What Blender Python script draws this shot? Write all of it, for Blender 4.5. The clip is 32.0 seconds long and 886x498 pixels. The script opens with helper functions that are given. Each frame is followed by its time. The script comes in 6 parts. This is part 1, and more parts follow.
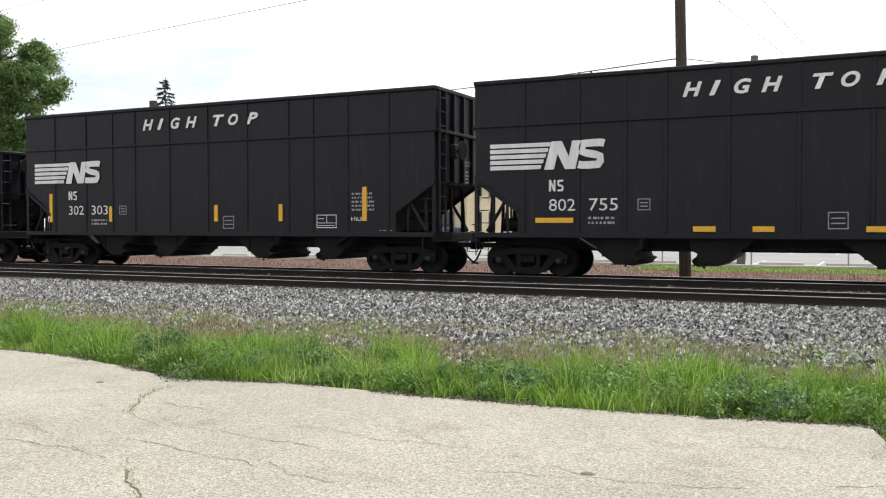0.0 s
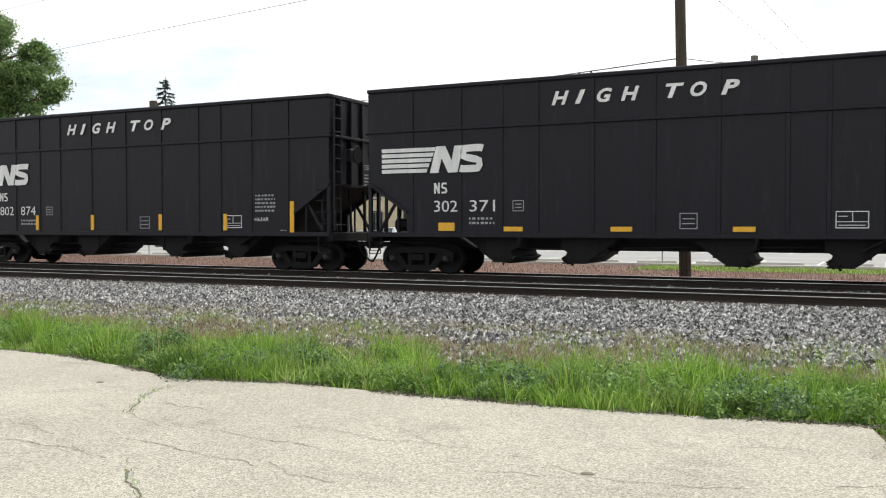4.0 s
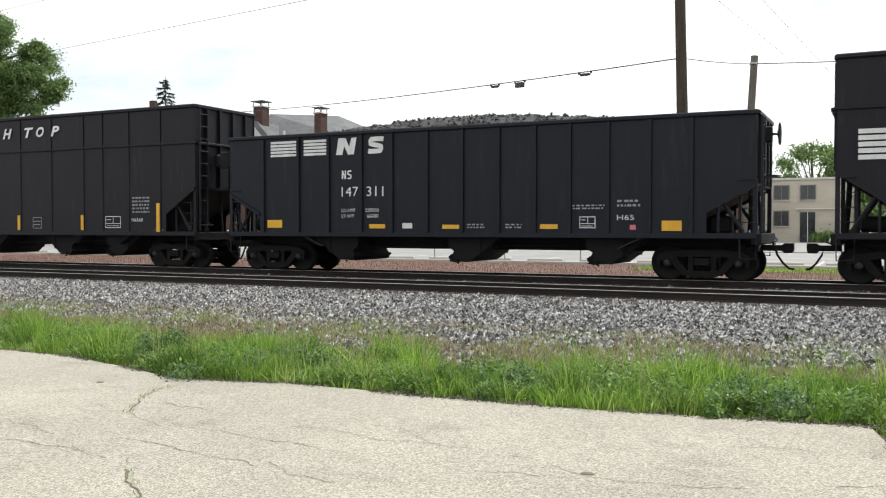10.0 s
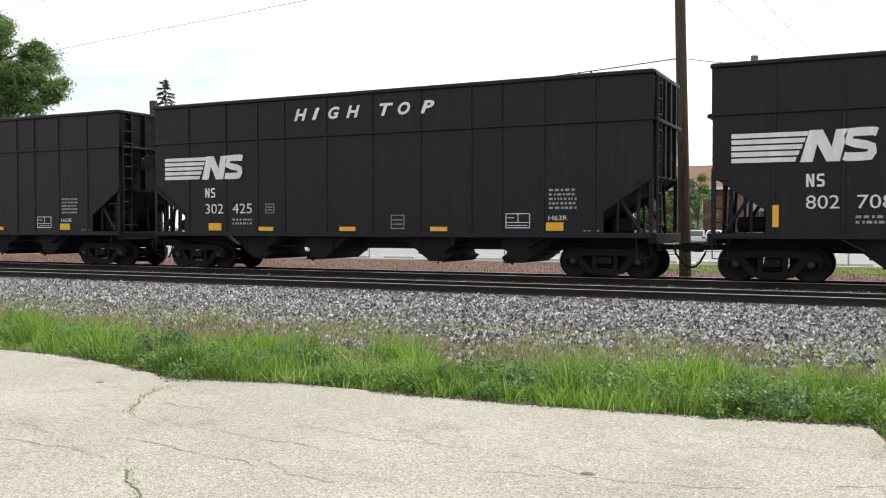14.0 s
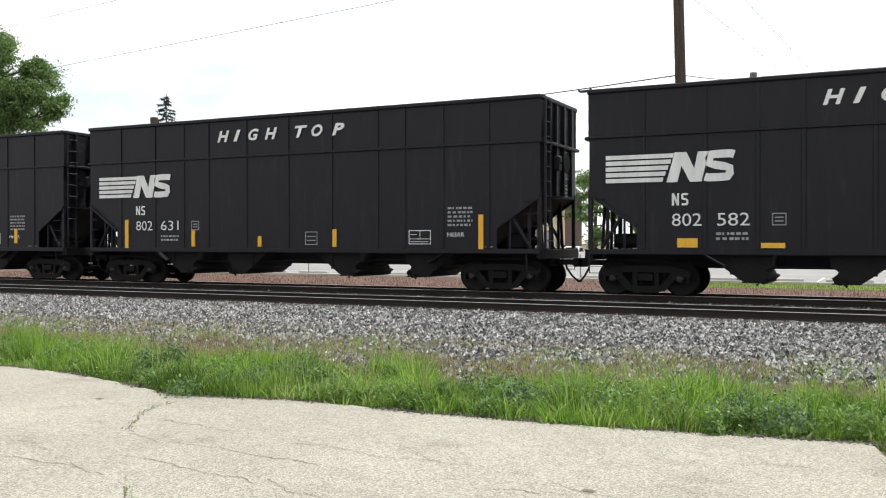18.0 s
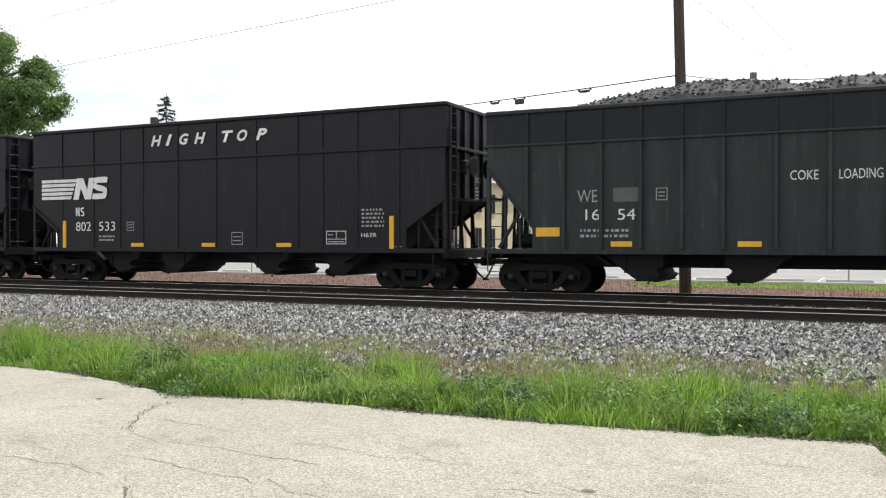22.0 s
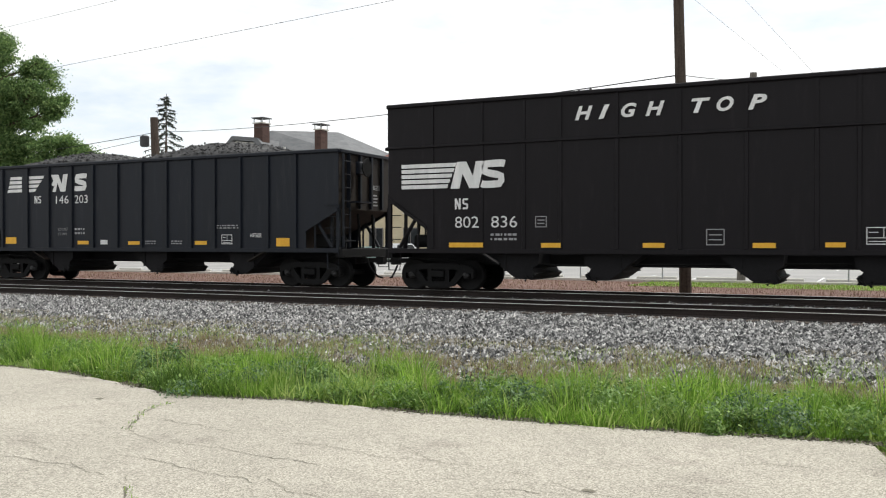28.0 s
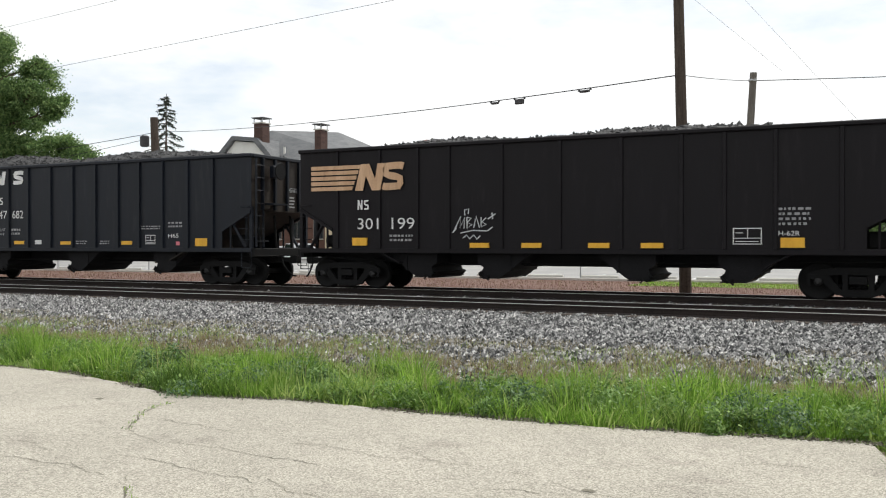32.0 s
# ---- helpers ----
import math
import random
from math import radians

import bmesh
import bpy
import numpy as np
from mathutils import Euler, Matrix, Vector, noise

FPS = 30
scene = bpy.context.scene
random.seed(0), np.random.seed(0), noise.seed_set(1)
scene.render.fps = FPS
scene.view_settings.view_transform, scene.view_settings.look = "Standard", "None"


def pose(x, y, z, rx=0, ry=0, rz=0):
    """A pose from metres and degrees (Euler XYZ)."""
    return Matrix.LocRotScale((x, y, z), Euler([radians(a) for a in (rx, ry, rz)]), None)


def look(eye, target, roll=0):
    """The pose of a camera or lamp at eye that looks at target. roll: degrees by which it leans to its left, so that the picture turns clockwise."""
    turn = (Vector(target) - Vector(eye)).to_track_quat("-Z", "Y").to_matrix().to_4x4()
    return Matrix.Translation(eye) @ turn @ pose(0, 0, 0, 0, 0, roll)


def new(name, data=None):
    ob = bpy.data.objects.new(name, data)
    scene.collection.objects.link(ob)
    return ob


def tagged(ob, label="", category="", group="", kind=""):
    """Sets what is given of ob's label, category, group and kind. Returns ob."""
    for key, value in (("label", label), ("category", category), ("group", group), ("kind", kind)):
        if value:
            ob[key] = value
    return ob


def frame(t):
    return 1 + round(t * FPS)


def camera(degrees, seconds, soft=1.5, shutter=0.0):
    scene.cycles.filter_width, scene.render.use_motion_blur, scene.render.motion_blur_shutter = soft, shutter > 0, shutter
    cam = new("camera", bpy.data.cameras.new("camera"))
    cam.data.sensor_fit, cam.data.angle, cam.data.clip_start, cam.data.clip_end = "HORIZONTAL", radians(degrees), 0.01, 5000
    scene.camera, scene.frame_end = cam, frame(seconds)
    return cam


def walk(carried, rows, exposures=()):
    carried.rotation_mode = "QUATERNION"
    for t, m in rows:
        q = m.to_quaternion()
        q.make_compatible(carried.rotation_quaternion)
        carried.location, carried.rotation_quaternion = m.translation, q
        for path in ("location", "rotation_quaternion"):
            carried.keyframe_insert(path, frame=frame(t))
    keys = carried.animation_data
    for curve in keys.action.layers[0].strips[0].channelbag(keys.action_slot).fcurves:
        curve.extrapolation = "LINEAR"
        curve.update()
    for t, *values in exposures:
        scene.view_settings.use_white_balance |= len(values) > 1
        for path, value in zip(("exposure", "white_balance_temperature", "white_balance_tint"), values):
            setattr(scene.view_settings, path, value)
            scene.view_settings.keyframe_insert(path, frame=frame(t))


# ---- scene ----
CAM = (0.0, 0.0, 1.434)
YAW = math.radians(26.08)


def aim(down):
    d = math.radians(down)
    return look(CAM, (CAM[0] - math.sin(YAW) * math.cos(d), CAM[1] + math.cos(YAW) * math.cos(d), CAM[2] - math.sin(d)))


cam = camera(52.19, 32.0, soft=1.12, shutter=0.06)
walk(cam, [(0.0, aim(1.397)), (14.6, aim(1.397)), (15.1, aim(1.30)), (15.9, aim(0.50)), (16.4, aim(0.37)), (17.0, aim(0.372)), (32.0, aim(0.372))],
     exposures=[(0.0, 0.03), (14.5, 0.03), (18.0, 0.07), (21.0, 0.07), (23.0, 0.13), (24.2, 0.14), (25.0, -0.03), (28.0, -0.08), (30.0, -0.05), (32.0, -0.13)])

# ---- light ----
SUN_EL, SUN_AZ = math.radians(58), math.radians(28)
to_sun = Vector((math.sin(SUN_AZ) * math.cos(SUN_EL), math.cos(SUN_AZ) * math.cos(SUN_EL), math.sin(SUN_EL)))
sun = new("sun", bpy.data.lights.new("sun", "SUN"))
sun.data.energy, sun.data.angle, sun.data.color = 3.6, math.radians(0.6), (1.0, 0.965, 0.9)
sun.matrix_world = look((0, 0, 60), Vector((0, 0, 60)) - to_sun)

world = bpy.data.worlds.new("sky")
scene.world = world
world.use_nodes = True
wn, wl = world.node_tree.nodes, world.node_tree.links
wn.clear()
w_out = wn.new("ShaderNodeOutputWorld")
w_sky = wn.new("ShaderNodeTexSky")
w_sky.sky_type, w_sky.sun_disc, w_sky.sun_elevation, w_sky.sun_rotation = "NISHITA", False, SUN_EL, SUN_AZ
w_bg = wn.new("ShaderNodeBackground")
w_bg.inputs[1].default_value = 0.15
w_cloud = wn.new("ShaderNodeBackground")
w_cloud.inputs[0].default_value = (0.985, 1.0, 1.0, 1)
w_cloud.inputs[1].default_value = 1.22
w_co = wn.new("ShaderNodeTexCoord")
w_map = wn.new("ShaderNodeMapping")
w_map.inputs["Scale"].default_value = (1.6, 1.6, 5.0)
w_map.inputs["Location"].default_value = (0.35, 0.2, 0.0)
w_no = wn.new("ShaderNodeTexNoise")
w_no.inputs["Scale"].default_value, w_no.inputs["Detail"].default_value, w_no.inputs["Roughness"].default_value = 1.7, 7, 0.58
w_ramp = wn.new("ShaderNodeValToRGB")
w_ramp.color_ramp.elements[0].position, w_ramp.color_ramp.elements[1].position = 0.36, 0.52
w_ramp.color_ramp.elements[0].color = (0.5, 0.5, 0.5, 1)
w_mix = wn.new("ShaderNodeMixShader")
wl.new(w_co.outputs["Generated"], w_map.inputs[0])
wl.new(w_map.outputs[0], w_no.inputs[0])
wl.new(w_no.outputs[0], w_ramp.inputs[0])
wl.new(w_ramp.outputs[0], w_mix.inputs[0])
wl.new(w_sky.outputs[0], w_bg.inputs[0])
wl.new(w_bg.outputs[0], w_mix.inputs[1])
wl.new(w_cloud.outputs[0], w_mix.inputs[2])
wl.new(w_mix.outputs[0], w_out.inputs[0])


# ---- materials ----
def surface(name, dark, light, grain=40.0, stain=1.2, rough=0.6, bump=0.2, metal=0.0, stretch=(1, 1, 1), spec=0.5, vary=0.0, dirt=None, dirt_at=(0.5, 0.75), dist=0.01, rough_vary=0.15, sheen=0.0, through_light=0.0):
    """A two-scale procedural surface: stains, grain, an optional layer of dirt, and relief."""
    m = bpy.data.materials.new(name)
    m.use_nodes = True
    n, l = m.node_tree.nodes, m.node_tree.links
    b = n["Principled BSDF"]
    co = n.new("ShaderNodeTexCoord")
    mp = n.new("ShaderNodeMapping")
    mp.inputs["Scale"].default_value = stretch
    l.new(co.outputs["Object"], mp.inputs[0])
    big = n.new("ShaderNodeTexNoise")
    big.inputs["Scale"].default_value, big.inputs["Detail"].default_value, big.inputs["Roughness"].default_value = stain, 6, 0.62
    fine = n.new("ShaderNodeTexNoise")
    fine.inputs["Scale"].default_value, fine.inputs["Detail"].default_value = grain, 3
    l.new(mp.outputs[0], big.inputs[0])
    l.new(co.outputs["Object"], fine.inputs[0])
    add = n.new("ShaderNodeMath")
    add.operation = "MULTIPLY_ADD"
    add.inputs[1].default_value = 0.45
    l.new(fine.outputs[0], add.inputs[0])
    half = n.new("ShaderNodeMath")
    half.operation = "MULTIPLY"
    half.inputs[1].default_value = 0.55
    l.new(big.outputs[0], half.inputs[0])
    l.new(half.outputs[0], add.inputs[2])
    fac = add.outputs[0]
    if vary:
        info = n.new("ShaderNodeObjectInfo")
        va = n.new("ShaderNodeMath")
        va.operation = "MULTIPLY_ADD"
        va.inputs[1].default_value = vary
        l.new(info.outputs["Random"], va.inputs[0])
        l.new(fac, va.inputs[2])
        fac = va.outputs[0]
    ramp = n.new("ShaderNodeValToRGB")
    ramp.color_ramp.elements[0].position, ramp.color_ramp.elements[1].position = 0.34, 0.66 + vary
    ramp.color_ramp.elements[0].color, ramp.color_ramp.elements[1].color = (*dark, 1), (*light, 1)
    l.new(fac, ramp.inputs[0])
    col = ramp.outputs[0]
    if dirt:
        dn = n.new("ShaderNodeTexNoise")
        dn.inputs["Scale"].default_value, dn.inputs["Detail"].default_value, dn.inputs["Roughness"].default_value = stain * 2.3, 8, 0.7
        l.new(mp.outputs[0], dn.inputs[0])
        dr = n.new("ShaderNodeValToRGB")
        dr.color_ramp.elements[0].position, dr.color_ramp.elements[1].position = dirt_at
        l.new(dn.outputs[0], dr.inputs[0])
        mx = n.new("ShaderNodeMix")
        mx.data_type = "RGBA"
        l.new(dr.outputs[0], mx.inputs[0])
        l.new(col, mx.inputs[6])
        mx.inputs[7].default_value = (*dirt, 1)
        col = mx.outputs[2]
    l.new(col, b.inputs["Base Color"])
    rr = n.new("ShaderNodeMath")
    rr.operation = "MULTIPLY_ADD"
    rr.inputs[1].default_value, rr.inputs[2].default_value = rough_vary, rough - rough_vary / 2
    l.new(big.outputs[0], rr.inputs[0])
    l.new(rr.outputs[0], b.inputs["Roughness"])
    b.inputs["Metallic"].default_value = metal
    b.inputs["Specular IOR Level"].default_value = spec
    if through_light:
        b.inputs["Transmission Weight"].default_value = 0.0
        tr = n.new("ShaderNodeBsdfTranslucent")
        l.new(col, tr.inputs[0])
        ms = n.new("ShaderNodeMixShader")
        ms.inputs[0].default_value = through_light
        l.new(b.outputs[0], ms.inputs[1])
        l.new(tr.outputs[0], ms.inputs[2])
        l.new(ms.outputs[0], n["Material Output"].inputs[0])
    if bump:
        bp = n.new("ShaderNodeBump")
        bp.inputs["Strength"].default_value, bp.inputs["Distance"].default_value = bump, dist
        l.new(fac, bp.inputs["Height"])
        l.new(bp.outputs[0], b.inputs["Normal"])
    return m


CAR_STREAK = (3.0, 1.0, 0.35)
PAINT = {
    "black": surface("black_car_paint", (0.0038, 0.0039, 0.0069), (0.0095, 0.0093, 0.0154), 30, 0.9, 0.52, 0.12, 0, CAR_STREAK, 0.26, 0.06, (0.0254, 0.0227, 0.0288), (0.54, 0.86)),
    "blue": surface("blue_black_car_paint", (0.0031, 0.0046, 0.0083), (0.0075, 0.0107, 0.0180), 30, 0.9, 0.5, 0.12, 0, CAR_STREAK, 0.26, 0.06, (0.0221, 0.0255, 0.0306), (0.54, 0.88)),
    "brown": surface("brown_black_car_paint", (0.0035, 0.0027, 0.0040), (0.0070, 0.0055, 0.0074), 30, 0.9, 0.55, 0.12, 0, CAR_STREAK, 0.2, 0.06, (0.0173, 0.0142, 0.0172), (0.54, 0.9)),
    "green": surface("faded_green_black_car_paint", (0.0099, 0.0135, 0.0141), (0.0277, 0.0352, 0.0369), 30, 0.9, 0.6, 0.12, 0, CAR_STREAK, 0.3, 0.04, (0.0720, 0.0744, 0.0739), (0.55, 0.85)),
}
M_WHITE = surface("white_stencil_paint", (0.52, 0.53, 0.53), (0.78, 0.78, 0.77), 60, 2.0, 0.6, 0.05, 0, CAR_STREAK, 0.3, 0, (0.2, 0.2, 0.2), (0.62, 0.9))
M_GREYLET = surface("dusty_grey_stencil_paint", (0.2, 0.2, 0.21), (0.36, 0.36, 0.37), 60, 2.0, 0.6, 0.05)
M_TAN = surface("faded_tan_paint", (0.42, 0.25, 0.14), (0.62, 0.42, 0.27), 60, 2.0, 0.65, 0.05, 0, CAR_STREAK, 0.3, 0, (0.2, 0.13, 0.09), (0.55, 0.85))
M_YELLOW = surface("yellow_reflective_sheet", (0.62, 0.32, 0.02), (0.78, 0.44, 0.04), 60, 3.0, 0.5, 0.05, 0, CAR_STREAK, 0.4, 0, (0.3, 0.17, 0.03), (0.6, 0.9))
M_ORANGE = surface("worn_orange_yellow_paint", (0.44, 0.23, 0.03), (0.6, 0.34, 0.06), 30, 1.6, 0.6, 0.1, 0, (1, 1, 1), 0.3, 0, (0.12, 0.06, 0.02), (0.6, 0.7))
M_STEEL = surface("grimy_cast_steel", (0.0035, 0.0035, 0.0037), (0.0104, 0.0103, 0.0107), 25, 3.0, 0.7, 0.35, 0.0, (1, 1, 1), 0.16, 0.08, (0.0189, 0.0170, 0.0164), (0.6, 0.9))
M_UNDER = surface("grimy_black_underbody", (0.0047, 0.0046, 0.0055), (0.0122, 0.0115, 0.0132), 25, 2.0, 0.75, 0.2, 0.0, (1, 1, 1), 0.2, 0.03, (0.0167, 0.0138, 0.0136), (0.6, 0.9))
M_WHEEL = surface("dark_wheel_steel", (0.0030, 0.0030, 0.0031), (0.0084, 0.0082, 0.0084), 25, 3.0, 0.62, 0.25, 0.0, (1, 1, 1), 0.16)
# Lighter than the truck steel: a small highlight is put into the colour.
M_CAP = surface("highlit_grey_bearing_cap", (0.0080, 0.0080, 0.0084), (0.0240, 0.0236, 0.0240), 25, 3.0, 0.6, 0.2)
M_RAILTOP = surface("polished_rail_head", (0.5, 0.49, 0.47), (0.68, 0.67, 0.65), 50, 0.8, 0.3, 0.03, 1.0, (0.4, 1, 1))
M_RAIL = surface("rusty_brown_rail_web", (0.0144, 0.0118, 0.0110), (0.0376, 0.0286, 0.0260), 40, 1.4, 0.85, 0.3, 0, (0.5, 1, 2), 0.2)
M_TIE = surface("weathered_creosoted_tie_wood", (0.03, 0.024, 0.02), (0.11, 0.09, 0.075), 18, 3.0, 0.9, 0.6, 0, (6, 1, 6), 0.2, 0.15)
M_COAL = surface("dull_black_coke_lumps", (0.0140, 0.0140, 0.0147), (0.0770, 0.0770, 0.0784), 14, 2.5, 0.75, 0.9, 0, (1, 1, 1), 0.4, 0, None, (0.5, 0.75), 0.05)
M_BALLAST_BED = surface("grey_ballast_bed", (0.09, 0.085, 0.08), (0.36, 0.345, 0.325), 16, 1.0, 0.95, 1.0, 0, (1, 1, 1), 0.2, 0, (0.16, 0.12, 0.09), (0.55, 0.75), 0.04)


M_ENDGRIME = surface("brown_grimed_end_steel", (0.012, 0.0095, 0.008), (0.034, 0.027, 0.022), 20, 1.4, 0.7, 0.2, 0, CAR_STREAK, 0.25, 0.05, (0.055, 0.04, 0.03), (0.5, 0.8))


def bar_box(bm, x0, x1, y0, y1, z0, z1):
    vs = [bm.verts.new((x, y, z)) for x in (x0, x1) for y in (y0, y1) for z in (z0, z1)]
    for a, b, c, d in ((0, 1, 3, 2), (4, 6, 7, 5), (0, 4, 5, 1), (2, 3, 7, 6), (0, 2, 6, 4), (1, 5, 7, 3)):
        bm.faces.new((vs[a], vs[b], vs[c], vs[d]))
    return vs


def box(x0, x1, y0, y1, z0, z1, bevel=0.0):
    bm = bmesh.new()
    bar_box(bm, x0, x1, y0, y1, z0, z1)
    if bevel:
        bmesh.ops.bevel(bm, geom=bm.edges[:], offset=bevel, segments=1, affect="EDGES", clamp_overlap=True)
    bmesh.ops.recalc_face_normals(bm, faces=bm.faces[:])
    return bm


def prism(points, y0, y1, bm=None, axis="y"):
    """A polygon in x and z, drawn out from y0 to y1 (or, for axis x, in y and z from x0 to x1)."""
    bm = bm or bmesh.new()
    if axis == "y":
        a = [bm.verts.new((x, y0, z)) for x, z in points]
        b = [bm.verts.new((x, y1, z)) for x, z in points]
    elif axis == "x":
        a = [bm.verts.new((y0, x, z)) for x, z in points]
        b = [bm.verts.new((y1, x, z)) for x, z in points]
    else:
        a = [bm.verts.new((x, z, y0)) for x, z in points]
        b = [bm.verts.new((x, z, y1)) for x, z in points]
    bm.faces.new(a)
    bm.faces.new(list(reversed(b)))
    for i in range(len(a)):
        j = (i + 1) % len(a)
        bm.faces.new((a[j], a[i], b[i], b[j]))
    bmesh.ops.recalc_face_normals(bm, faces=bm.faces[:])
    return bm


def tube(path, r, seg=8, bm=None, taper=None, cap=True):
    """A round bar along a path of points."""
    bm = bm or bmesh.new()
    rings = []
    pts = [Vector(p) for p in path]
    for i, p in enumerate(pts):
        d = (pts[min(i + 1, len(pts) - 1)] - pts[max(i - 1, 0)]).normalized()
        u = d.cross(Vector((0, 0, 1)) if abs(d.z) < 0.9 else Vector((1, 0, 0))).normalized()
        v = d.cross(u)
        rad = r if taper is None else r + (taper - r) * i / (len(pts) - 1)
        rings.append([bm.verts.new(p + rad * (math.cos(2 * math.pi * k / seg) * u + math.sin(2 * math.pi * k / seg) * v)) for k in range(seg)])
    for a, b in zip(rings, rings[1:]):
        for k in range(seg):
            bm.faces.new((a[k], a[(k + 1) % seg], b[(k + 1) % seg], b[k]))
    if cap:
        bm.faces.new(list(reversed(rings[0])))
        bm.faces.new(rings[-1])
    return bm


def lathe(profile, seg=32, axis="y", centre=(0, 0, 0)):
    """A turned body: profile rows are (distance along the axis, radius)."""
    bm = bmesh.new()
    rings = []
    for a, r in profile:
        ring = []
        for k in range(seg):
            c, s = math.cos(2 * math.pi * k / seg) * r, math.sin(2 * math.pi * k / seg) * r
            p = (c, a, s) if axis == "y" else ((a, c, s) if axis == "x" else (c, s, a))
            ring.append(bm.verts.new(Vector(p) + Vector(centre)))
        rings.append(ring)
    for a, b in zip(rings, rings[1:]):
        for k in range(seg):
            bm.faces.new((a[k], a[(k + 1) % seg], b[(k + 1) % seg], b[k]))
    bm.faces.new(list(reversed(rings[0])))
    bm.faces.new(rings[-1])
    bmesh.ops.recalc_face_normals(bm, faces=bm.faces[:])
    return bm


def mesh_of(bm, name, material, smooth=False):
    me = bpy.data.meshes.new(name)
    if smooth:
        for f in bm.faces:
            f.smooth = True
    bm.to_mesh(me)
    bm.free()
    me.materials.append(material)
    return me


def part(name, bm, material, parent, label="", at=None, smooth=False):
    """One mesh object under a thing or under a part."""
    me = bm if isinstance(bm, bpy.types.Mesh) else mesh_of(bm, name, material, smooth)
    ob = new(name, me)
    ob.parent = parent
    if at is not None:
        ob.matrix_basis = at
    return tagged(ob, label) if label else ob


def thing(name, label, category, group="", at=None, bm=None, material=None, kind=""):
    ob = new(name, mesh_of(bm, name, material) if bm else None)
    if at is not None:
        ob.matrix_basis = at
    return tagged(ob, label, category, group, kind)


def raw_mesh(name, verts, faces, material, smooth=False):
    me = bpy.data.meshes.new(name)
    me.from_pydata(verts, [], faces)
    me.materials.append(material)
    if smooth:
        me.polygons.foreach_set("use_smooth", [True] * len(me.polygons))
    me.update()
    return me


TEXTS = {}


def text_mesh(words, width, height, material, shear=0.0, bold=0.012, spacing=1.0):
    """Lettering as a thin mesh, its lower left corner at 0, upright in x and z, facing -y."""
    key = (words, round(width, 3), round(height, 3), material.name, shear)
    if key not in TEXTS:
        cu = bpy.data.curves.new("lettering", "FONT")
        cu.body, cu.size, cu.shear, cu.offset, cu.resolution_u = words, 1.0, shear, bold, 3
        cu.space_character = spacing
        ob = bpy.data.objects.new("lettering", cu)
        scene.collection.objects.link(ob)
        dg = bpy.context.evaluated_depsgraph_get()
        me = bpy.data.meshes.new_from_object(ob.evaluated_get(dg))
        bpy.data.objects.remove(ob)
        co = np.array([v.co[:] for v in me.vertices])
        lo, hi = co.min(0), co.max(0)
        co = (co - lo) / np.maximum(hi - lo, 1e-6)
        for v, c in zip(me.vertices, co):
            v.co = (c[0] * width, 0.0, c[1] * height)
        me.materials.clear()
        me.materials.append(material)
        me.update()
        TEXTS[key] = me
    return TEXTS[key]


# ---- ground and tracks ----
def island_mat(name, stops, rough=0.85, glow=0.0, spec=0.2, grain=None):
    """A surface whose separate pieces each take their own shade; glow: the share of light let through."""
    m = bpy.data.materials.new(name)
    m.use_nodes = True
    n, l = m.node_tree.nodes, m.node_tree.links
    b = n["Principled BSDF"]
    geo = n.new("ShaderNodeNewGeometry")
    ramp = n.new("ShaderNodeValToRGB")
    el = ramp.color_ramp.elements
    while len(el) < len(stops):
        el.new(0.5)
    for e, (p, c) in zip(el, stops):
        e.position, e.color = p, (*c, 1)
    l.new(geo.outputs["Random Per Island"], ramp.inputs[0])
    col = ramp.outputs[0]
    if grain:
        co = n.new("ShaderNodeTexCoord")
        no = n.new("ShaderNodeTexNoise")
        no.inputs["Scale"].default_value, no.inputs["Detail"].default_value = grain, 4
        l.new(co.outputs["Object"], no.inputs[0])
        mx = n.new("ShaderNodeMix")
        mx.data_type, mx.blend_type = "RGBA", "MULTIPLY"
        mx.inputs[0].default_value = 1.0
        r2 = n.new("ShaderNodeValToRGB")
        r2.color_ramp.elements[0].position, r2.color_ramp.elements[1].position = 0.3, 0.7
        r2.color_ramp.elements[0].color, r2.color_ramp.elements[1].color = (0.55, 0.6, 0.5, 1), (1.15, 1.1, 1.05, 1)
        l.new(no.outputs[0], r2.inputs[0])
        l.new(col, mx.inputs[6])
        l.new(r2.outputs[0], mx.inputs[7])
        col = mx.outputs[2]
    l.new(col, b.inputs["Base Color"])
    b.inputs["Roughness"].default_value = rough
    b.inputs["Specular IOR Level"].default_value = spec
    if glow:
        tr = n.new("ShaderNodeBsdfTranslucent")
        l.new(col, tr.inputs[0])
        ms = n.new("ShaderNodeMixShader")
        ms.inputs[0].default_value = glow
        l.new(b.outputs[0], ms.inputs[1])
        l.new(tr.outputs[0], ms.inputs[2])
        l.new(ms.outputs[0], n["Material Output"].inputs[0])
    return m


M_STONE = island_mat("crushed_limestone", [(0.0, (0.0265, 0.0274, 0.0283)), (0.35, (0.1149, 0.1157, 0.1149)), (0.75, (0.3181, 0.3136, 0.3048)), (1.0, (0.6184, 0.6096, 0.5919))], 0.9)
M_BLUEWEED = island_mat("dull_blue_green_leaves", [(0.0, (0.0348, 0.0796, 0.0298)), (0.6, (0.0845, 0.1641, 0.0647)), (1.0, (0.2387, 0.3381, 0.1890))], 0.5, 0.3, 0.4)
M_BRIGHT = island_mat("bright_green_blades", [(0.0, (0.1320, 0.2352, 0.0420)), (0.6, (0.2640, 0.4018, 0.0840)), (1.0, (0.4620, 0.5488, 0.1820))], 0.5, 0.45, 0.35)
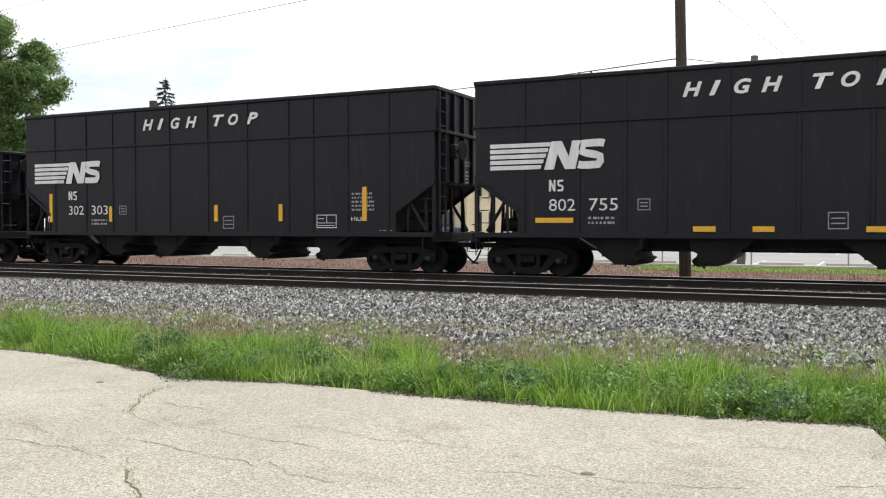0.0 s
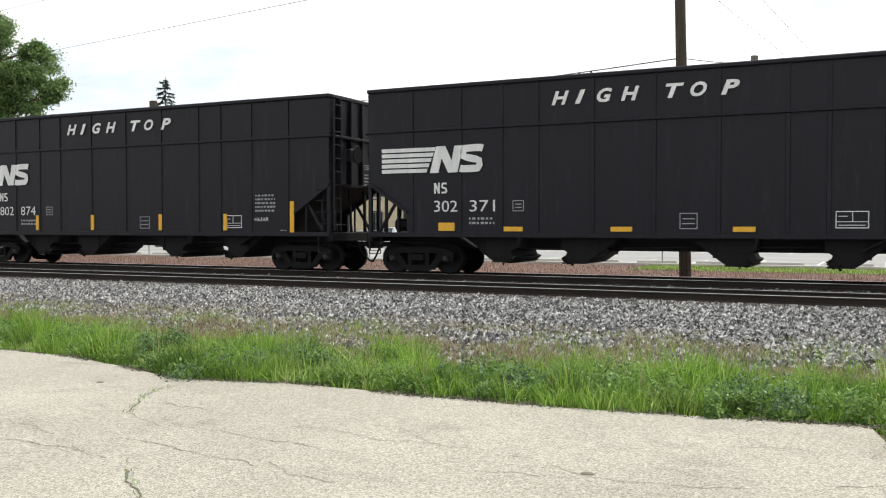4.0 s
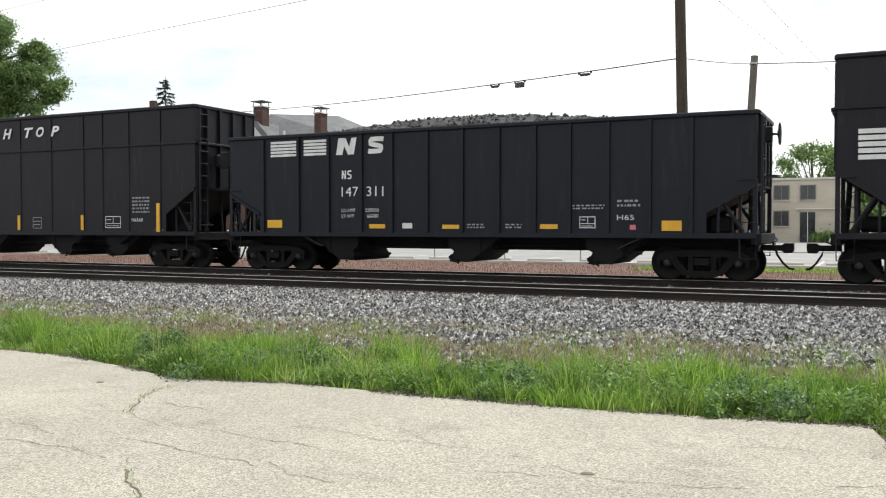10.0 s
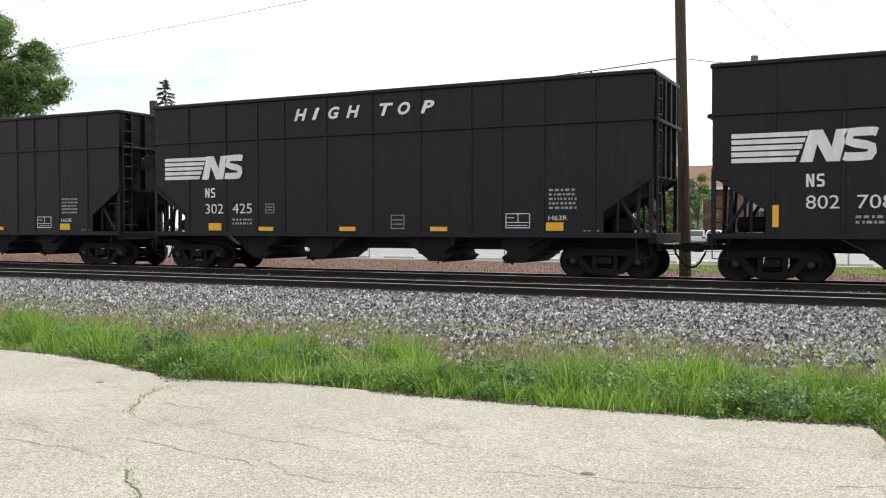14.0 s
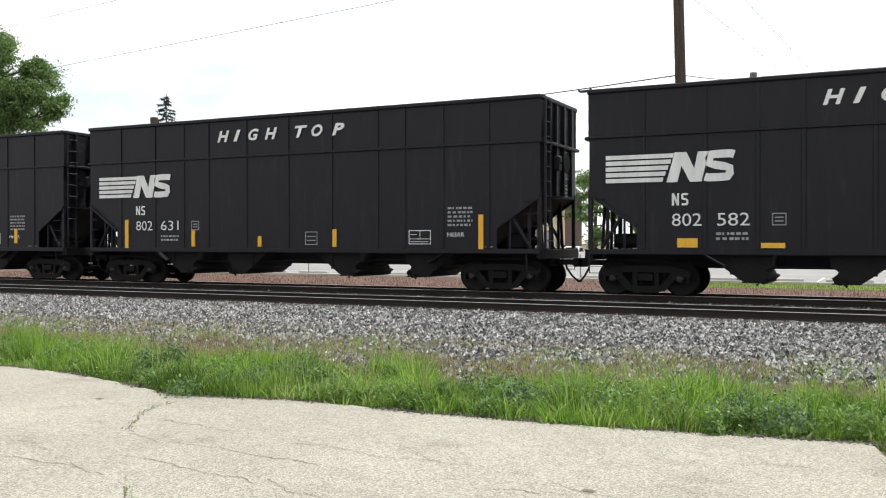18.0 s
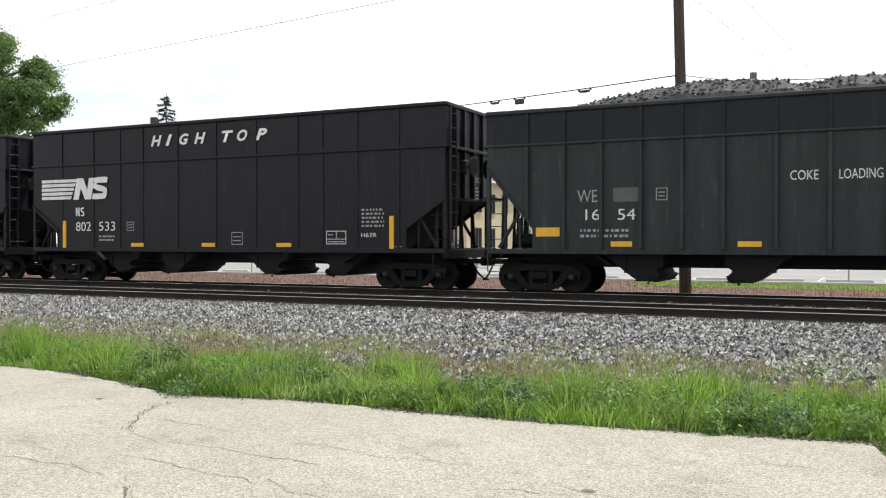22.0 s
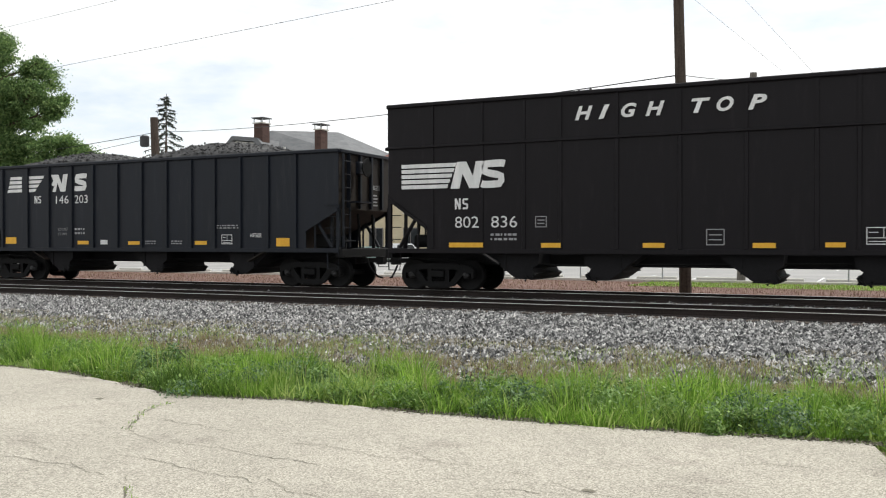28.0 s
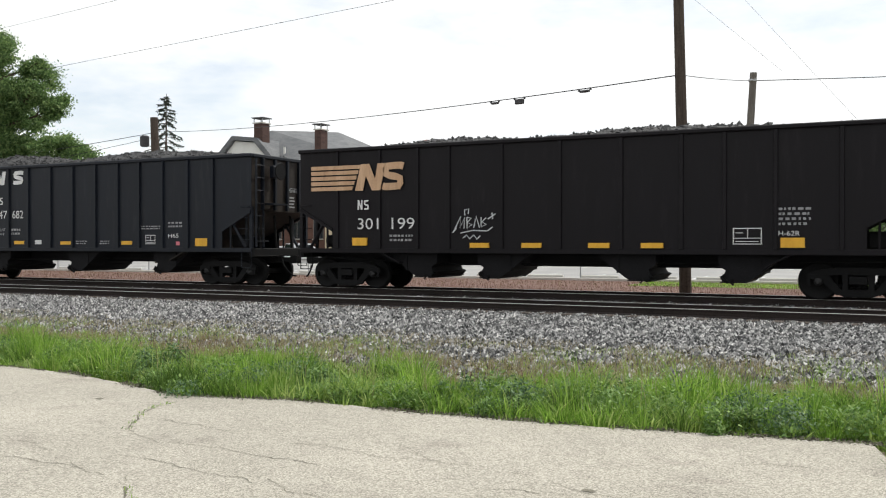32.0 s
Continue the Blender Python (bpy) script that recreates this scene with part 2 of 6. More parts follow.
M_GRASS = island_mat("fresh_green_grass", [(0.0, (0.1042, 0.2221, 0.0284)), (0.45, (0.2345, 0.4219, 0.0571)), (0.85, (0.3752, 0.5774, 0.1188)), (1.0, (0.5420, 0.5996, 0.2614))], 0.6, 0.5, 0.3, 0.9)
M_DARKGRASS = island_mat("dark_green_grass", [(0.0, (0.04, 0.085, 0.014)), (0.6, (0.085, 0.16, 0.025)), (1.0, (0.16, 0.26, 0.05))], 0.55, 0.4, 0.3)
M_PALEGRASS = island_mat("pale_yellow_green_grass", [(0.0, (0.1584, 0.2548, 0.0405)), (0.5, (0.2816, 0.4018, 0.0900)), (1.0, (0.4400, 0.4998, 0.1980))], 0.6, 0.45, 0.3)
M_DRYGRASS = island_mat("dry_tan_grass", [(0.0, (0.16, 0.15, 0.06)), (0.5, (0.3, 0.25, 0.14)), (1.0, (0.42, 0.36, 0.24))], 0.8, 0.35, 0.2)
M_REDGRASS = island_mat("reddish_dry_grass", [(0.0, (0.1260, 0.0648, 0.0495)), (0.6, (0.2115, 0.1260, 0.0945)), (0.9, (0.3060, 0.2250, 0.1530)), (1.0, (0.1710, 0.1800, 0.0765))], 0.8, 0.3, 0.2)
M_WEED = island_mat("dark_green_weed_leaves", [(0.0, (0.0600, 0.1270, 0.0259)), (0.6, (0.1440, 0.2594, 0.0576)), (1.0, (0.3120, 0.4416, 0.1368))], 0.55, 0.35, 0.35)
M_LAWN = surface("mown_green_lawn", (0.11, 0.15, 0.045), (0.21, 0.25, 0.095), 30, 0.6, 0.9, 0.5, 0, (1, 1, 1), 0.1)
M_SOIL = surface("dusty_grey_brown_soil", (0.1, 0.085, 0.06), (0.27, 0.23, 0.17), 20, 0.5, 0.95, 0.5, 0, (1, 1, 1), 0.1)
M_REDSOIL = surface("reddish_dry_verge", (0.1170, 0.0702, 0.0594), (0.2025, 0.1350, 0.1125), 12, 0.7, 0.95, 0.5, 0, (1, 1, 1), 0.1, 0, (0.2700, 0.2250, 0.1710), (0.58, 0.74))
M_LOT = surface("pale_grey_asphalt_lot", (0.2, 0.2, 0.2), (0.33, 0.325, 0.31), 25, 0.25, 0.9, 0.2)
M_CONC = surface("pale_concrete", (0.42, 0.4, 0.36), (0.62, 0.6, 0.55), 30, 0.8, 0.9, 0.2)
M_CRACK = surface("dark_crack_fill", (0.0750, 0.0675, 0.0525), (0.1950, 0.1800, 0.1350), 40, 3, 0.95, 0.3)

ground = thing("ground", "dusty soil and gravel ground round the railway", "ground", bm=box(-1500, 1200, -150, 2500, -3.0, -0.345), material=M_SOIL, kind="structure")


def pavement_material():
    m = surface("pale_beige_exposed_aggregate_asphalt", (0.3, 0.285, 0.247), (0.432, 0.41, 0.357), 55, 0.55, 0.92, 0.25, 0, (1, 1, 1), 0.15, 0, (0.27, 0.25, 0.22), (0.55, 0.72))
    n, l = m.node_tree.nodes, m.node_tree.links
    b = n["Principled BSDF"]
    old = b.inputs["Base Color"].links[0].from_socket
    co = n.new("ShaderNodeTexCoord")
    vo = n.new("ShaderNodeTexVoronoi")
    vo.inputs["Scale"].default_value = 95
    l.new(co.outputs["Object"], vo.inputs[0])
    rp = n.new("ShaderNodeValToRGB")
    rp.color_ramp.elements[0].position, rp.color_ramp.elements[1].position = 0.05, 0.95
    rp.color_ramp.elements[0].color, rp.color_ramp.elements[1].color = (0.48, 0.47, 0.45, 1), (1.41, 1.4, 1.38, 1)
    l.new(vo.outputs["Color"], rp.inputs[0])
    mx = n.new("ShaderNodeMix")
    mx.data_type, mx.blend_type = "RGBA", "MULTIPLY"
    mx.inputs[0].default_value = 1.0
    l.new(old, mx.inputs[6])
    l.new(rp.outputs[0], mx.inputs[7])
    l.new(mx.outputs[2], b.inputs["Base Color"])
    return m


M_PAVE = pavement_material()
PAVE_Z = -0.25
edge = [(-60, 9.2), (-30, 8.9), (-15, 8.7), (-10.9, 8.5), (-9.5, 8.4), (-8.4, 8.1), (-7.6, 7.85), (-7.1, 7.68), (-6.5, 7.8), (-5.8, 7.98), (-5.1, 8.0), (-4.4, 7.94), (-3.2, 8.0), (-2.2, 8.1), (-1.4, 8.2), (-0.7, 8.3), (-0.1, 8.38), (0.02, 7.86), (0.15, 7.0), (0.9, 5.4), (3.0, 3.5), (9.0, 1.5), (12.0, -20)]


def edge_y(x):
    for (a, b), (c, d) in zip(edge, edge[1:]):
        if a <= x <= c:
            return b + (d - b) * (x - a) / (c - a)
    return 2.0


fine_edge = []
for (a, b), (c, d) in zip(edge, edge[1:]):
    n = max(1, int(math.hypot(c - a, d - b) / 0.12)) if -16 < a < 0.3 else 1
    for k in range(n):
        x, y = a + (c - a) * k / n, b + (d - b) * k / n
        w = 0.045 * noise.noise((x * 3, y * 3, 0)) + 0.03 * noise.noise((x * 11, y * 11, 4)) if -16 < x < 0.3 else 0
        fine_edge.append((x + (w if y < 7.8 and x > 0 else 0), y + w))
pave = thing("pavement", "pale beige asphalt pavement, cracked and weathered", "pavement", bm=prism([(-60, -20)] + fine_edge + [edge[-1]], -0.5, PAVE_Z, axis="z"), material=M_PAVE, kind="structure")

CRACKS = [
    ((-6.74, 7.3), (-6.75, 7.08), (-6.68, 6.86), (-6.46, 6.51), (-6.13, 6.05)),
    ((-4.72, 4.66), (-4.55, 4.51), (-4.31, 4.32), (-4.12, 4.15)),
    ((-6.1, 6.04), (-5.74, 5.9), (-5.29, 5.87), (-4.81, 5.8), (-4.38, 5.76), (-3.97, 5.75), (-3.46, 5.7)),
    ((-6.16, 6.53), (-5.59, 6.51), (-5.11, 6.47), (-4.78, 6.45)),
    ((-4.54, 6.29), (-4.09, 6.29), (-3.7, 6.19), (-3.44, 6.17), (-3.07, 6.27)),
    ((-6.96, 5.38), (-6.41, 5.28), (-5.89, 5.12)),
    ((-5.62, 4.98), (-5.03, 4.76)),
    ((-4.95, 4.86), (-4.72, 4.66)),
    ((-2.1, 6.01), (-1.72, 5.89), (-1.49, 5.9), (-1.27, 5.92)),
    ((-1.23, 5.91), (-1.02, 5.97), (-0.71, 6.07)),
    ((-0.54, 5.92), (-0.39, 6.18), (-0.24, 6.35), (0.06, 6.52)),
    ((-4.18, 6.44), (-4.21, 6.77), (-4.22, 7.1)),
    ((-2.22, 5.15), (-2.25, 5.41), (-2.26, 5.58)),
    ((-5.53, 5.3), (-4.92, 5.28), (-4.29, 5.18), (-3.92, 5.05)),
    ((-3.95, 5.2), (-3.56, 4.99), (-3.17, 5.01)),
    ((-3.65, 6.56), (-3.04, 6.21), (-2.67, 6.19), (-2.21, 6.14)),
    ((-6.63, 5.46), (-6.37, 5.72), (-5.87, 5.76)),
    ((-6.34, 4.9), (-5.74, 4.88), (-5.29, 4.91)),
    ((-2.82, 5.76), (-2.42, 5.7), (-2.01, 5.75)),
    ((-1.06, 7.17), (-0.74, 7.23), (-0.47, 7.27))]
for path in CRACKS:
    bm = bmesh.new()
    pts = []
    for (a, b), (c, d) in zip(path, path[1:]):
        n = max(2, int(math.hypot(c - a, d - b) / 0.05))
        for k in range(n):
            x, y = a + (c - a) * k / n, b + (d - b) * k / n
            pts.append((x + 0.06 * noise.noise((x * 3, y * 3, 1)), y + 0.09 * noise.noise((x * 3, y * 3, 7)) + 0.045 * noise.noise((x * 13, y * 13, 3))))
    last = None
    wide = 0.0042 if path not in CRACKS[:2] else 0.014
    for (x, y) in pts:
        w = wide * (0.45 + abs(noise.noise((x * 6, y * 6, 9))) * 1.3)
        row = (bm.verts.new((x, y - w, PAVE_Z + 0.004)), bm.verts.new((x, y + w, PAVE_Z + 0.004)))
        if last and noise.noise((x * 1.7, y * 1.7, 5)) > -0.25:
            bm.faces.new((last[0], row[0], row[1], last[1]))
        last = row
    part("crack", bm, M_CRACK, pave)
for x, y in ((-7.63, 7.14), (-1.81, 5.94)):
    bm = bmesh.new()
    vs = [bm.verts.new((x + 0.05 * math.cos(k * 0.7) * (1 + 0.4 * noise.noise((k, x, y))), y + 0.035 * math.sin(k * 0.7) * (1 + 0.4 * noise.noise((k, y, x))), PAVE_Z + 0.004)) for k in range(9)]
    bm.faces.new(vs)
    part("tar_spot", bm, M_CRACK, pave)


rnd = np.random.RandomState(14)
tips = []
for path in CRACKS[:2]:
    for (a, b), (c, d) in zip(path, path[1:]):
        for k in range(22 if path is CRACKS[0] else 11):
            q = rnd.uniform(0, 1)
            tips.append((a + (c - a) * q + rnd.normal(0, 0.02), b + (d - b) * q + rnd.normal(0, 0.02)))
CRACK_TIPS = np.array(tips)


def rail_profile():
    return [(-0.07, -0.17), (0.07, -0.17), (0.07, -0.158), (0.012, -0.135), (0.012, -0.045), (0.036, -0.036), (0.036, -0.004), (0.03, -0.001), (-0.03, -0.001), (-0.036, -0.004), (-0.036, -0.036), (-0.012, -0.045), (-0.012, -0.135), (-0.07, -0.158)]


for cy in (25.6, 20.82):
    for s in (-1, 1):
        r = thing("rail", "long rusty steel rail with a polished running surface", "rail", "rails of the two tracks", bm=prism(rail_profile(), -160, 420, axis="x"), material=M_RAIL, at=Matrix.Translation((0, cy + s * 0.7525, 0)))
        part("running_surface", box(-160, 420, -0.0375, 0.0375, -0.011, 0.0015, 0.004), M_RAILTOP, r, "polished rail head")
tie_mesh = mesh_of(box(-0.115, 0.115, -1.3, 1.3, -0.33, -0.165, 0.015), "tie", M_TIE)
plate_mesh = mesh_of(box(-0.09, 0.09, -0.17, 0.17, -0.166, -0.158), "tie_plate", M_RAIL)
bed = thing("ballast_bed", "grey crushed-stone ballast bed under the two tracks", "ballast", bm=prism([(12.4, -0.36), (13.4, -0.33), (15.5, -0.30), (17.8, -0.25), (19.0, -0.22), (27.4, -0.22), (28.8, -0.36)], -300, 420, axis="x"), material=M_BALLAST_BED, kind="structure")
for cy in (25.6, 20.82):
    for k in range(-64, 24):
        t = tagged(new("railway_tie", tie_mesh), "weathered wooden railway tie under steel rails", "railway tie", "ties of the two tracks")
        t.location = (k * 0.5 + random.uniform(-0.02, 0.02), cy + random.uniform(-0.03, 0.03), random.uniform(-0.01, 0.0))
        t.rotation_euler = (0, 0, random.uniform(-0.012, 0.012))
        for s in (-1, 1):
            part("tie_plate", plate_mesh, None, t, at=Matrix.Translation((0, s * 0.7525, 0)))


def bed_z(y):
    return np.interp(y, [12.4, 13.4, 15.5, 17.8, 19.0, 27.4, 28.8], [-0.345, -0.33, -0.30, -0.25, -0.22, -0.22, -0.36])


def stones(n, y0, y1, seed, r0=0.022, r1=0.05, thin=None):
    rnd = np.random.RandomState(seed)
    y = rnd.uniform(y0, y1, n)
    x = rnd.uniform(-1.36, 0.07, n) * y + rnd.uniform(-1, 1.5, n)
    z = bed_z(y)
    if thin:
        keep = rnd.uniform(0, 1, n) < np.interp(y, *thin)
        x, y, z = x[keep], y[keep], z[keep]
        n = len(x)
    r = rnd.uniform(r0, r1, n)
    dirs = np.array(((1, 0, 0), (-1, 0, 0), (0, 1, 0), (0, -1, 0), (0, 0, 1), (0, 0, -1)), float)
    v = dirs[None] * (r[:, None] * rnd.uniform(0.55, 1.25, (n, 6)))[:, :, None] + rnd.uniform(-0.35, 0.35, (n, 6, 3)) * r[:, None, None]
    ang = rnd.uniform(0, 6.28, n)
    c, s = np.cos(ang), np.sin(ang)
    v = np.stack((v[..., 0] * c[:, None] - v[..., 1] * s[:, None], v[..., 0] * s[:, None] + v[..., 1] * c[:, None], v[..., 2]), -1)
    v += np.stack((x, y, z + r * 0.35), -1)[:, None]
    f = np.array(((0, 2, 4), (2, 1, 4), (1, 3, 4), (3, 0, 4), (2, 0, 5), (1, 2, 5), (3, 1, 5), (0, 3, 5)))
    f = (f[None] + 6 * np.arange(n)[:, None, None]).reshape(-1, 3)
    return v.reshape(-1, 3).tolist(), f.tolist()


v, f = stones(88000, 10.6, 20.0, 5, 0.02, 0.05, ([10.6, 11.5, 14.0, 16.0, 20.0], [0.15, 0.4, 0.62, 1.0, 1.0]))
tagged(new("ballast_stones", raw_mesh("ballast_stones", v, f, M_STONE)), "loose grey and white crushed ballast stones", "ballast", kind="stuff")
v, f = stones(14000, 20.1, 29.0, 6, 0.03, 0.055)
tagged(new("ballast_stones", raw_mesh("ballast_stones", v, f, M_STONE)), "loose crushed ballast stones between the rails", "ballast", kind="stuff")


def blades(xy, z, height, width, seed, lean=0.35, out=None):
    """Bent tapering blades, one island each."""
    rnd = np.random.RandomState(seed)
    n = len(xy)
    a = rnd.uniform(0, 6.28, n)
    side = np.stack((np.cos(a), np.sin(a), 0 * a), -1) * (width * rnd.uniform(0.6, 1.3, n))[:, None]
    b = rnd.uniform(0, 6.28, n) if out is None else out
    ln = (height * lean * rnd.uniform(0.1, 1.0, n))[:, None]
    bend = np.stack((np.cos(b), np.sin(b), 0 * b), -1) * ln
    base = np.concatenate((xy, z[:, None]), 1)
    up = np.stack((0 * a, 0 * a, height), -1)
    mid = base + up * 0.55 + bend * 0.3
    tip = base + up + bend
    v = np.stack((base - side, base + side, mid + side * 0.8, mid - side * 0.8, tip), 1).reshape(-1, 3)
    q = np.arange(n)[:, None] * 5
    quads = (q + np.array((0, 1, 2, 3))).tolist()
    tris = (q + np.array((3, 2, 4))).tolist()
    return v.tolist(), quads + tris


v, f = blades(CRACK_TIPS, np.full(len(CRACK_TIPS), PAVE_Z), np.random.RandomState(15).uniform(0.01, 0.04, len(CRACK_TIPS)), 0.003, 16, 1.2)
tagged(new("grass", raw_mesh("grass", v, f, M_GRASS)), "small green grass growing in pavement cracks", "grass", kind="stuff")


def patchy(x, y, s, k):
    return np.array([noise.noise((a * s, b * s, k)) for a, b in zip(x, y)])


def verge_spot(n, lo, hi, rnd):
    """Places beside the pavement, lo to hi metres from its edge."""
    d = rnd.uniform(lo, hi, n)
    x = rnd.uniform(-1.48, 0.16, n) * (8.4 + d)
    y = np.array([edge_y(min(a, -0.12)) for a in x]) + d + rnd.normal(0, 0.03, n)
    right = x > 0.1
    y[right] = rnd.uniform(5.0, 9.0, right.sum()) + d[right] * 0.5
    x[right] = np.maximum(x[right], 0.14 + (8.0 - np.minimum(y[right], 8.0)) * 0.36)
    return x, y, d


def verge(n, lo, hi, seed, h0, h1, width, thin, material, name, label, lean=0.35, tuft=0, spread=0.4):
    """Blades scattered patch by patch (thin: how far bare patches go), or in tufts of so many blades."""
    rnd = np.random.RandomState(seed)
    x, y, d = verge_spot(n, lo, hi, rnd)
    p = patchy(x, y, 0.8, seed) + 0.5 * patchy(x, y, 2.6, seed + 9)
    keep = p > thin
    x, y, d, p = x[keep], y[keep], d[keep], p[keep]
    h = rnd.uniform(h0, h1, len(x)) * (1 + 0.5 * np.clip(p, -0.8, 0.9)) * np.interp(d, [0, 0.3, 2.0, 3.5, 6], [0.55, 1, 0.9, 0.6, 0.5])
    out = None
    if tuft:
        r = h * spread
        x, y, h, r = (np.repeat(q, tuft) for q in (x, y, h, r))
        off = rnd.normal(0, 1, (len(x), 2)) * 0.55
        q = np.minimum(np.linalg.norm(off, axis=1), 1.6)
        x, y = x + off[:, 0] * r, y + off[:, 1] * r
        h = h * rnd.uniform(0.65, 1.1, len(x)) * (1.0 - 0.38 * q)
        out = np.arctan2(off[:, 1], off[:, 0]) + rnd.normal(0, 0.7, len(x))
    v, f = blades(np.stack((x, y), 1), np.full(len(x), -0.335), h, width, seed + 1, lean, out)
    tagged(new(name, raw_mesh(name, v, f, material)), label, "grass", kind="stuff")


def leaf_litter(n, lo, hi, top, size, seed, thin, material, label, base=-0.34):
    """Low leafy ground cover: small leaves at all heights, in patches."""
    rnd = np.random.RandomState(seed)
    x, y, dd = verge_spot(n, lo, hi, rnd)
    p = patchy(x, y, 1.1, seed) + 0.5 * patchy(x, y, 3.1, seed + 3)
    keep = p > thin
    x, y, dd, p = x[keep], y[keep], dd[keep], p[keep]
    k = len(x)
    z = base + top * rnd.uniform(0.1, 1.0, k) * (0.7 + 0.6 * np.clip(p, 0, 1)) * np.interp(dd, [0, 0.25, 2.0, 4], [0.5, 1, 1, 0.6])
    u = rnd.normal(0, 1, (k, 3)) * (1, 1, 0.5)
    u /= np.linalg.norm(u, axis=1)[:, None]
    w = np.cross(u, rnd.normal(0, 1, (k, 3)) + (0, 0, 1.2))
    w /= np.linalg.norm(w, axis=1)[:, None]
    s = (size * rnd.uniform(0.5, 1.5, k))[:, None]
    c0 = np.stack((x, y, z), 1)
    v = np.stack((c0 - u * s, c0 + w * s * 0.42, c0 + u * s, c0 - w * s * 0.42), 1).reshape(-1, 3)
    q = (np.arange(k)[:, None] * 4 + np.arange(4)).tolist()
    tagged(new("ground_cover", raw_mesh("ground_cover", v.tolist(), q, material)), label, "weeds", kind="stuff")


verge(24000, 0.0, 2.3, 21, 0.04, 0.13, 0.0042, -0.45, M_GRASS, "grass", "short fresh green grass along the pavement", 0.9)
verge(520, 0.05, 2.1, 25, 0.2, 0.42, 0.0048, -0.1, M_GRASS, "grass", "domed tufts of bright green grass", 0.9, 80, 0.5)
verge(210, 0.3, 2.3, 26, 0.38, 0.7, 0.0046, 0.12, M_GRASS, "grass", "tall tufts of green grass", 0.6, 70, 0.32)
verge(300, 0.05, 2.1, 27, 0.18, 0.42, 0.0065, 0.0, M_DARKGRASS, "grass", "clumps of darker green grass", 0.8, 80, 0.5)
verge(230, 0.1, 2.4, 28, 0.18, 0.4, 0.0045, 0.0, M_PALEGRASS, "grass", "tufts of pale yellow-green grass", 0.85, 70, 0.5)
leaf_litter(22000, 0.02, 2.2, 0.22, 0.02, 41, 0.15, M_WEED, "low leafy green weeds among the grass")
leaf_litter(9000, 0.02, 2.4, 0.24, 0.016, 42, 0.15, M_PALEGRASS, "pale green leafy weeds among the grass")


def leafy_mounds(n, lo, hi, r0, r1, h0, h1, leaf, seed, thin, material, label, each=190):
    """Bushy ground weeds: leaves on low domes, with dark hollows between them."""
    rnd = np.random.RandomState(seed)
    x, y, dd = verge_spot(n, lo, hi, rnd)
    keep = patchy(x, y, 0.7, seed) > thin
    x, y, dd = x[keep], y[keep], dd[keep]
    r = np.repeat(rnd.uniform(r0, r1, len(x)), each)
    h = np.repeat(rnd.uniform(h0, h1, len(x)) * np.interp(dd, [0, 0.3, 2], [0.7, 1, 0.9]), each)
    x, y = np.repeat(x, each), np.repeat(y, each)
    k = len(x)
    out = rnd.normal(0, 1, (k, 3))
    out[:, 2] = np.abs(out[:, 2])
    out /= np.linalg.norm(out, axis=1)[:, None]
    q = rnd.uniform(0.35, 1.1, k) ** 0.6
    c = np.stack((x + out[:, 0] * r * q, y + out[:, 1] * r * q, -0.33 + out[:, 2] * h * q), 1)
    nrm = out * 0.6 + rnd.normal(0, 0.6, (k, 3)) + (0, 0, 0.4)
    u = np.cross(nrm, rnd.normal(0, 1, (k, 3)))
    u /= np.linalg.norm(u, axis=1)[:, None]
    w = np.cross(nrm, u)
    w /= np.linalg.norm(w, axis=1)[:, None]
    s = (leaf * rnd.uniform(0.5, 1.4, k))[:, None]
    v = np.stack((c - u * s, c + w * s * 0.45, c + u * s, c - w * s * 0.45), 1).reshape(-1, 3)
    f = (np.arange(k)[:, None] * 4 + np.arange(4)).tolist()
    tagged(new("ground_cover", raw_mesh("ground_cover", v.tolist(), f, material)), label, "weeds", kind="stuff")


leafy_mounds(120, 0.05, 2.0, 0.14, 0.36, 0.2, 0.46, 0.021, 51, 0.05, M_BLUEWEED, "bushy blue-green leafy weeds among the grass", 520)
leafy_mounds(150, 0.05, 1.9, 0.1, 0.28, 0.16, 0.4, 0.025, 52, 0.0, M_WEED, "bushy green leafy weeds among the grass", 380)
verge(230, 0.02, 2.0, 53, 0.18, 0.38, 0.0095, -0.05, M_BRIGHT, "grass", "clumps of broad bright green blades", 1.0, 46, 0.5)
verge(7000, 1.7, 4.4, 54, 0.1, 0.28, 0.0034, 0.05, M_REDGRASS, "dry_grass", "reddish-brown dry grass above the green verge", 0.7)
verge(90, 0.4, 2.4, 55, 0.45, 0.72, 0.004, 0.25, M_PALEGRASS, "grass_stalks", "yellow-green flowering stalks above the grass", 0.25, 16, 0.25)
# Dark crumbs; the shade at the grass's foot is put into their colour too.
leaf_litter(9000, -0.05, 0.1, 0.03, 0.012, 56, -0.3, M_CRACK, "dark soil crumbs and dead leaves along the pavement's edge, with the grass's shade in their colour", -0.252)
verge(42000, 1.9, 7.2, 22, 0.08, 0.26, 0.0042, -0.15, M_DRYGRASS, "dry_grass", "thin dry tan grass at the ballast's foot", 0.9)
verge(1500, 0.4, 5.0, 23, 0.3, 0.6, 0.0026, 0.1, M_DRYGRASS, "grass_stalks", "thin seed stalks standing over the grass", 0.25)
verge(20000, 2.0, 6.4, 24, 0.08, 0.24, 0.0042, 0.0, M_PALEGRASS, "grass", "sparse pale green grass among ballast stones", 0.9)
verge(220, 2.2, 5.4, 29, 0.15, 0.32, 0.0045, 0.25, M_GRASS, "grass", "single green tufts among ballast stones", 0.8, 22)


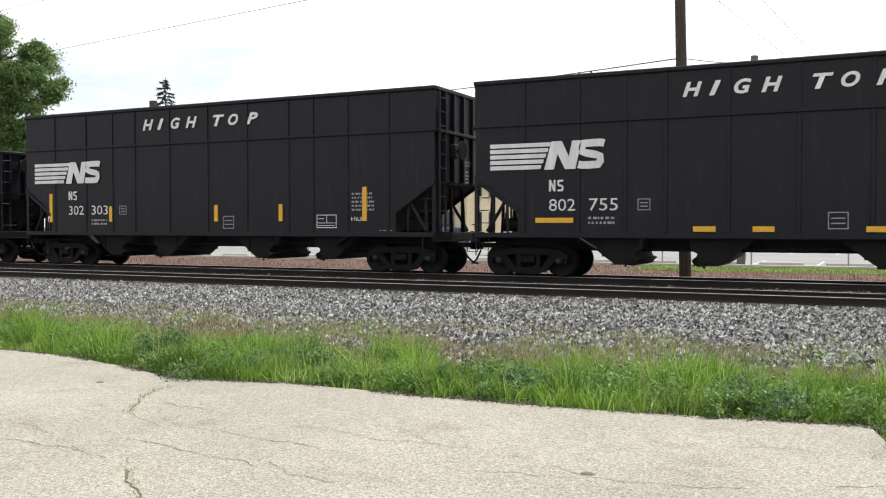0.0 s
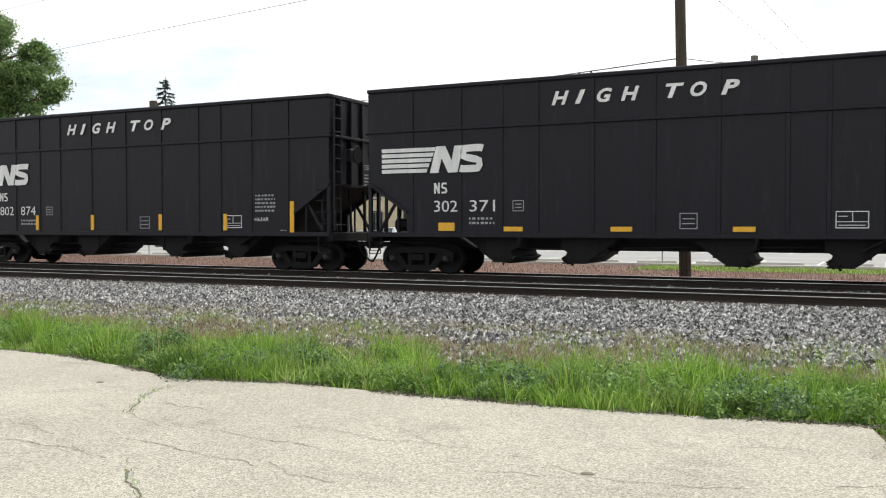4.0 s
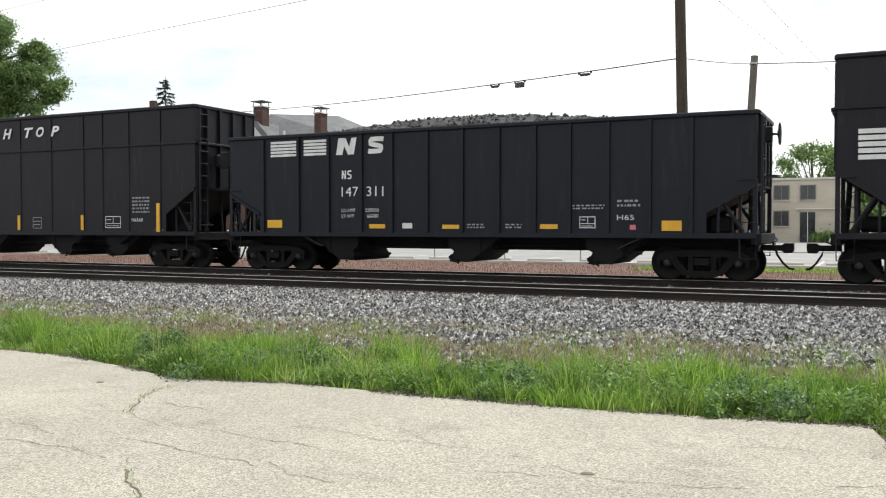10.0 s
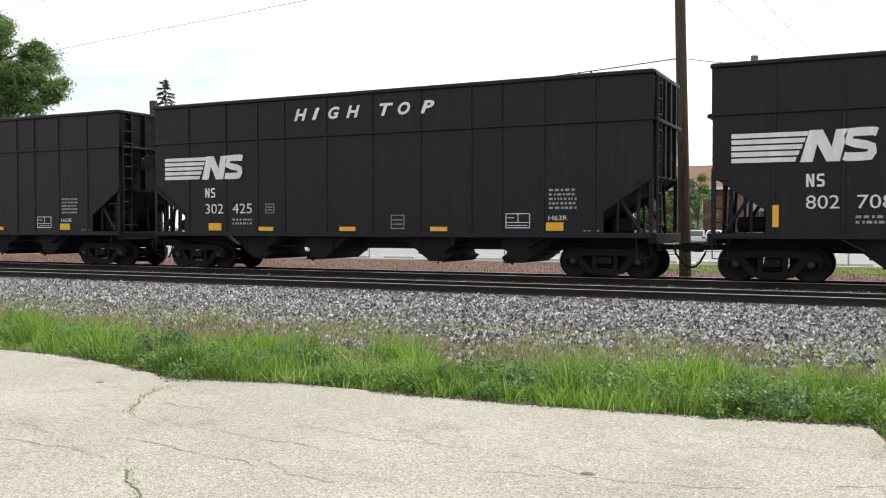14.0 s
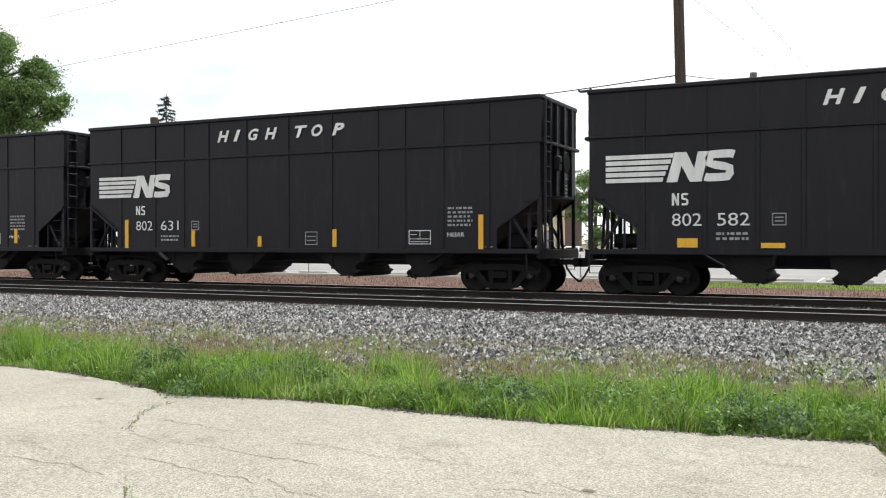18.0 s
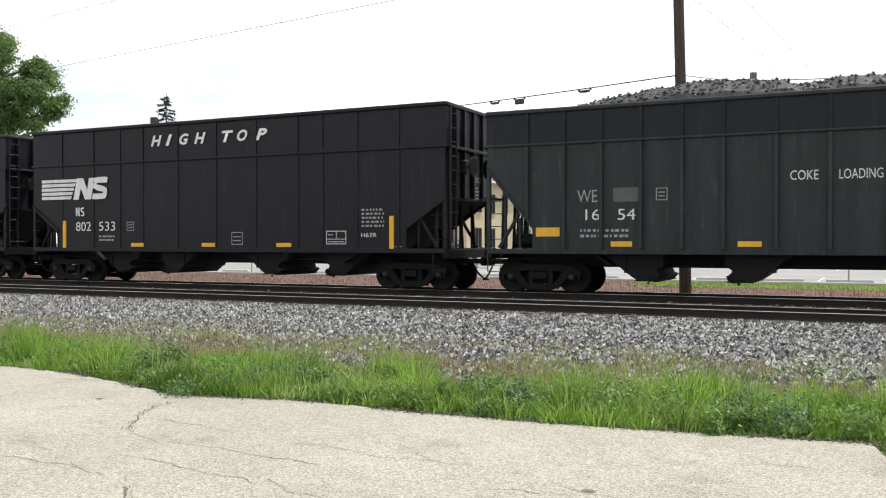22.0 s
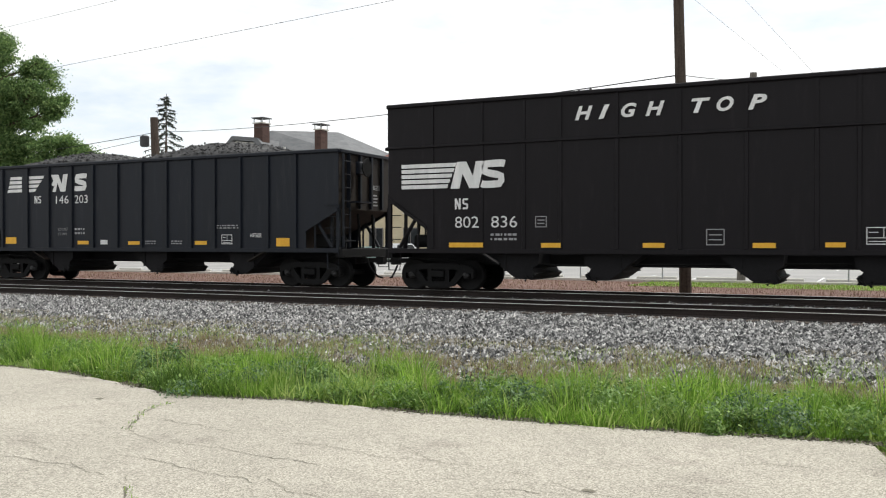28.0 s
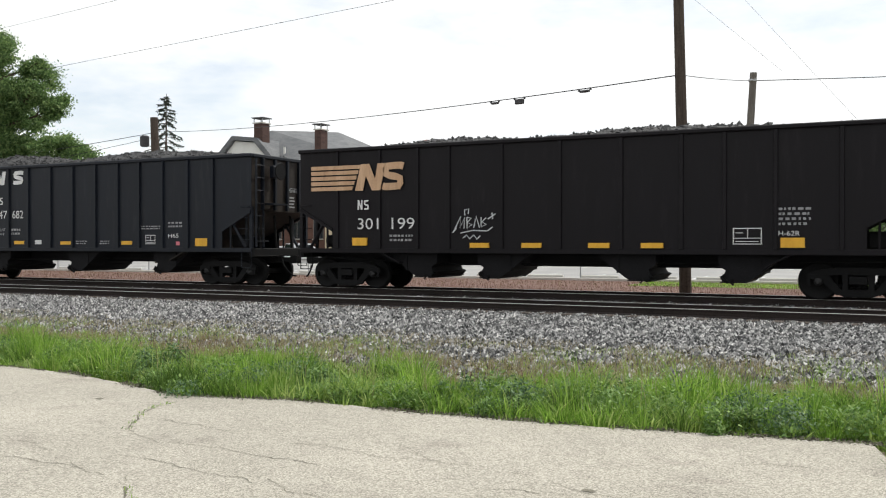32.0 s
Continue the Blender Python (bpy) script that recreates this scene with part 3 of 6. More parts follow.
def weed(x, y, r, h, seed):
    """A low broad-leaved weed: stems with many leaves."""
    rnd = np.random.RandomState(seed)
    bm = bmesh.new()
    for k in range(9):
        a, q = rnd.uniform(0, 6.28), rnd.uniform(0.2, 1.0)
        tube([(0, 0, 0), (r * q * 0.4 * math.cos(a), r * q * 0.4 * math.sin(a), h * 0.6), (r * q * math.cos(a), r * q * math.sin(a), h * rnd.uniform(0.7, 1.0))], 0.004, 4, bm, cap=False)
    w = thing("weed", "bushy dark green broad-leaved weed at the pavement's edge", "weed", "weeds by the pavement", at=Matrix.Translation((x, y, -0.33)))
    tagged(part("stem_tuft", bm, M_WEED, w), kind="stuff")
    verts, faces = [], []
    for k in range(380):
        a, q, zz = rnd.uniform(0, 6.28), rnd.uniform(0.05, 1.05) ** 0.6, rnd.uniform(0.1, 1.05)
        c = Vector((r * q * math.cos(a), r * q * math.sin(a), h * zz * (1.1 - 0.35 * q)))
        d = Vector((math.cos(a + rnd.normal(0, 0.8)), math.sin(a + rnd.normal(0, 0.8)), rnd.uniform(-0.3, 0.8))).normalized()
        s = d.cross(Vector((0, 0, 1))).normalized()
        ln = rnd.uniform(0.03, 0.07)
        o = len(verts)
        verts += [c, c + d * ln * 0.5 + s * ln * 0.24, c + d * ln, c + d * ln * 0.5 - s * ln * 0.24]
        faces.append((o, o + 1, o + 2, o + 3))
    part("leaves", raw_mesh("leaves", [tuple(v) for v in verts], faces, M_WEED), None, w)


for k, (x, y, r, h) in enumerate([(-8.6, 8.55, 0.4, 0.34), (-7.9, 8.35, 0.34, 0.3), (-7.2, 8.0, 0.3, 0.22), (-7.4, 8.9, 0.4, 0.36), (-5.3, 8.35, 0.35, 0.3), (-4.6, 8.3, 0.3, 0.32), (-3.2, 8.4, 0.28, 0.26), (-2.3, 8.6, 0.4, 0.36), (-1.9, 9.3, 0.45, 0.45), (-2.7, 9.3, 0.4, 0.42), (-1.3, 8.6, 0.3, 0.3), (-6.2, 8.9, 0.35, 0.34), (-0.35, 8.75, 0.3, 0.3), (0.35, 8.2, 0.35, 0.4), (-10.6, 9.4, 0.45, 0.36), (-3.9, 9.1, 0.35, 0.36), (-11.8, 9.2, 0.4, 0.3)]):
    weed(x, y, r * 0.9, h, 60 + k)
rnd = np.random.RandomState(77)
for k in range(34):
    x = rnd.uniform(-12.5, 0.2)
    weed(x, edge_y(min(x, -0.2)) + rnd.uniform(0.12, 1.9), rnd.uniform(0.12, 0.28), rnd.uniform(0.14, 0.32), 100 + k)

# beyond the far track: dry verge, lawn, parking lot
thing("dry_verge", "reddish dry grass verge beyond the tracks", "ground", bm=box(-260, 260, 28.9, 41.2, -0.5, -0.325), material=M_REDSOIL, kind="structure")
thing("lawn", "strip of mown green lawn beside the parking lot", "lawn", bm=box(-9.6, 12, 37.0, 40.9, -0.5, -0.315), material=M_LAWN, kind="structure")
lot = thing("parking_lot", "pale grey asphalt parking lot with painted stalls", "parking lot", bm=box(-150, 120, 41.2, 140, -0.6, -0.305), material=M_LOT, kind="structure")
part("kerb", box(-150, 120, 41.0, 41.2, -0.5, -0.2, 0.02), M_CONC, lot, "pale concrete kerb")
for k in range(-30, 12):
    part("stall_line", box(k * 2.8, k * 2.8 + 0.1, 44.2, 49.0, -0.304, -0.3), M_WHITE, lot, "white painted stall line")
    part("stall_line", box(k * 2.8, k * 2.8 + 0.1, 62.0, 67.0, -0.304, -0.3), M_WHITE, lot, "white painted stall line")
rnd = np.random.RandomState(31)
n = 26000
xy = np.stack((rnd.uniform(-48, 6, n), rnd.uniform(29.0, 40.6, n)), 1)
v, f = blades(xy, np.full(n, -0.33), rnd.uniform(0.04, 0.14, n), 0.007, 32)
tagged(new("dry_grass", raw_mesh("dry_grass", v, f, M_REDGRASS)), "short reddish dry grass beyond the tracks", "grass", kind="stuff")
n = 6000
xy = np.stack((rnd.uniform(-9.5, 8, n), rnd.uniform(36.6, 40.9, n)), 1)
v, f = blades(xy, np.full(n, -0.32), rnd.uniform(0.04, 0.1, n), 0.012, 33)
tagged(new("grass", raw_mesh("grass", v, f, M_GRASS)), "short green lawn grass", "grass", kind="stuff")


# ---- the train ----
TRACK_FAR, TRACK_NEAR, HALF_GAUGE = 25.6, 20.82, 0.7525
CAR_W = 3.2
SIDE = -CAR_W / 2


def flat_shape(points, y=0.0, thick=0.003):
    return prism(points, y - thick, y)


def ribbon(points, wide, y, bm=None):
    """A flat painted stroke of even width along a path in x and z."""
    bm = bm or bmesh.new()
    rows = []
    for i, p in enumerate(points):
        a, b = points[max(i - 1, 0)], points[min(i + 1, len(points) - 1)]
        d = Vector((b[0] - a[0], b[1] - a[1])).normalized()
        o = Vector((-d.y, d.x)) * wide / 2
        rows.append([bm.verts.new((p[0] + o.x * s, yy, p[1] + o.y * s)) for s, yy in ((1, y), (-1, y), (-1, y - 0.003), (1, y - 0.003))])
    for a, b in zip(rows, rows[1:]):
        for k in range(4):
            bm.faces.new((a[k], a[(k + 1) % 4], b[(k + 1) % 4], b[k]))
    bm.faces.new(rows[0][::-1])
    bm.faces.new(rows[-1])
    bmesh.ops.recalc_face_normals(bm, faces=bm.faces[:])
    return bm


def curl(x, z, w, h, edge, lean=0.0):
    """The spine of a double curl inside a box, edge: half its stroke as a share of the height."""
    e, ex = edge, edge * h / w
    u = ((1 - ex * 0.5, 1 - e * 1.25), (0.86 - ex * 0.3, 1 - e), (0.5, 1 - e), (ex * 1.35, 1 - e * 1.12), (ex * 1.02, 1 - e * 1.9), (ex * 1.25, 0.5 + e * 0.65), (0.35, 0.5 + e * 0.2), (0.65, 0.5 - e * 0.2), (1 - ex * 1.25, 0.5 - e * 0.65), (1 - ex * 1.02, e * 1.9), (1 - ex * 1.35, e * 1.12), (0.5, e), (0.14 + ex * 0.3, e), (ex * 0.5, e * 1.25))
    return [(x + w * (p * (1 - lean) + lean * q), z + h * q) for p, q in u]


def stripes_emblem(car, x, z, w, h, material, label):
    """Five stripes that run into two slanted plain blocks."""
    y = SIDE - DECAL["gap"]
    for i in range(5):
        z0 = z + h * (1 - (i + 0.86) / 5)
        z1 = z0 + h * 0.145
        end = x + w * (0.535 - 0.02 * i)
        part("emblem_stripe", flat_shape([(x, z0), (end - 0.03, z0), (end, z1), (x, z1)], y), material, car)
    n_shape = ((0.478, 0.0), (0.562, 0.0), (0.592, 0.55), (0.655, 0.0), (0.742, 0.0), (0.795, 1.0), (0.715, 1.0), (0.688, 0.45), (0.628, 1.0), (0.54, 1.0))
    part("emblem_block", flat_shape([(x + w * p, z + h * q) for p, q in n_shape], y), material, car, label)
    part("emblem_block", ribbon(curl(x + w * 0.748, z - h * 0.01, w * 0.25, h * 1.04, 0.13, 0.12), h * 0.265, y), material, car, label)


def split_emblem(car, xs, z, h, material, label, slant):
    """Two groups of four stripes and two plain blocks, apart."""
    y = SIDE - 0.004
    for k in (0, 1):
        x0, x1 = xs[2 * k], xs[2 * k + 1]
        for i in range(5 if not slant else 4):
            n = 5 if not slant else 4
            z0 = z + h * (1 - (i + 0.84) / n)
            z1 = z0 + h * 0.72 / n
            if slant:
                s0, s1 = (z0 - z) / h, (z1 - z) / h
                l0 = x0 + (x1 - x0) * (0.24 * s0 if k == 0 else 0.0)
                l1 = x0 + (x1 - x0) * (0.24 * s1 if k == 0 else 0.0)
                r0 = x1 if k == 0 else x0 + (x1 - x0) * (0.42 + 0.58 * s0)
                r1 = x1 if k == 0 else x0 + (x1 - x0) * (0.42 + 0.58 * s1)
            else:
                l0 = l1 = x0
                r0 = r1 = x1
            part("emblem_stripe", flat_shape([(l0, z0), (r0, z0), (r1, z1), (l1, z1)], y), material, car)
    a, w = xs[4], xs[5] - xs[4]
    n_shape = ((0.0, 0.0), (0.3, 0.0), (0.4, 0.52), (0.58, 0.0), (0.86, 0.0), (1.0, 1.0), (0.74, 1.0), (0.64, 0.46), (0.46, 1.0), (0.12, 1.0))
    if slant:
        n_shape = n_shape[:-1] + ((0.02, 1.0), (0.16, 0.66), (0.06, 0.42), (0.14, 0.32), (0.24, 0.4))
        n_shape = ((0.1, 0.0),) + n_shape[1:]
    part("emblem_block", flat_shape([(a + w * p, z + h * q) for p, q in n_shape], y), material, car, label)
    part("emblem_block", ribbon(curl(xs[6], z, xs[7] - xs[6], h, 0.14, 0.12), h * 0.28, y), material, car, label)


def letters(car, words, x, z, w, h, material=None, shear=0.0, name="lettering", bold=-0.002, spacing=1.0):
    return part(name, text_mesh(words, w, h, material or M_WHITE, shear, bold, spacing), None, car, at=Matrix.Translation((x, SIDE - DECAL["gap"] - 0.002, z)))


def plate(car, name, x, z, w, h, material, label=""):
    return part(name, box(x, x + w, SIDE - 0.005 - DECAL["gap"], SIDE - 0.002, z, z + h), material, car, label)


M_PINK = surface("faded_pink_sheet", (0.5, 0.12, 0.16), (0.62, 0.2, 0.22), 60, 2.0, 0.6, 0.05)
DECAL = {"gap": 0.004}


def text_bars(car, x, z, w, h, rows, material=None, seed=0):
    """Small stencil lines that cannot be read: bars of their size."""
    rnd = random.Random(seed)
    bm = bmesh.new()
    step = h / rows
    for r in range(rows):
        cx, z0 = x, z + h - (r + 0.72) * step
        while cx < x + w - 0.03:
            ww = rnd.uniform(0.04, 0.13)
            bar_box(bm, cx, min(cx + ww, x + w), SIDE - 0.006, SIDE - 0.003, z0, z0 + step * 0.5)
            cx += ww + rnd.uniform(0.025, 0.07)
    return tagged(part("stencil_text", bm, material or M_GREYLET, car), kind="stuff")


def initials(car, x, z, h, material):
    """Two reporting marks in plain painted strokes."""
    y, w, t = SIDE - DECAL["gap"] - 0.002, h * 0.58, h * 0.17
    bm = ribbon([(x + t / 2, z), (x + t / 2, z + h)], t, y)
    ribbon([(x + w - t / 2, z), (x + w - t / 2, z + h)], t, y, bm)
    ribbon([(x + t * 0.6, z + h * 0.97), (x + w - t * 0.6, z + h * 0.03)], t, y - 0.001, bm)
    part("reporting_mark", bm, material, car)
    part("reporting_mark", ribbon(curl(x + w * 1.28, z, w, h, 0.085), t, y), material, car)


def data_frame(car, x, z, w, h, split=True):
    """A white outlined box with small lines in it."""
    bm = bmesh.new()
    y0, y1, e = SIDE - 0.006, SIDE - 0.003, 0.022
    bar_box(bm, x, x + w, y0, y1, z, z + e)
    bar_box(bm, x, x + w, y0, y1, z + h - e, z + h)
    bar_box(bm, x, x + e, y0, y1, z + e, z + h - e)
    bar_box(bm, x + w - e, x + w, y0, y1, z + e, z + h - e)
    if split:
        bar_box(bm, x + e, x + w - e, y0, y1, z + h * 0.36, z + h * 0.36 + e * 0.8)
        bar_box(bm, x + w * 0.5, x + w * 0.5 + e * 0.8, y0, y1, z + h * 0.4, z + h - e)
        bar_box(bm, x + 0.06, x + w - 0.08, y0, y1, z + h * 0.16, z + h * 0.16 + 0.018)
        bar_box(bm, x + 0.06, x + w * 0.36, y0, y1, z + h * 0.68, z + h * 0.68 + 0.018)
    else:
        for k in range(2):
            bar_box(bm, x + 0.07, x + w - 0.07, y0, y1, z + h * (0.3 + 0.3 * k), z + h * (0.3 + 0.3 * k) + 0.03)
    return part("data_frame", bm, M_GREYLET if not split else M_WHITE, car)


def scrawl(car, x, z, w, h, material, seed, loops=7, r=0.018):
    """Spray-painted strokes that cannot be read."""
    rnd = random.Random(seed)
    for k in range(loops):
        cx, cz = x + w * (k + 0.5) / loops, z + h * 0.5
        pts, a0 = [], rnd.uniform(0, 6.28)
        rx, rz = w / loops * rnd.uniform(0.5, 0.9), h * rnd.uniform(0.28, 0.5)
        for i in range(13):
            a = a0 + i * rnd.uniform(0.36, 0.52)
            pts.append((cx + rx * math.cos(a) + 0.25 * rx * math.sin(2.3 * a), SIDE - 0.004, cz + rz * math.sin(a) * (0.8 + 0.2 * math.cos(3 * a))))
        bm = bmesh.new()
        last = None
        for i, p in enumerate(pts):
            a, b = pts[max(i - 1, 0)], pts[min(i + 1, len(pts) - 1)]
            dx, dz = b[0] - a[0], b[2] - a[2]
            n = max(math.hypot(dx, dz), 1e-4)
            ox, oz = -dz / n * r, dx / n * r
            row = (bm.verts.new((p[0] + ox, p[1], p[2] + oz)), bm.verts.new((p[0] - ox, p[1], p[2] - oz)))
            if last:
                bm.faces.new((last[0], last[1], row[1], row[0]))
            last = row
        part("spray_stroke", bm, material, car)


def tag(car, x, z, w, h, strokes, material, wide):
    """Spray-painted strokes along given paths, in shares of a box."""
    for k, path in enumerate(strokes):
        part("spray_stroke", ribbon([(x + w * p, z + h * q) for p, q in path], wide, SIDE - DECAL["gap"] - 0.0006 * k), material, car)


SHARED = {}


def shared(key, make, material, smooth=False):
    if key not in SHARED:
        SHARED[key] = mesh_of(make(), key, material, smooth)
    return SHARED[key]


def side_frame():
    """Cast three-piece truck side frame with two windows, in x and z about the truck's centre."""
    bm = bmesh.new()
    y0, y1 = -0.07, 0.07
    prism([(-1.2, 0.50), (-1.2, 0.64), (-1.0, 0.75), (-0.5, 0.82), (0.5, 0.82), (1.0, 0.75), (1.2, 0.64), (1.2, 0.50), (0.9, 0.58), (0.55, 0.64), (-0.55, 0.64), (-0.9, 0.58)], y0, y1, bm)
    prism([(-0.48, 0.16), (-0.32, 0.09), (0.32, 0.09), (0.48, 0.16), (0.38, 0.27), (-0.38, 0.27)], y0, y1, bm)
    for s in (-1, 1):
        prism([(s * 0.68, 0.62), (s * 0.92, 0.58), (s * 0.5, 0.13), (s * 0.34, 0.2)], y0 + 0.01, y1 - 0.01, bm)
        prism([(s * 0.23, 0.64), (s * 0.36, 0.64), (s * 0.36, 0.26), (s * 0.23, 0.26)], y0 + 0.01, y1 - 0.01, bm)
        prism([(s * 0.76, 0.66), (s * 1.16, 0.64), (s * 1.18, 0.40), (s * 1.1, 0.36), (s * 1.1, 0.53), (s * 0.76, 0.53)], y0 - 0.02, y1 + 0.02, bm)
    return bm


def coil_spring():
    bm = bmesh.new()
    pts = [(0.055 * math.cos(a * 0.9), 0.055 * math.sin(a * 0.9), 0.27 + 0.012 * a) for a in range(20)]
    return tube(pts, 0.014, 5, bm)


def wheel_body():
    return lathe([(-0.07, 0.12), (-0.06, 0.2), (-0.03, 0.375), (-0.055, 0.415), (-0.06, 0.472), (0.055, 0.479), (0.07, 0.505), (0.085, 0.502), (0.085, 0.415), (0.03, 0.355), (0.05, 0.2), (0.06, 0.12)], 36)


def axle_body():
    return lathe([(-1.03, 0.07), (-1.0, 0.075), (-0.86, 0.08), (-0.8, 0.1), (-0.3, 0.085), (0.3, 0.085), (0.8, 0.1), (0.86, 0.08), (1.0, 0.075), (1.03, 0.07)], 14)


def bearing_cap():
    bm = lathe([(-0.10, 0.045), (-0.09, 0.085), (-0.03, 0.09), (-0.02, 0.115), (0.09, 0.115), (0.1, 0.09)], 18)
    for k in range(3):
        a = k * 2.094
        tube([(0.055 * math.cos(a), -0.125, 0.055 * math.sin(a)), (0.055 * math.cos(a), -0.09, 0.055 * math.sin(a))], 0.018, 6, bm)
    return bm


WHEELSETS = []


def add_truck(car, cx):
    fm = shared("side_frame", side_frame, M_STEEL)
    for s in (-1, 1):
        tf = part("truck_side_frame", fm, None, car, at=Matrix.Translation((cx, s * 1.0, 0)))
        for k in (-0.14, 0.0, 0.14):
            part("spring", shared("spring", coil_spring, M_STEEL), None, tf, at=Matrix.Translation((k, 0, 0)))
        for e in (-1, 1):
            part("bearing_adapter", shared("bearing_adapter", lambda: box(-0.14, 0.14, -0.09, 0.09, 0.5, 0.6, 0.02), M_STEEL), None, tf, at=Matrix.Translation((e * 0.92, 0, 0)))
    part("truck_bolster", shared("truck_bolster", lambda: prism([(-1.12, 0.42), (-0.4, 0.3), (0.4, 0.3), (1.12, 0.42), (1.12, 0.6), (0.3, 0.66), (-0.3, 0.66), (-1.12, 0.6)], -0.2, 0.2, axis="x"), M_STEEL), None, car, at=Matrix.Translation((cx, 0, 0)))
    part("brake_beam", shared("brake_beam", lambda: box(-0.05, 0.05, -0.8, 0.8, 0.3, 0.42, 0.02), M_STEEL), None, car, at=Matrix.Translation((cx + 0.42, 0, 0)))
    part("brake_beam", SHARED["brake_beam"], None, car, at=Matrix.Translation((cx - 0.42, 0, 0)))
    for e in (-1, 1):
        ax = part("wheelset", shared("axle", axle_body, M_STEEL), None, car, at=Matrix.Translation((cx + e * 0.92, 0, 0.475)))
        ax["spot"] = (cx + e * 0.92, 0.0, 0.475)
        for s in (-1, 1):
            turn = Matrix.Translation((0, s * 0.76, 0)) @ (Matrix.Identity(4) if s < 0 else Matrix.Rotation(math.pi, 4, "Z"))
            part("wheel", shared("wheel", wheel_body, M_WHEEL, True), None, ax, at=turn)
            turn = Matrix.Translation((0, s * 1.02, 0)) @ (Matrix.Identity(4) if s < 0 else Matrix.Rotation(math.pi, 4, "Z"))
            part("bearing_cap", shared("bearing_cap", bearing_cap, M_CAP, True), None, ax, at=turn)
        WHEELSETS.append(ax)


def ladder(car, x0, x1, y, z0, z1, material, along="x", step=0.42, name="ladder"):
    """Two stiles with rungs; along x it lies on the side, along y on the end."""
    a, b = (x0, x1)
    st = part(name, (box(a, a + 0.03, y - 0.05, y, z0, z1) if along == "x" else box(y - 0.03, y + 0.03, a, a + 0.04, z0, z1)), material, car)
    part("stile", (box(b - 0.03, b, y - 0.05, y, z0, z1) if along == "x" else box(y - 0.03, y + 0.03, b - 0.04, b, z0, z1)), material, st)
    z = z0 + 0.2
    while z < z1 - 0.05:
        p = [(a, y - 0.06, z), (b, y - 0.06, z)] if along == "x" else [(y + 0.02, a, z), (y + 0.02, b, z)]
        part("rung", tube(p, 0.016, 6), material, st)
        z += step
    return st


def coal_heap(car, x0, x1, z, humps, seed, top):
    """A heaped load of coke: an uneven mound with loose lumps on it."""
    rnd = np.random.RandomState(seed)
    nx, ny = 150, 16
    half = CAR_W / 2 - 0.12
    verts, faces = [], []
    for i in range(nx + 1):
        x = x0 + (x1 - x0) * i / nx
        rise = 0.0
        for c, wd, ht in humps:
            rise = max(rise, (ht + 0.22) * max(0.0, 1 - abs((x - c) / wd) ** 1.7))
        for j in range(ny + 1):
            y = -half + 2 * half * j / ny
            f = math.cos(y / half * math.pi / 2) ** 0.6
            n = 0.08 * noise.noise((x * 2.1, y * 2.1, seed)) + 0.09 * noise.noise((x * 8, y * 8, seed))
            verts.append((x, y, z - 0.12 + (rise + 0.1) * f + (n if 0 < j < ny else 0)))
    for i in range(nx):
        for j in range(ny):
            a = i * (ny + 1) + j
            faces.append((a, a + ny + 1, a + ny + 2, a + 1))
    base = list(verts)
    for k in range(5200):
        v = base[rnd.randint(len(base))]
        if v[1] > 0.7 or v[2] < z - 0.05:
            continue
        r = rnd.uniform(0.02, 0.06)
        o = len(verts)
        c = np.array(v) + rnd.uniform(-0.07, 0.07, 3) * (1, 1, 0.3)
        for d in ((1, 0, 0), (-1, 0, 0), (0, 1, 0), (0, -1, 0), (0, 0, 1), (0, 0, -1)):
            verts.append(tuple(c + np.array(d) * r * rnd.uniform(0.6, 1.2, 3) + rnd.uniform(-0.25, 0.25, 3) * r))
        faces += [(o + a, o + b, o + cc) for a, b, cc in ((0, 2, 4), (2, 1, 4), (1, 3, 4), (3, 0, 4), (2, 0, 5), (1, 2, 5), (3, 1, 5), (0, 3, 5))]
    part("coke_load", raw_mesh("coke_load", verts, faces, M_COAL), None, car, "heaped load of dull grey-black coke lumps")


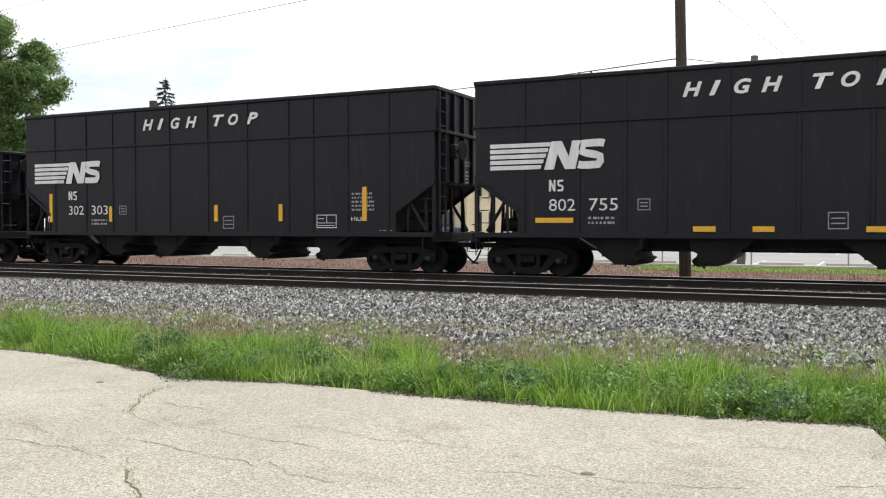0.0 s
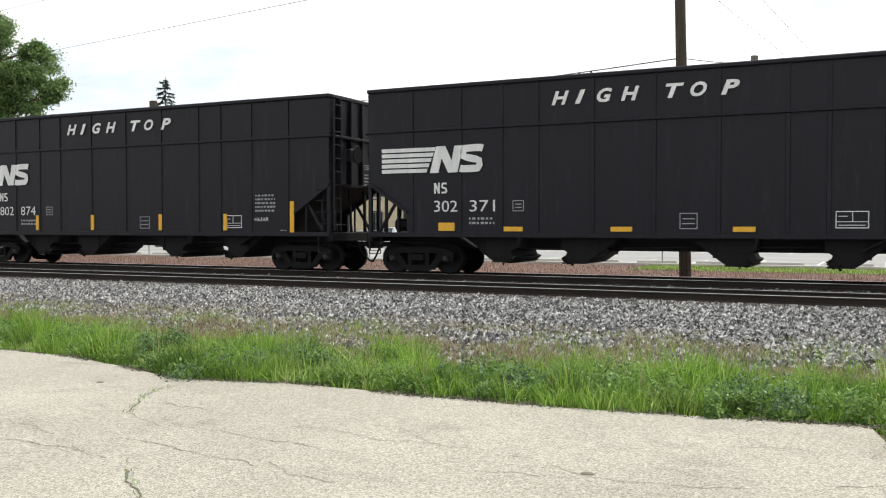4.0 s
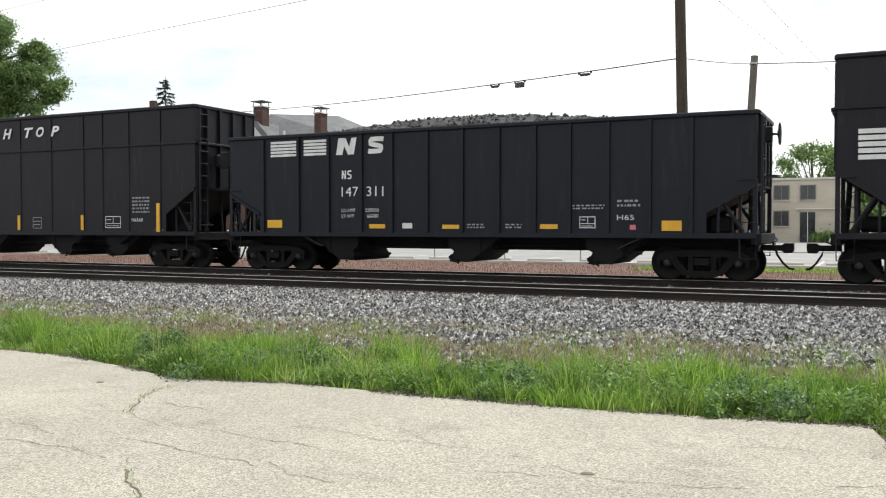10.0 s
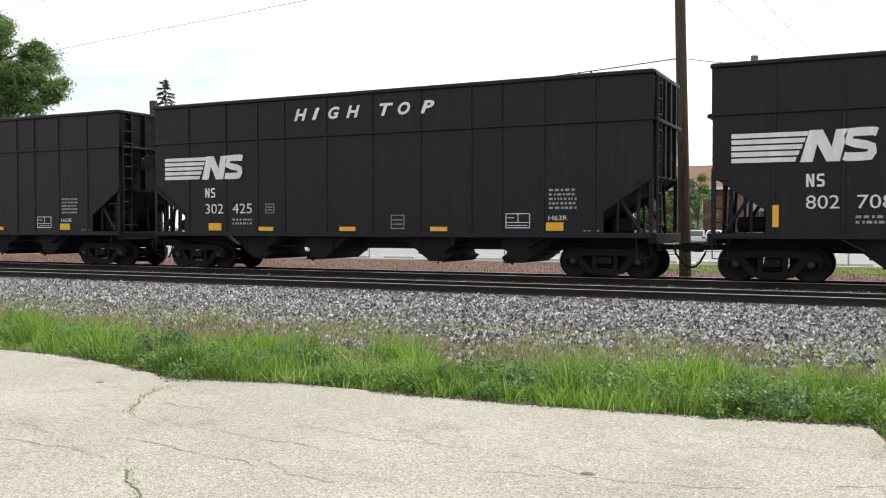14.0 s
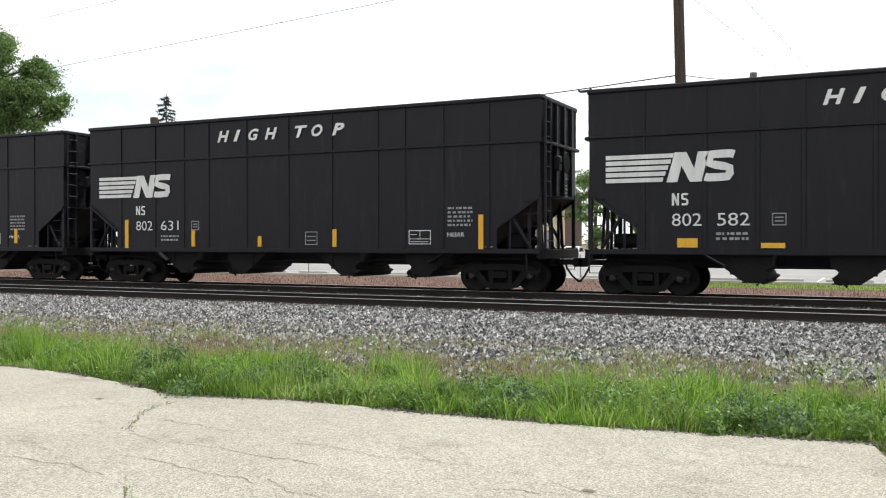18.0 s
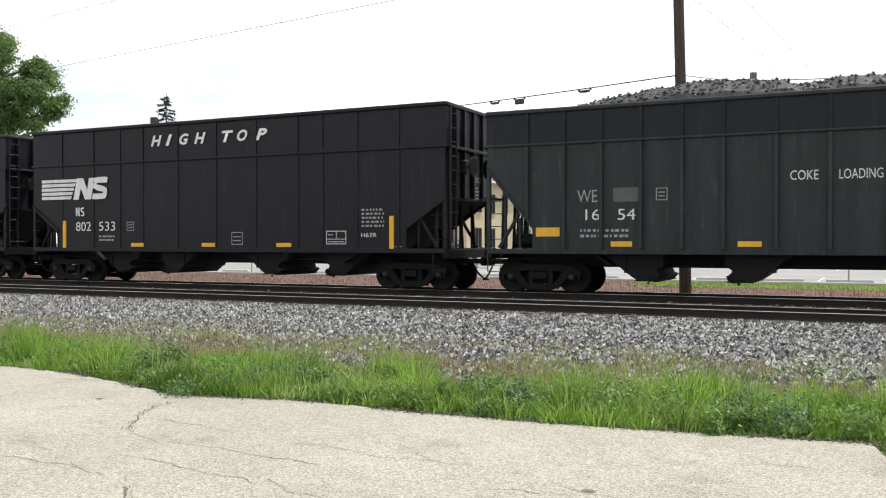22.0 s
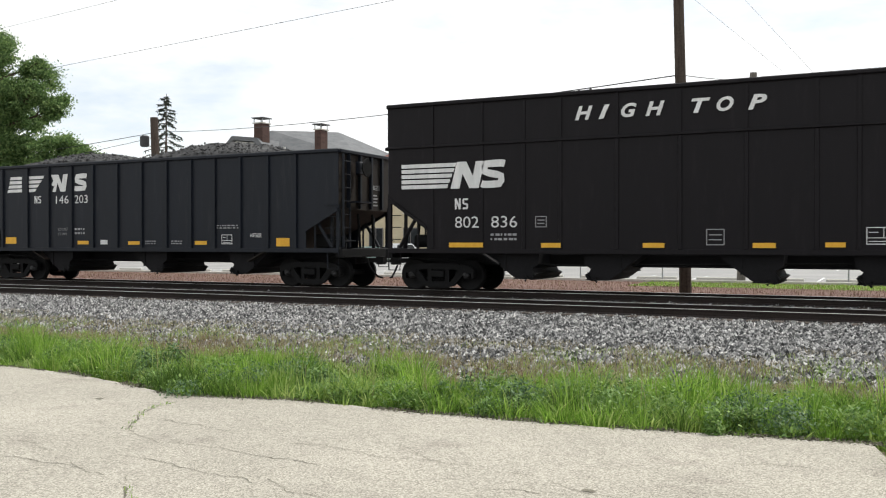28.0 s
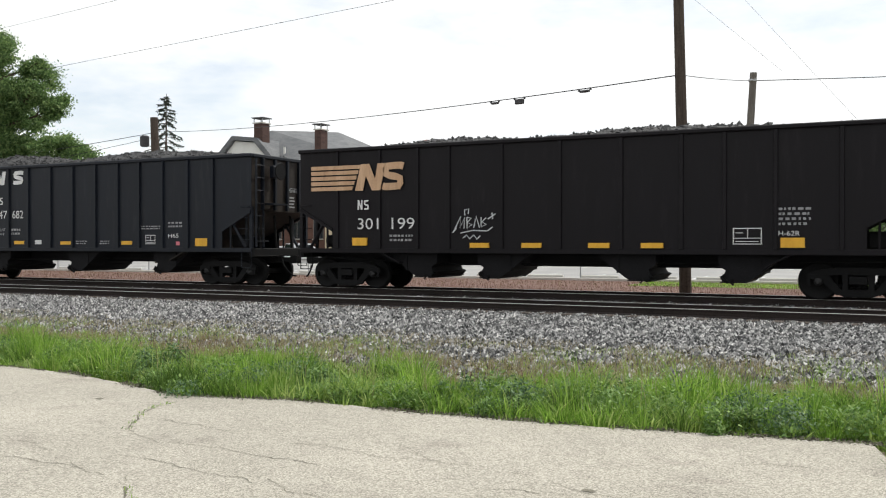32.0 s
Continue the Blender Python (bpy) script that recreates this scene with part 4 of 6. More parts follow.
def hopper_body(label, group, L, top, ledge, ribs, paint, bays, cut=(1.34, 1.94, 2.82), rib_d=0.07, name="hopper_car", brake_end=True, upper=None):
    """An open hopper car: side sheets with posts, sloped ends, bays, trucks, couplers and ladders."""
    car = thing(name, label, "hopper car", group)
    p = PAINT[paint]
    hi = ledge or top
    cx, cz, ez = cut
    for s in (-1, 1):
        y0, y1 = s * CAR_W / 2, s * (CAR_W / 2 - 0.025)
        part("side_sheet", prism([(0.03, ez), (cx, cz), (cx, 1.27), (L - cx, 1.27), (L - cx, cz), (L - 0.03, ez), (L - 0.03, hi), (0.03, hi)], y0, y1), p, car)
        part("side_sill", box(0.02, L - 0.02, y0 - s * 0.14, y0 + s * 0.02, 1.13, 1.272, 0.012), p, car)
        if ledge:
            part("extension_sheet", box(0.0, L, y0 - s * 0.03, y0 - s * 0.0, ledge + 0.04, top - 0.06), PAINT[upper or paint], car)
            part("side_ledge", box(-0.06, L + 0.06, y0 - s * 0.05, y0 + s * 0.06, ledge - 0.03, ledge + 0.04, 0.015), p, car)
        part("top_chord", box(-0.02, L + 0.02, y0 - s * 0.08, y0 + s * 0.075, top - 0.12, top, 0.025), p, car)
        for rx in ribs:
            low = 1.272 if cx < rx < L - cx else cz + (ez - cz) * (min(abs(rx - cx), abs(L - cx - rx)) / cx)
            part("side_post", prism([(rx - 0.06, y0 - s * 0.002), (rx - 0.045, y0 + s * rib_d), (rx + 0.045, y0 + s * rib_d), (rx + 0.06, y0 - s * 0.002)], low + 0.002, hi - 0.045 if ledge else top - 0.12, axis="z"), p, car)
            if ledge:
                part("extension_post", box(rx - 0.04, rx + 0.04, min(y0, y0 + s * (0.03 if rib_d < 0.05 else 0.05)), max(y0, y0 + s * (0.03 if rib_d < 0.05 else 0.05)), ledge + 0.05, top - 0.12), PAINT[upper or paint], car)
        # lower corner edge plates, posts and braces of the open ends
        for e in (0, 1):
            fx = (lambda v: v) if e == 0 else (lambda v: L - v)
            part("slope_edge", prism([(fx(0.03), ez - 0.1), (fx(0.03), ez), (fx(cx), cz), (fx(cx), cz - 0.1)], y0 - s * 0.03, y0 + s * 0.05), p, car)
            part("corner_post", box(min(fx(0.0), fx(0.11)), max(fx(0.0), fx(0.11)), min(y0, y0 - s * 0.1), max(y0, y0 - s * 0.1), 1.27, ez + 0.1), p, car)
            part("corner_post", box(min(fx(0.42), fx(0.5)), max(fx(0.42), fx(0.5)), min(y0 - s * 0.35, y0 - s * 0.27), max(y0 - s * 0.35, y0 - s * 0.27), 1.27, ez - 0.2), p, car)
            part("end_brace", tube([(fx(0.35), y0 - s * 0.12, 1.3), (fx(0.95), y0 - s * 0.12, cz + 0.3)], 0.055, 6), p, car)
            part("end_brace", tube([(fx(0.98), y0 - s * 0.12, 1.27), (fx(0.98), y0 - s * 0.12, cz + 0.2)], 0.035, 6), p, car)
    for e in (0, 1):
        fx = (lambda v: v) if e == 0 else (lambda v: L - v)
        s = 1 if e == 0 else -1
        yi = CAR_W / 2 - 0.03
        part("end_sheet", box(min(fx(0.03), fx(0.06)), max(fx(0.03), fx(0.06)), -yi, yi, ez, top - 0.1), M_ENDGRIME if paint == "blue" else p, car)
        part("slope_sheet", prism([(fx(0.03), ez), (fx(0.03), ez - 0.04), (fx(3.6), 0.82), (fx(3.6), 0.86)], -yi, yi), M_ENDGRIME if paint == "blue" else M_UNDER, car)
        part("end_top_chord", box(min(fx(-0.05), fx(0.1)), max(fx(-0.05), fx(0.1)), -yi, yi, top - 0.12, top - 0.002, 0.02), p, car)
        if ledge:
            part("end_ledge", box(min(fx(-0.12), fx(0.05)), max(fx(-0.12), fx(0.05)), -yi, yi, ledge - 0.05, ledge + 0.04, 0.015), p, car)
        for y in (-1.05, -0.35, 0.35, 1.05):
            part("end_post", box(min(fx(-0.06), fx(0.03)), max(fx(-0.06), fx(0.03)), y - 0.05, y + 0.05, ez, top - 0.12), p, car)
        for y in (-0.9, 0.0, 0.9):
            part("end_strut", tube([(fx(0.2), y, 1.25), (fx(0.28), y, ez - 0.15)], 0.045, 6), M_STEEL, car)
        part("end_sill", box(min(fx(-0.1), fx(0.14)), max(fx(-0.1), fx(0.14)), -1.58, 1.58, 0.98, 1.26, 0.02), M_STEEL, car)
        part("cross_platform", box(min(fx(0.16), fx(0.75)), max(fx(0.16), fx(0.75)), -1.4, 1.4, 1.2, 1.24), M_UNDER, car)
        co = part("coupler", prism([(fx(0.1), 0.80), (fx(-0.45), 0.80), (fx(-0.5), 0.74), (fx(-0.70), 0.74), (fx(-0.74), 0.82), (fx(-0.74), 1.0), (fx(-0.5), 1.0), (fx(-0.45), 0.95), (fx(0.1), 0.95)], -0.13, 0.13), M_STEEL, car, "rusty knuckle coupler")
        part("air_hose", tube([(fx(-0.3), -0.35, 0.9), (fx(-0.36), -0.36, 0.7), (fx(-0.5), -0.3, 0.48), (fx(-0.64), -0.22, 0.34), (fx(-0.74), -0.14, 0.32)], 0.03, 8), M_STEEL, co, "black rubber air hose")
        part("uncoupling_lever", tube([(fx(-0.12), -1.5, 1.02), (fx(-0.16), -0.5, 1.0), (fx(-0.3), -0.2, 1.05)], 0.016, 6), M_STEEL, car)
        part("grab_iron", tube([(fx(-0.12), -1.5, 1.5), (fx(-0.16), -0.9, 1.5)], 0.016, 6), p, car)
        for y in (-1, 1):
            part("stirrup_step", tube([(fx(0.02), y * 1.58, 1.15), (fx(0.04), y * 1.6, 0.62), (fx(0.42), y * 1.6, 0.62), (fx(0.44), y * 1.58, 1.15)], 0.02, 6), p, car)
            part("jacking_ring", lathe([(-0.03, 0.05), (-0.03, 0.1), (0.03, 0.1), (0.03, 0.05)], 16, "y", (fx(0.22), y * 1.56, 1.2)), M_STEEL, car)
        add_truck(car, fx(1.45))
    # ladders: on the side by both ends, on the end at its corners
    for e in (0, 1):
        fx = (lambda v: v) if e == 0 else (lambda v: L - v)
        for k in range(4):
            part("grab_iron", tube([(fx(0.08), SIDE - 0.01, 1.55 + 0.36 * k), (fx(0.08), SIDE - 0.07, 1.55 + 0.36 * k), (fx(0.46), SIDE - 0.07, 1.55 + 0.36 * k), (fx(0.46), SIDE - 0.01, 1.55 + 0.36 * k)], 0.014, 5), p, car)
        if e == 1:
            ladder(car, -1.52, -1.1, fx(-0.1), 1.3, top - 0.15, p, "y")
        else:
            ladder(car, 1.1, 1.52, fx(-0.1), 1.3, hi, p, "y")
    # hand brake on the trailing end
    bz = hi - 0.55
    ex, o = (L, 1) if brake_end else (0.0, -1)
    part("brake_housing", box(min(ex + o * 0.06, ex + o * 0.24), max(ex + o * 0.06, ex + o * 0.24), -0.75, -0.45, bz - 0.22, bz + 0.2, 0.03), p, car)
    bw = part("brake_wheel", lathe([(-0.015, 0.25), (-0.02, 0.28), (0.0, 0.3), (0.02, 0.28), (0.015, 0.25)], 24, "x", (ex + o * 0.42, -0.6, bz)), M_STEEL, car)
    for k in range(5):
        a = k * 1.2566
        part("spoke", tube([(ex + o * 0.36, -0.6, bz), (ex + o * 0.42, -0.6 + 0.27 * math.cos(a), bz + 0.27 * math.sin(a))], 0.014, 5), M_STEEL, bw)
    part("brake_shaft", tube([(ex + o * 0.2, -0.6, bz), (ex + o * 0.42, -0.6, bz)], 0.03, 8), M_STEEL, car)
    part("brake_step", box(min(ex + o * 0.02, ex + o * 0.42), max(ex + o * 0.02, ex + o * 0.42), -1.0, -0.2, 2.72, 2.77), p, car)
    part("air_reservoir", lathe([(-0.42, 0.08), (-0.38, 0.2), (0.38, 0.2), (0.42, 0.08)], 20, "x", (0.95, -0.75, 1.5)), M_STEEL, car)
    part("control_valve", box(L - 1.25, L - 0.7, -1.1, -0.6, 1.28, 1.72, 0.05), M_STEEL, car)
    part("brake_cylinder", lathe([(-0.3, 0.1), (-0.28, 0.16), (0.3, 0.16), (0.45, 0.04)], 18, "x", (L - 1.0, -0.2, 1.5)), M_STEEL, car)
    part("centre_sill", box(0.16, L - 0.16, -0.36, 0.36, 0.76, 1.12, 0.02), M_UNDER, car)
    for b, face in bays:
        # a chute: a long sloped floor on one side, a steep gated mouth on the other
        shape = ((-1.25, 1.135), (-0.42, 0.5), (-0.32, 0.44), (0.18, 0.43), (0.3, 0.56), (0.22, 0.72), (0.4, 0.84), (0.42, 1.135))
        hb = part("hopper_bay", prism([(b + face * p, q) for p, q in shape], -1.3, 0.85), M_UNDER, car)
        part("bay_gate", prism([(b + face * p, q) for p, q in ((0.12, 0.4), (0.2, 0.38), (0.38, 0.56), (0.3, 0.6))], -1.34, 0.9), M_STEEL, hb)
        part("chute_rim", box(b - 0.36, b + 0.3, -1.33, 0.88, 0.405, 0.435, 0.008), M_STEEL, hb)
        for k in range(2):
            gx = b + face * (0.02 + 0.24 * k)
            part("gate_latch", tube([(gx, -1.36, 0.36 + 0.1 * k), (gx + face * 0.06, -1.38, 0.42 + 0.1 * k), (gx, -1.36, 0.5 + 0.12 * k)], 0.04, 6), M_STEEL, hb)
        part("chute_rib", box(b - face * 0.62 - 0.03, b - face * 0.62 + 0.03, -1.33, 0.86, 0.62, 1.13), M_UNDER, hb)
    part("brake_rod", tube([(3.2, -0.6, 0.78), (L - 3.2, -0.6, 0.78)], 0.02, 6), M_STEEL, car)
    part("train_line", tube([(0.4, -0.95, 0.98), (L * 0.3, -0.95, 0.8), (L - 0.4, -0.95, 0.98)], 0.025, 6), M_STEEL, car)
    return car


def end_marks(car, L, number, z):
    """The number and small lines on the trailing end."""
    turn = Matrix.Translation((L - 0.024, 0.44, z)) @ Matrix.Rotation(math.pi / 2, 4, "Z")
    part("end_number", text_mesh(number, 0.54, 0.17, M_GREYLET), None, car, at=turn)
    bm = bmesh.new()
    for k in range(4):
        bar_box(bm, L - 0.029, L - 0.024, 0.46, 0.8 + 0.04 * (k % 2), z - 0.2 - 0.11 * k, z - 0.15 - 0.11 * k)
    tagged(part("stencil_text", bm, M_GREYLET, car), kind="stuff")


HT_L, HT_TOP, HT_LEDGE = 17.4, 5.62, 4.3
HT_RIBS = (1.52, 3.12, 4.42, 5.5, 7.1, 8.78, 10.44, 12.1, 13.05, 14.33, 15.8)
BAYS = ((4.35, 1), (6.5, -1), (10.9, 1), (13.35, -1))


def decals_high_top(car, number, code, yellow, white=None, seed=0):
    white = white or M_WHITE
    DECAL["gap"] = 0.034
    stripes_emblem(car, 0.5, 3.03, 3.42, 0.78, white, "white painted railway emblem block")
    initials(car, 2.28, 2.42, 0.32, white)
    letters(car, number[:3], 2.28, 1.88, 0.76, 0.33, white)
    letters(car, number[3:], 3.43, 1.88, 0.8, 0.33, white)
    text_bars(car, 3.4, 1.48, 0.8, 0.26, 2, None, seed)
    data_frame(car, 4.76, 1.88, 0.34, 0.31, False)
    data_frame(car, 9.45, 1.38, 0.46, 0.42, False)
    data_frame(car, 13.2, 1.4, 0.74, 0.42)
    text_bars(car, 14.5, 1.9, 0.8, 0.62, 5, None, seed + 1)
    letters(car, code, 14.5, 1.62, 0.55, 0.13)
    text_bars(car, 15.5, 1.3, 0.45, 0.05, 1, None, seed + 2)
    for ch, x, w in (("H", 5.93, 0.5), ("I", 6.6, 0.3), ("G", 7.22, 0.42), ("H", 7.88, 0.5), ("T", 9.07, 0.48), ("O", 9.71, 0.42), ("P", 10.48, 0.46)):
        letters(car, ch, x, 4.81, w, 0.38, white, 0.28, "letter", 0.035)
    for x, z, w, h in yellow:
        plate(car, "reflector", x, z, w, h, M_YELLOW)
    DECAL["gap"] = 0.004
    end_marks(car, HT_L, number, 3.35)


Y_LOW = ((2.42, 1.32, 0.52, 0.24), (4.5, 1.31, 0.57, 0.13), (7.62, 1.31, 0.58, 0.13), (10.8, 1.31, 0.55, 0.13), (14.43, 1.33, 0.5, 0.23))

def tall(*xs, z=1.26, h=1.0):
    return tuple((x, z, 0.15, h) for x in xs)


def short(*xs, z=1.32, h=0.55):
    return tuple((x, z, 0.14, h) for x in xs)


def level(*xs, z=1.31):
    return tuple((x, z, 0.57, 0.13) for x in xs)


Y_303 = tall(1.27, 14.9, z=1.62, h=1.05) + short(4.3, 9.1, 11.75, z=1.62)
Y_874 = tall(1.33, 15.9) + short(4.25, 7.1, 10.35, 13.2)
Y_594 = tall(1.4, 15.65) + short(5.25, 8.65, 12.0)
Y_631 = tall(1.75, 15.5) + short(4.8, 10.5) + short(7.6, h=0.34)
Y_708 = tall(1.5, 14.76, z=1.43, h=0.55) + level(4.6, 7.76, 10.47)
Y_533 = tall(1.6, 15.5) + level(5.0, 8.2, 11.3)
Y_755 = ((1.88, 1.55, 1.1, 0.14), (6.22, 1.31, 0.57, 0.14), (7.7, 1.31, 0.52, 0.14), (10.3, 1.31, 0.55, 0.14), (12.0, 1.31, 0.5, 0.14), (14.9, 1.31, 0.9, 0.14))
Y_836 = ((2.09, 1.31, 1.08, 0.14), (4.95, 1.31, 0.57, 0.13), (7.81, 1.31, 0.57, 0.13), (10.6, 1.31, 0.55, 0.13), (12.29, 1.33, 0.46, 0.12), (14.5, 1.31, 0.4, 0.13), (15.0, 1.31, 0.5, 0.13))


def high_top(number, code, yellow, paint="black", seed=0):
    car = hopper_body("tall black coke hopper car with white lettering on steel side sheets", "hopper cars of the train", HT_L, HT_TOP, HT_LEDGE, HT_RIBS, paint, BAYS, rib_d=0.03, brake_end=number not in ("302371", "302425"))
    decals_high_top(car, number, code, yellow, None, seed)
    return car


RG_L, RG_TOP = 16.75, 4.40
RG_RIBS = (1.4, 2.78, 3.92, 5.12, 6.2, 7.4, 8.55, 9.7, 10.8, 11.82, 12.9, 14.03, 15.12)
RG_BAYS = ((4.4, 1), (8.35, -1), (12.6, -1))
RG_SLANT_BAYS = ((4.4, 1), (9.0, 1), (12.6, -1))


def low_hopper(number, slant, code, paint="blue", seed=0, humps=((5.0, 3.5, 0.3), (11.0, 3.2, 0.25))):
    car = hopper_body("blue-black open hopper car heaped with coke", "hopper cars of the train", RG_L, RG_TOP, 0, RG_RIBS, paint, RG_SLANT_BAYS if slant else RG_BAYS, (1.25, 1.9, 2.55))
    coal_heap(car, 0.15, RG_L - 0.15, RG_TOP, humps, seed, RG_TOP)
    if slant:
        split_emblem(car, (1.65, 2.45, 2.72, 3.7, 4.0, 4.9, 5.2, 5.92), 3.35, 0.64, M_WHITE, "white painted railway emblem block", True)
        initials(car, 3.14, 2.94, 0.27, M_WHITE)
        letters(car, number[:3], 4.28, 2.9, 0.66, 0.3)
        letters(car, number[3:], 5.25, 2.9, 0.66, 0.3)
    else:
        split_emblem(car, (1.69, 2.69, 2.98, 3.87, 4.2, 4.95, 5.32, 5.95), 3.68, 0.52, M_WHITE, "white painted railway emblem block", False)
        initials(car, 4.41, 2.92, 0.27, M_WHITE)
        letters(car, number[:3], 4.4, 2.38, 0.6, 0.3)
        letters(car, number[3:], 5.3, 2.38, 0.6, 0.3)
    if number == "147311":
        for words, x, z, w in (("LD LMT", 4.4, 1.9, 0.5), ("LT WT", 4.4, 1.72, 0.45), ("229300", 5.25, 1.9, 0.48), ("66700", 5.32, 1.72, 0.4)):
            letters(car, words, x, z, w, 0.1)
    else:
        letters(car, "LD LMT", 4.4, 1.9, 0.5, 0.1, M_GREYLET)
        letters(car, "LT WT", 4.4, 1.72, 0.45, 0.1, M_GREYLET)
        text_bars(car, 5.25, 1.72, 0.5, 0.3, 2, None, seed + 1)
    plate(car, "reflector", 1.55, 1.41, 0.58, 0.25, M_YELLOW)
    plate(car, "reflector", 5.4, 1.39, 0.55, 0.13, M_YELLOW)
    plate(car, "label_plate", 6.55, 1.39, 0.34, 0.16, M_WHITE)
    plate(car, "reflector", 7.9, 1.38, 0.55, 0.12, M_YELLOW)
    text_bars(car, 8.7, 1.38, 0.55, 0.16, 2, None, seed + 2)
    text_bars(car, 9.9, 1.38, 0.5, 0.16, 2, None, seed + 3)
    plate(car, "reflector", 10.95, 1.38, 0.52, 0.13, M_YELLOW)
    data_frame(car, 12.1, 1.4, 0.45, 0.32)
    text_bars(car, 11.9, 1.9, 0.9, 0.16, 2, None, seed + 4)
    letters(car, code, 13.15 if not slant else 13.3, 1.62, 0.46, 0.14)
    if not slant:
        text_bars(car, 13.15, 1.95, 0.62, 0.24, 2, None, seed + 6)
        plate(car, "pink_tag", 13.5, 1.36, 0.16, 0.13, M_PINK, "small pink tag")
    end_marks(car, RG_L, number, 3.2)
    plate(car, "reflector", 14.35, 1.33, 0.52, 0.27, M_YELLOW)
    return car


H62_L = 17.7
H62_RIBS = (1.43, 2.95, 4.26, 5.3, 6.98, 8.72, 10.45, 12.05, 13.14, 14.38, 15.9)


def brown_hopper(number, code, emblem, digits, paint="brown", seed=0, humps=((4.5, 3.0, 0.3), (9.5, 4.0, 0.42), (14.0, 2.2, 0.2))):
    DECAL["gap"] = 0.054
    car = hopper_body("faded brown-black open hopper car heaped with coke and marked with graffiti", "hopper cars of the train", H62_L, RG_TOP, 0, H62_RIBS, paint, BAYS, (1.25, 1.9, 2.55), 0.05)
    coal_heap(car, 0.15, H62_L - 0.15, RG_TOP, humps, seed, RG_TOP)
    stripes_emblem(car, 0.48, 3.05, 3.4, 0.82, emblem, "painted railway emblem block")
    initials(car, 2.2, 2.46, 0.3, digits)
    letters(car, number[:3], 2.2, 1.86, 0.74, 0.34, digits)
    letters(car, number[3:], 3.4, 1.86, 0.78, 0.34, digits)
    text_bars(car, 3.3, 1.46, 0.8, 0.26, 2, None, seed)
    plate(car, "reflector", 2.0, 1.36, 0.52, 0.24, M_YELLOW)
    for x in (4.66, 7.24, 10.52) if number == "301699" else (6.0, 7.6, 9.55, 11.0):
        plate(car, "reflector", x, 1.3, 0.59, 0.14, M_YELLOW)
    data_frame(car, 13.35, 1.4, 0.7, 0.42)
    text_bars(car, 14.45, 1.85, 0.75, 0.5, 4, None, seed + 1)
    letters(car, code, 14.45, 1.62, 0.5, 0.12)
    plate(car, "reflector", *((15.3, 1.84) if number == "301699" else (14.5, 1.32)), 0.56, 0.25, M_YELLOW)
    DECAL["gap"] = 0.004
    end_marks(car, H62_L, number, 3.2)
    return car


WE_L = 18.5


M_PATCH = surface("faded_grey_patch_paint", (0.06, 0.065, 0.065), (0.11, 0.115, 0.115), 60, 2.0, 0.65, 0.05)


def tall_green():
    ribs = (1.26, 2.34, 3.4, 4.48, 5.56, 6.61, 7.89, 9.13, 10.43, 11.66, 12.78, 13.84, 14.9, 16.05, 17.2)
    bays = ((4.6, 1), (7.0, -1), (11.75, 1), (14.4, -1))
    car = hopper_body("faded green-black coke hopper car with a yellow painted corner", "hopper cars of the train", WE_L, 5.2, 4.2, ribs, "green", bays, (1.4, 1.95, 3.6), 0.12, brake_end=False, upper="blue")
    coal_heap(car, 0.15, WE_L - 0.15, 5.2, ((6.0, 4.2, 0.44), (9.6, 2.6, 0.3), (13.4, 1.6, 0.12)), 41, 5.2)
    for words, x, w in (("COKE", 8.21, 0.65), ("LOADING", 9.33, 0.96), ("ONLY", 10.83, 0.56)):
        letters(car, words, x, 3.0, w, 0.24)
    part("yellow_panel", box(17.27, WE_L - 0.01, SIDE - 0.006, SIDE - 0.002, 4.26, 5.06), M_ORANGE, car, "worn orange-yellow painted corner panel")
    part("yellow_panel", box(17.27, WE_L - 0.04, SIDE - 0.006, SIDE - 0.002, 3.6, 4.15), M_ORANGE, car, "worn orange-yellow painted corner panel")
    for z0, z1 in ((4.26, 5.06), (3.64, 4.13)):
        for y0, y1 in ((-1.57, -1.11), (-0.99, -0.41), (-0.29, 0.29), (0.41, 0.99), (1.11, 1.57)):
            part("yellow_panel", box(WE_L - 0.028, WE_L - 0.018, y0, y1, z0, z1), M_ORANGE, car, "worn orange-yellow painted corner panel")
    letters(car, "WE", 2.72, 2.55, 0.56, 0.34, M_GREYLET)
    plate(car, "patch_panel", 3.72, 2.55, 0.75, 0.38, M_PATCH, "faded grey patch of paint")
    letters(car, "16", 2.95, 2.06, 0.4, 0.3)
    letters(car, "54", 3.85, 2.06, 0.48, 0.3)
    data_frame(car, 4.88, 2.57, 0.3, 0.33, False)
    text_bars(car, 2.8, 1.55, 1.4, 0.3, 2, None, 43)
    plate(car, "reflector", 1.51, 1.62, 0.7, 0.25, M_YELLOW)
    for x in (3.66, 6.96, 10.82, 14.0):
        plate(car, "reflector", x, 1.34, 0.58, 0.14, M_YELLOW)
    plate(car, "label_plate", 13.99, 1.5, 0.63, 0.43, M_WHITE, "white square placard")
    text_bars(car, 14.98, 1.5, 0.66, 0.33, 3, None, 44)
    plate(car, "reflector", 16.15, 1.44, 0.5, 0.26, M_YELLOW)
    return car


M_SPRAY = surface("pale_grey_spray_paint", (0.4, 0.42, 0.43), (0.62, 0.64, 0.65), 60, 2, 0.6, 0.03)
M_SPRAY_DIM = surface("dull_grey_spray_paint", (0.12, 0.13, 0.14), (0.24, 0.25, 0.26), 60, 2, 0.6, 0.03)
M_SPRAY_BLUE = surface("blue_spray_paint", (0.02, 0.08, 0.16), (0.04, 0.14, 0.26), 60, 2, 0.6, 0.03)

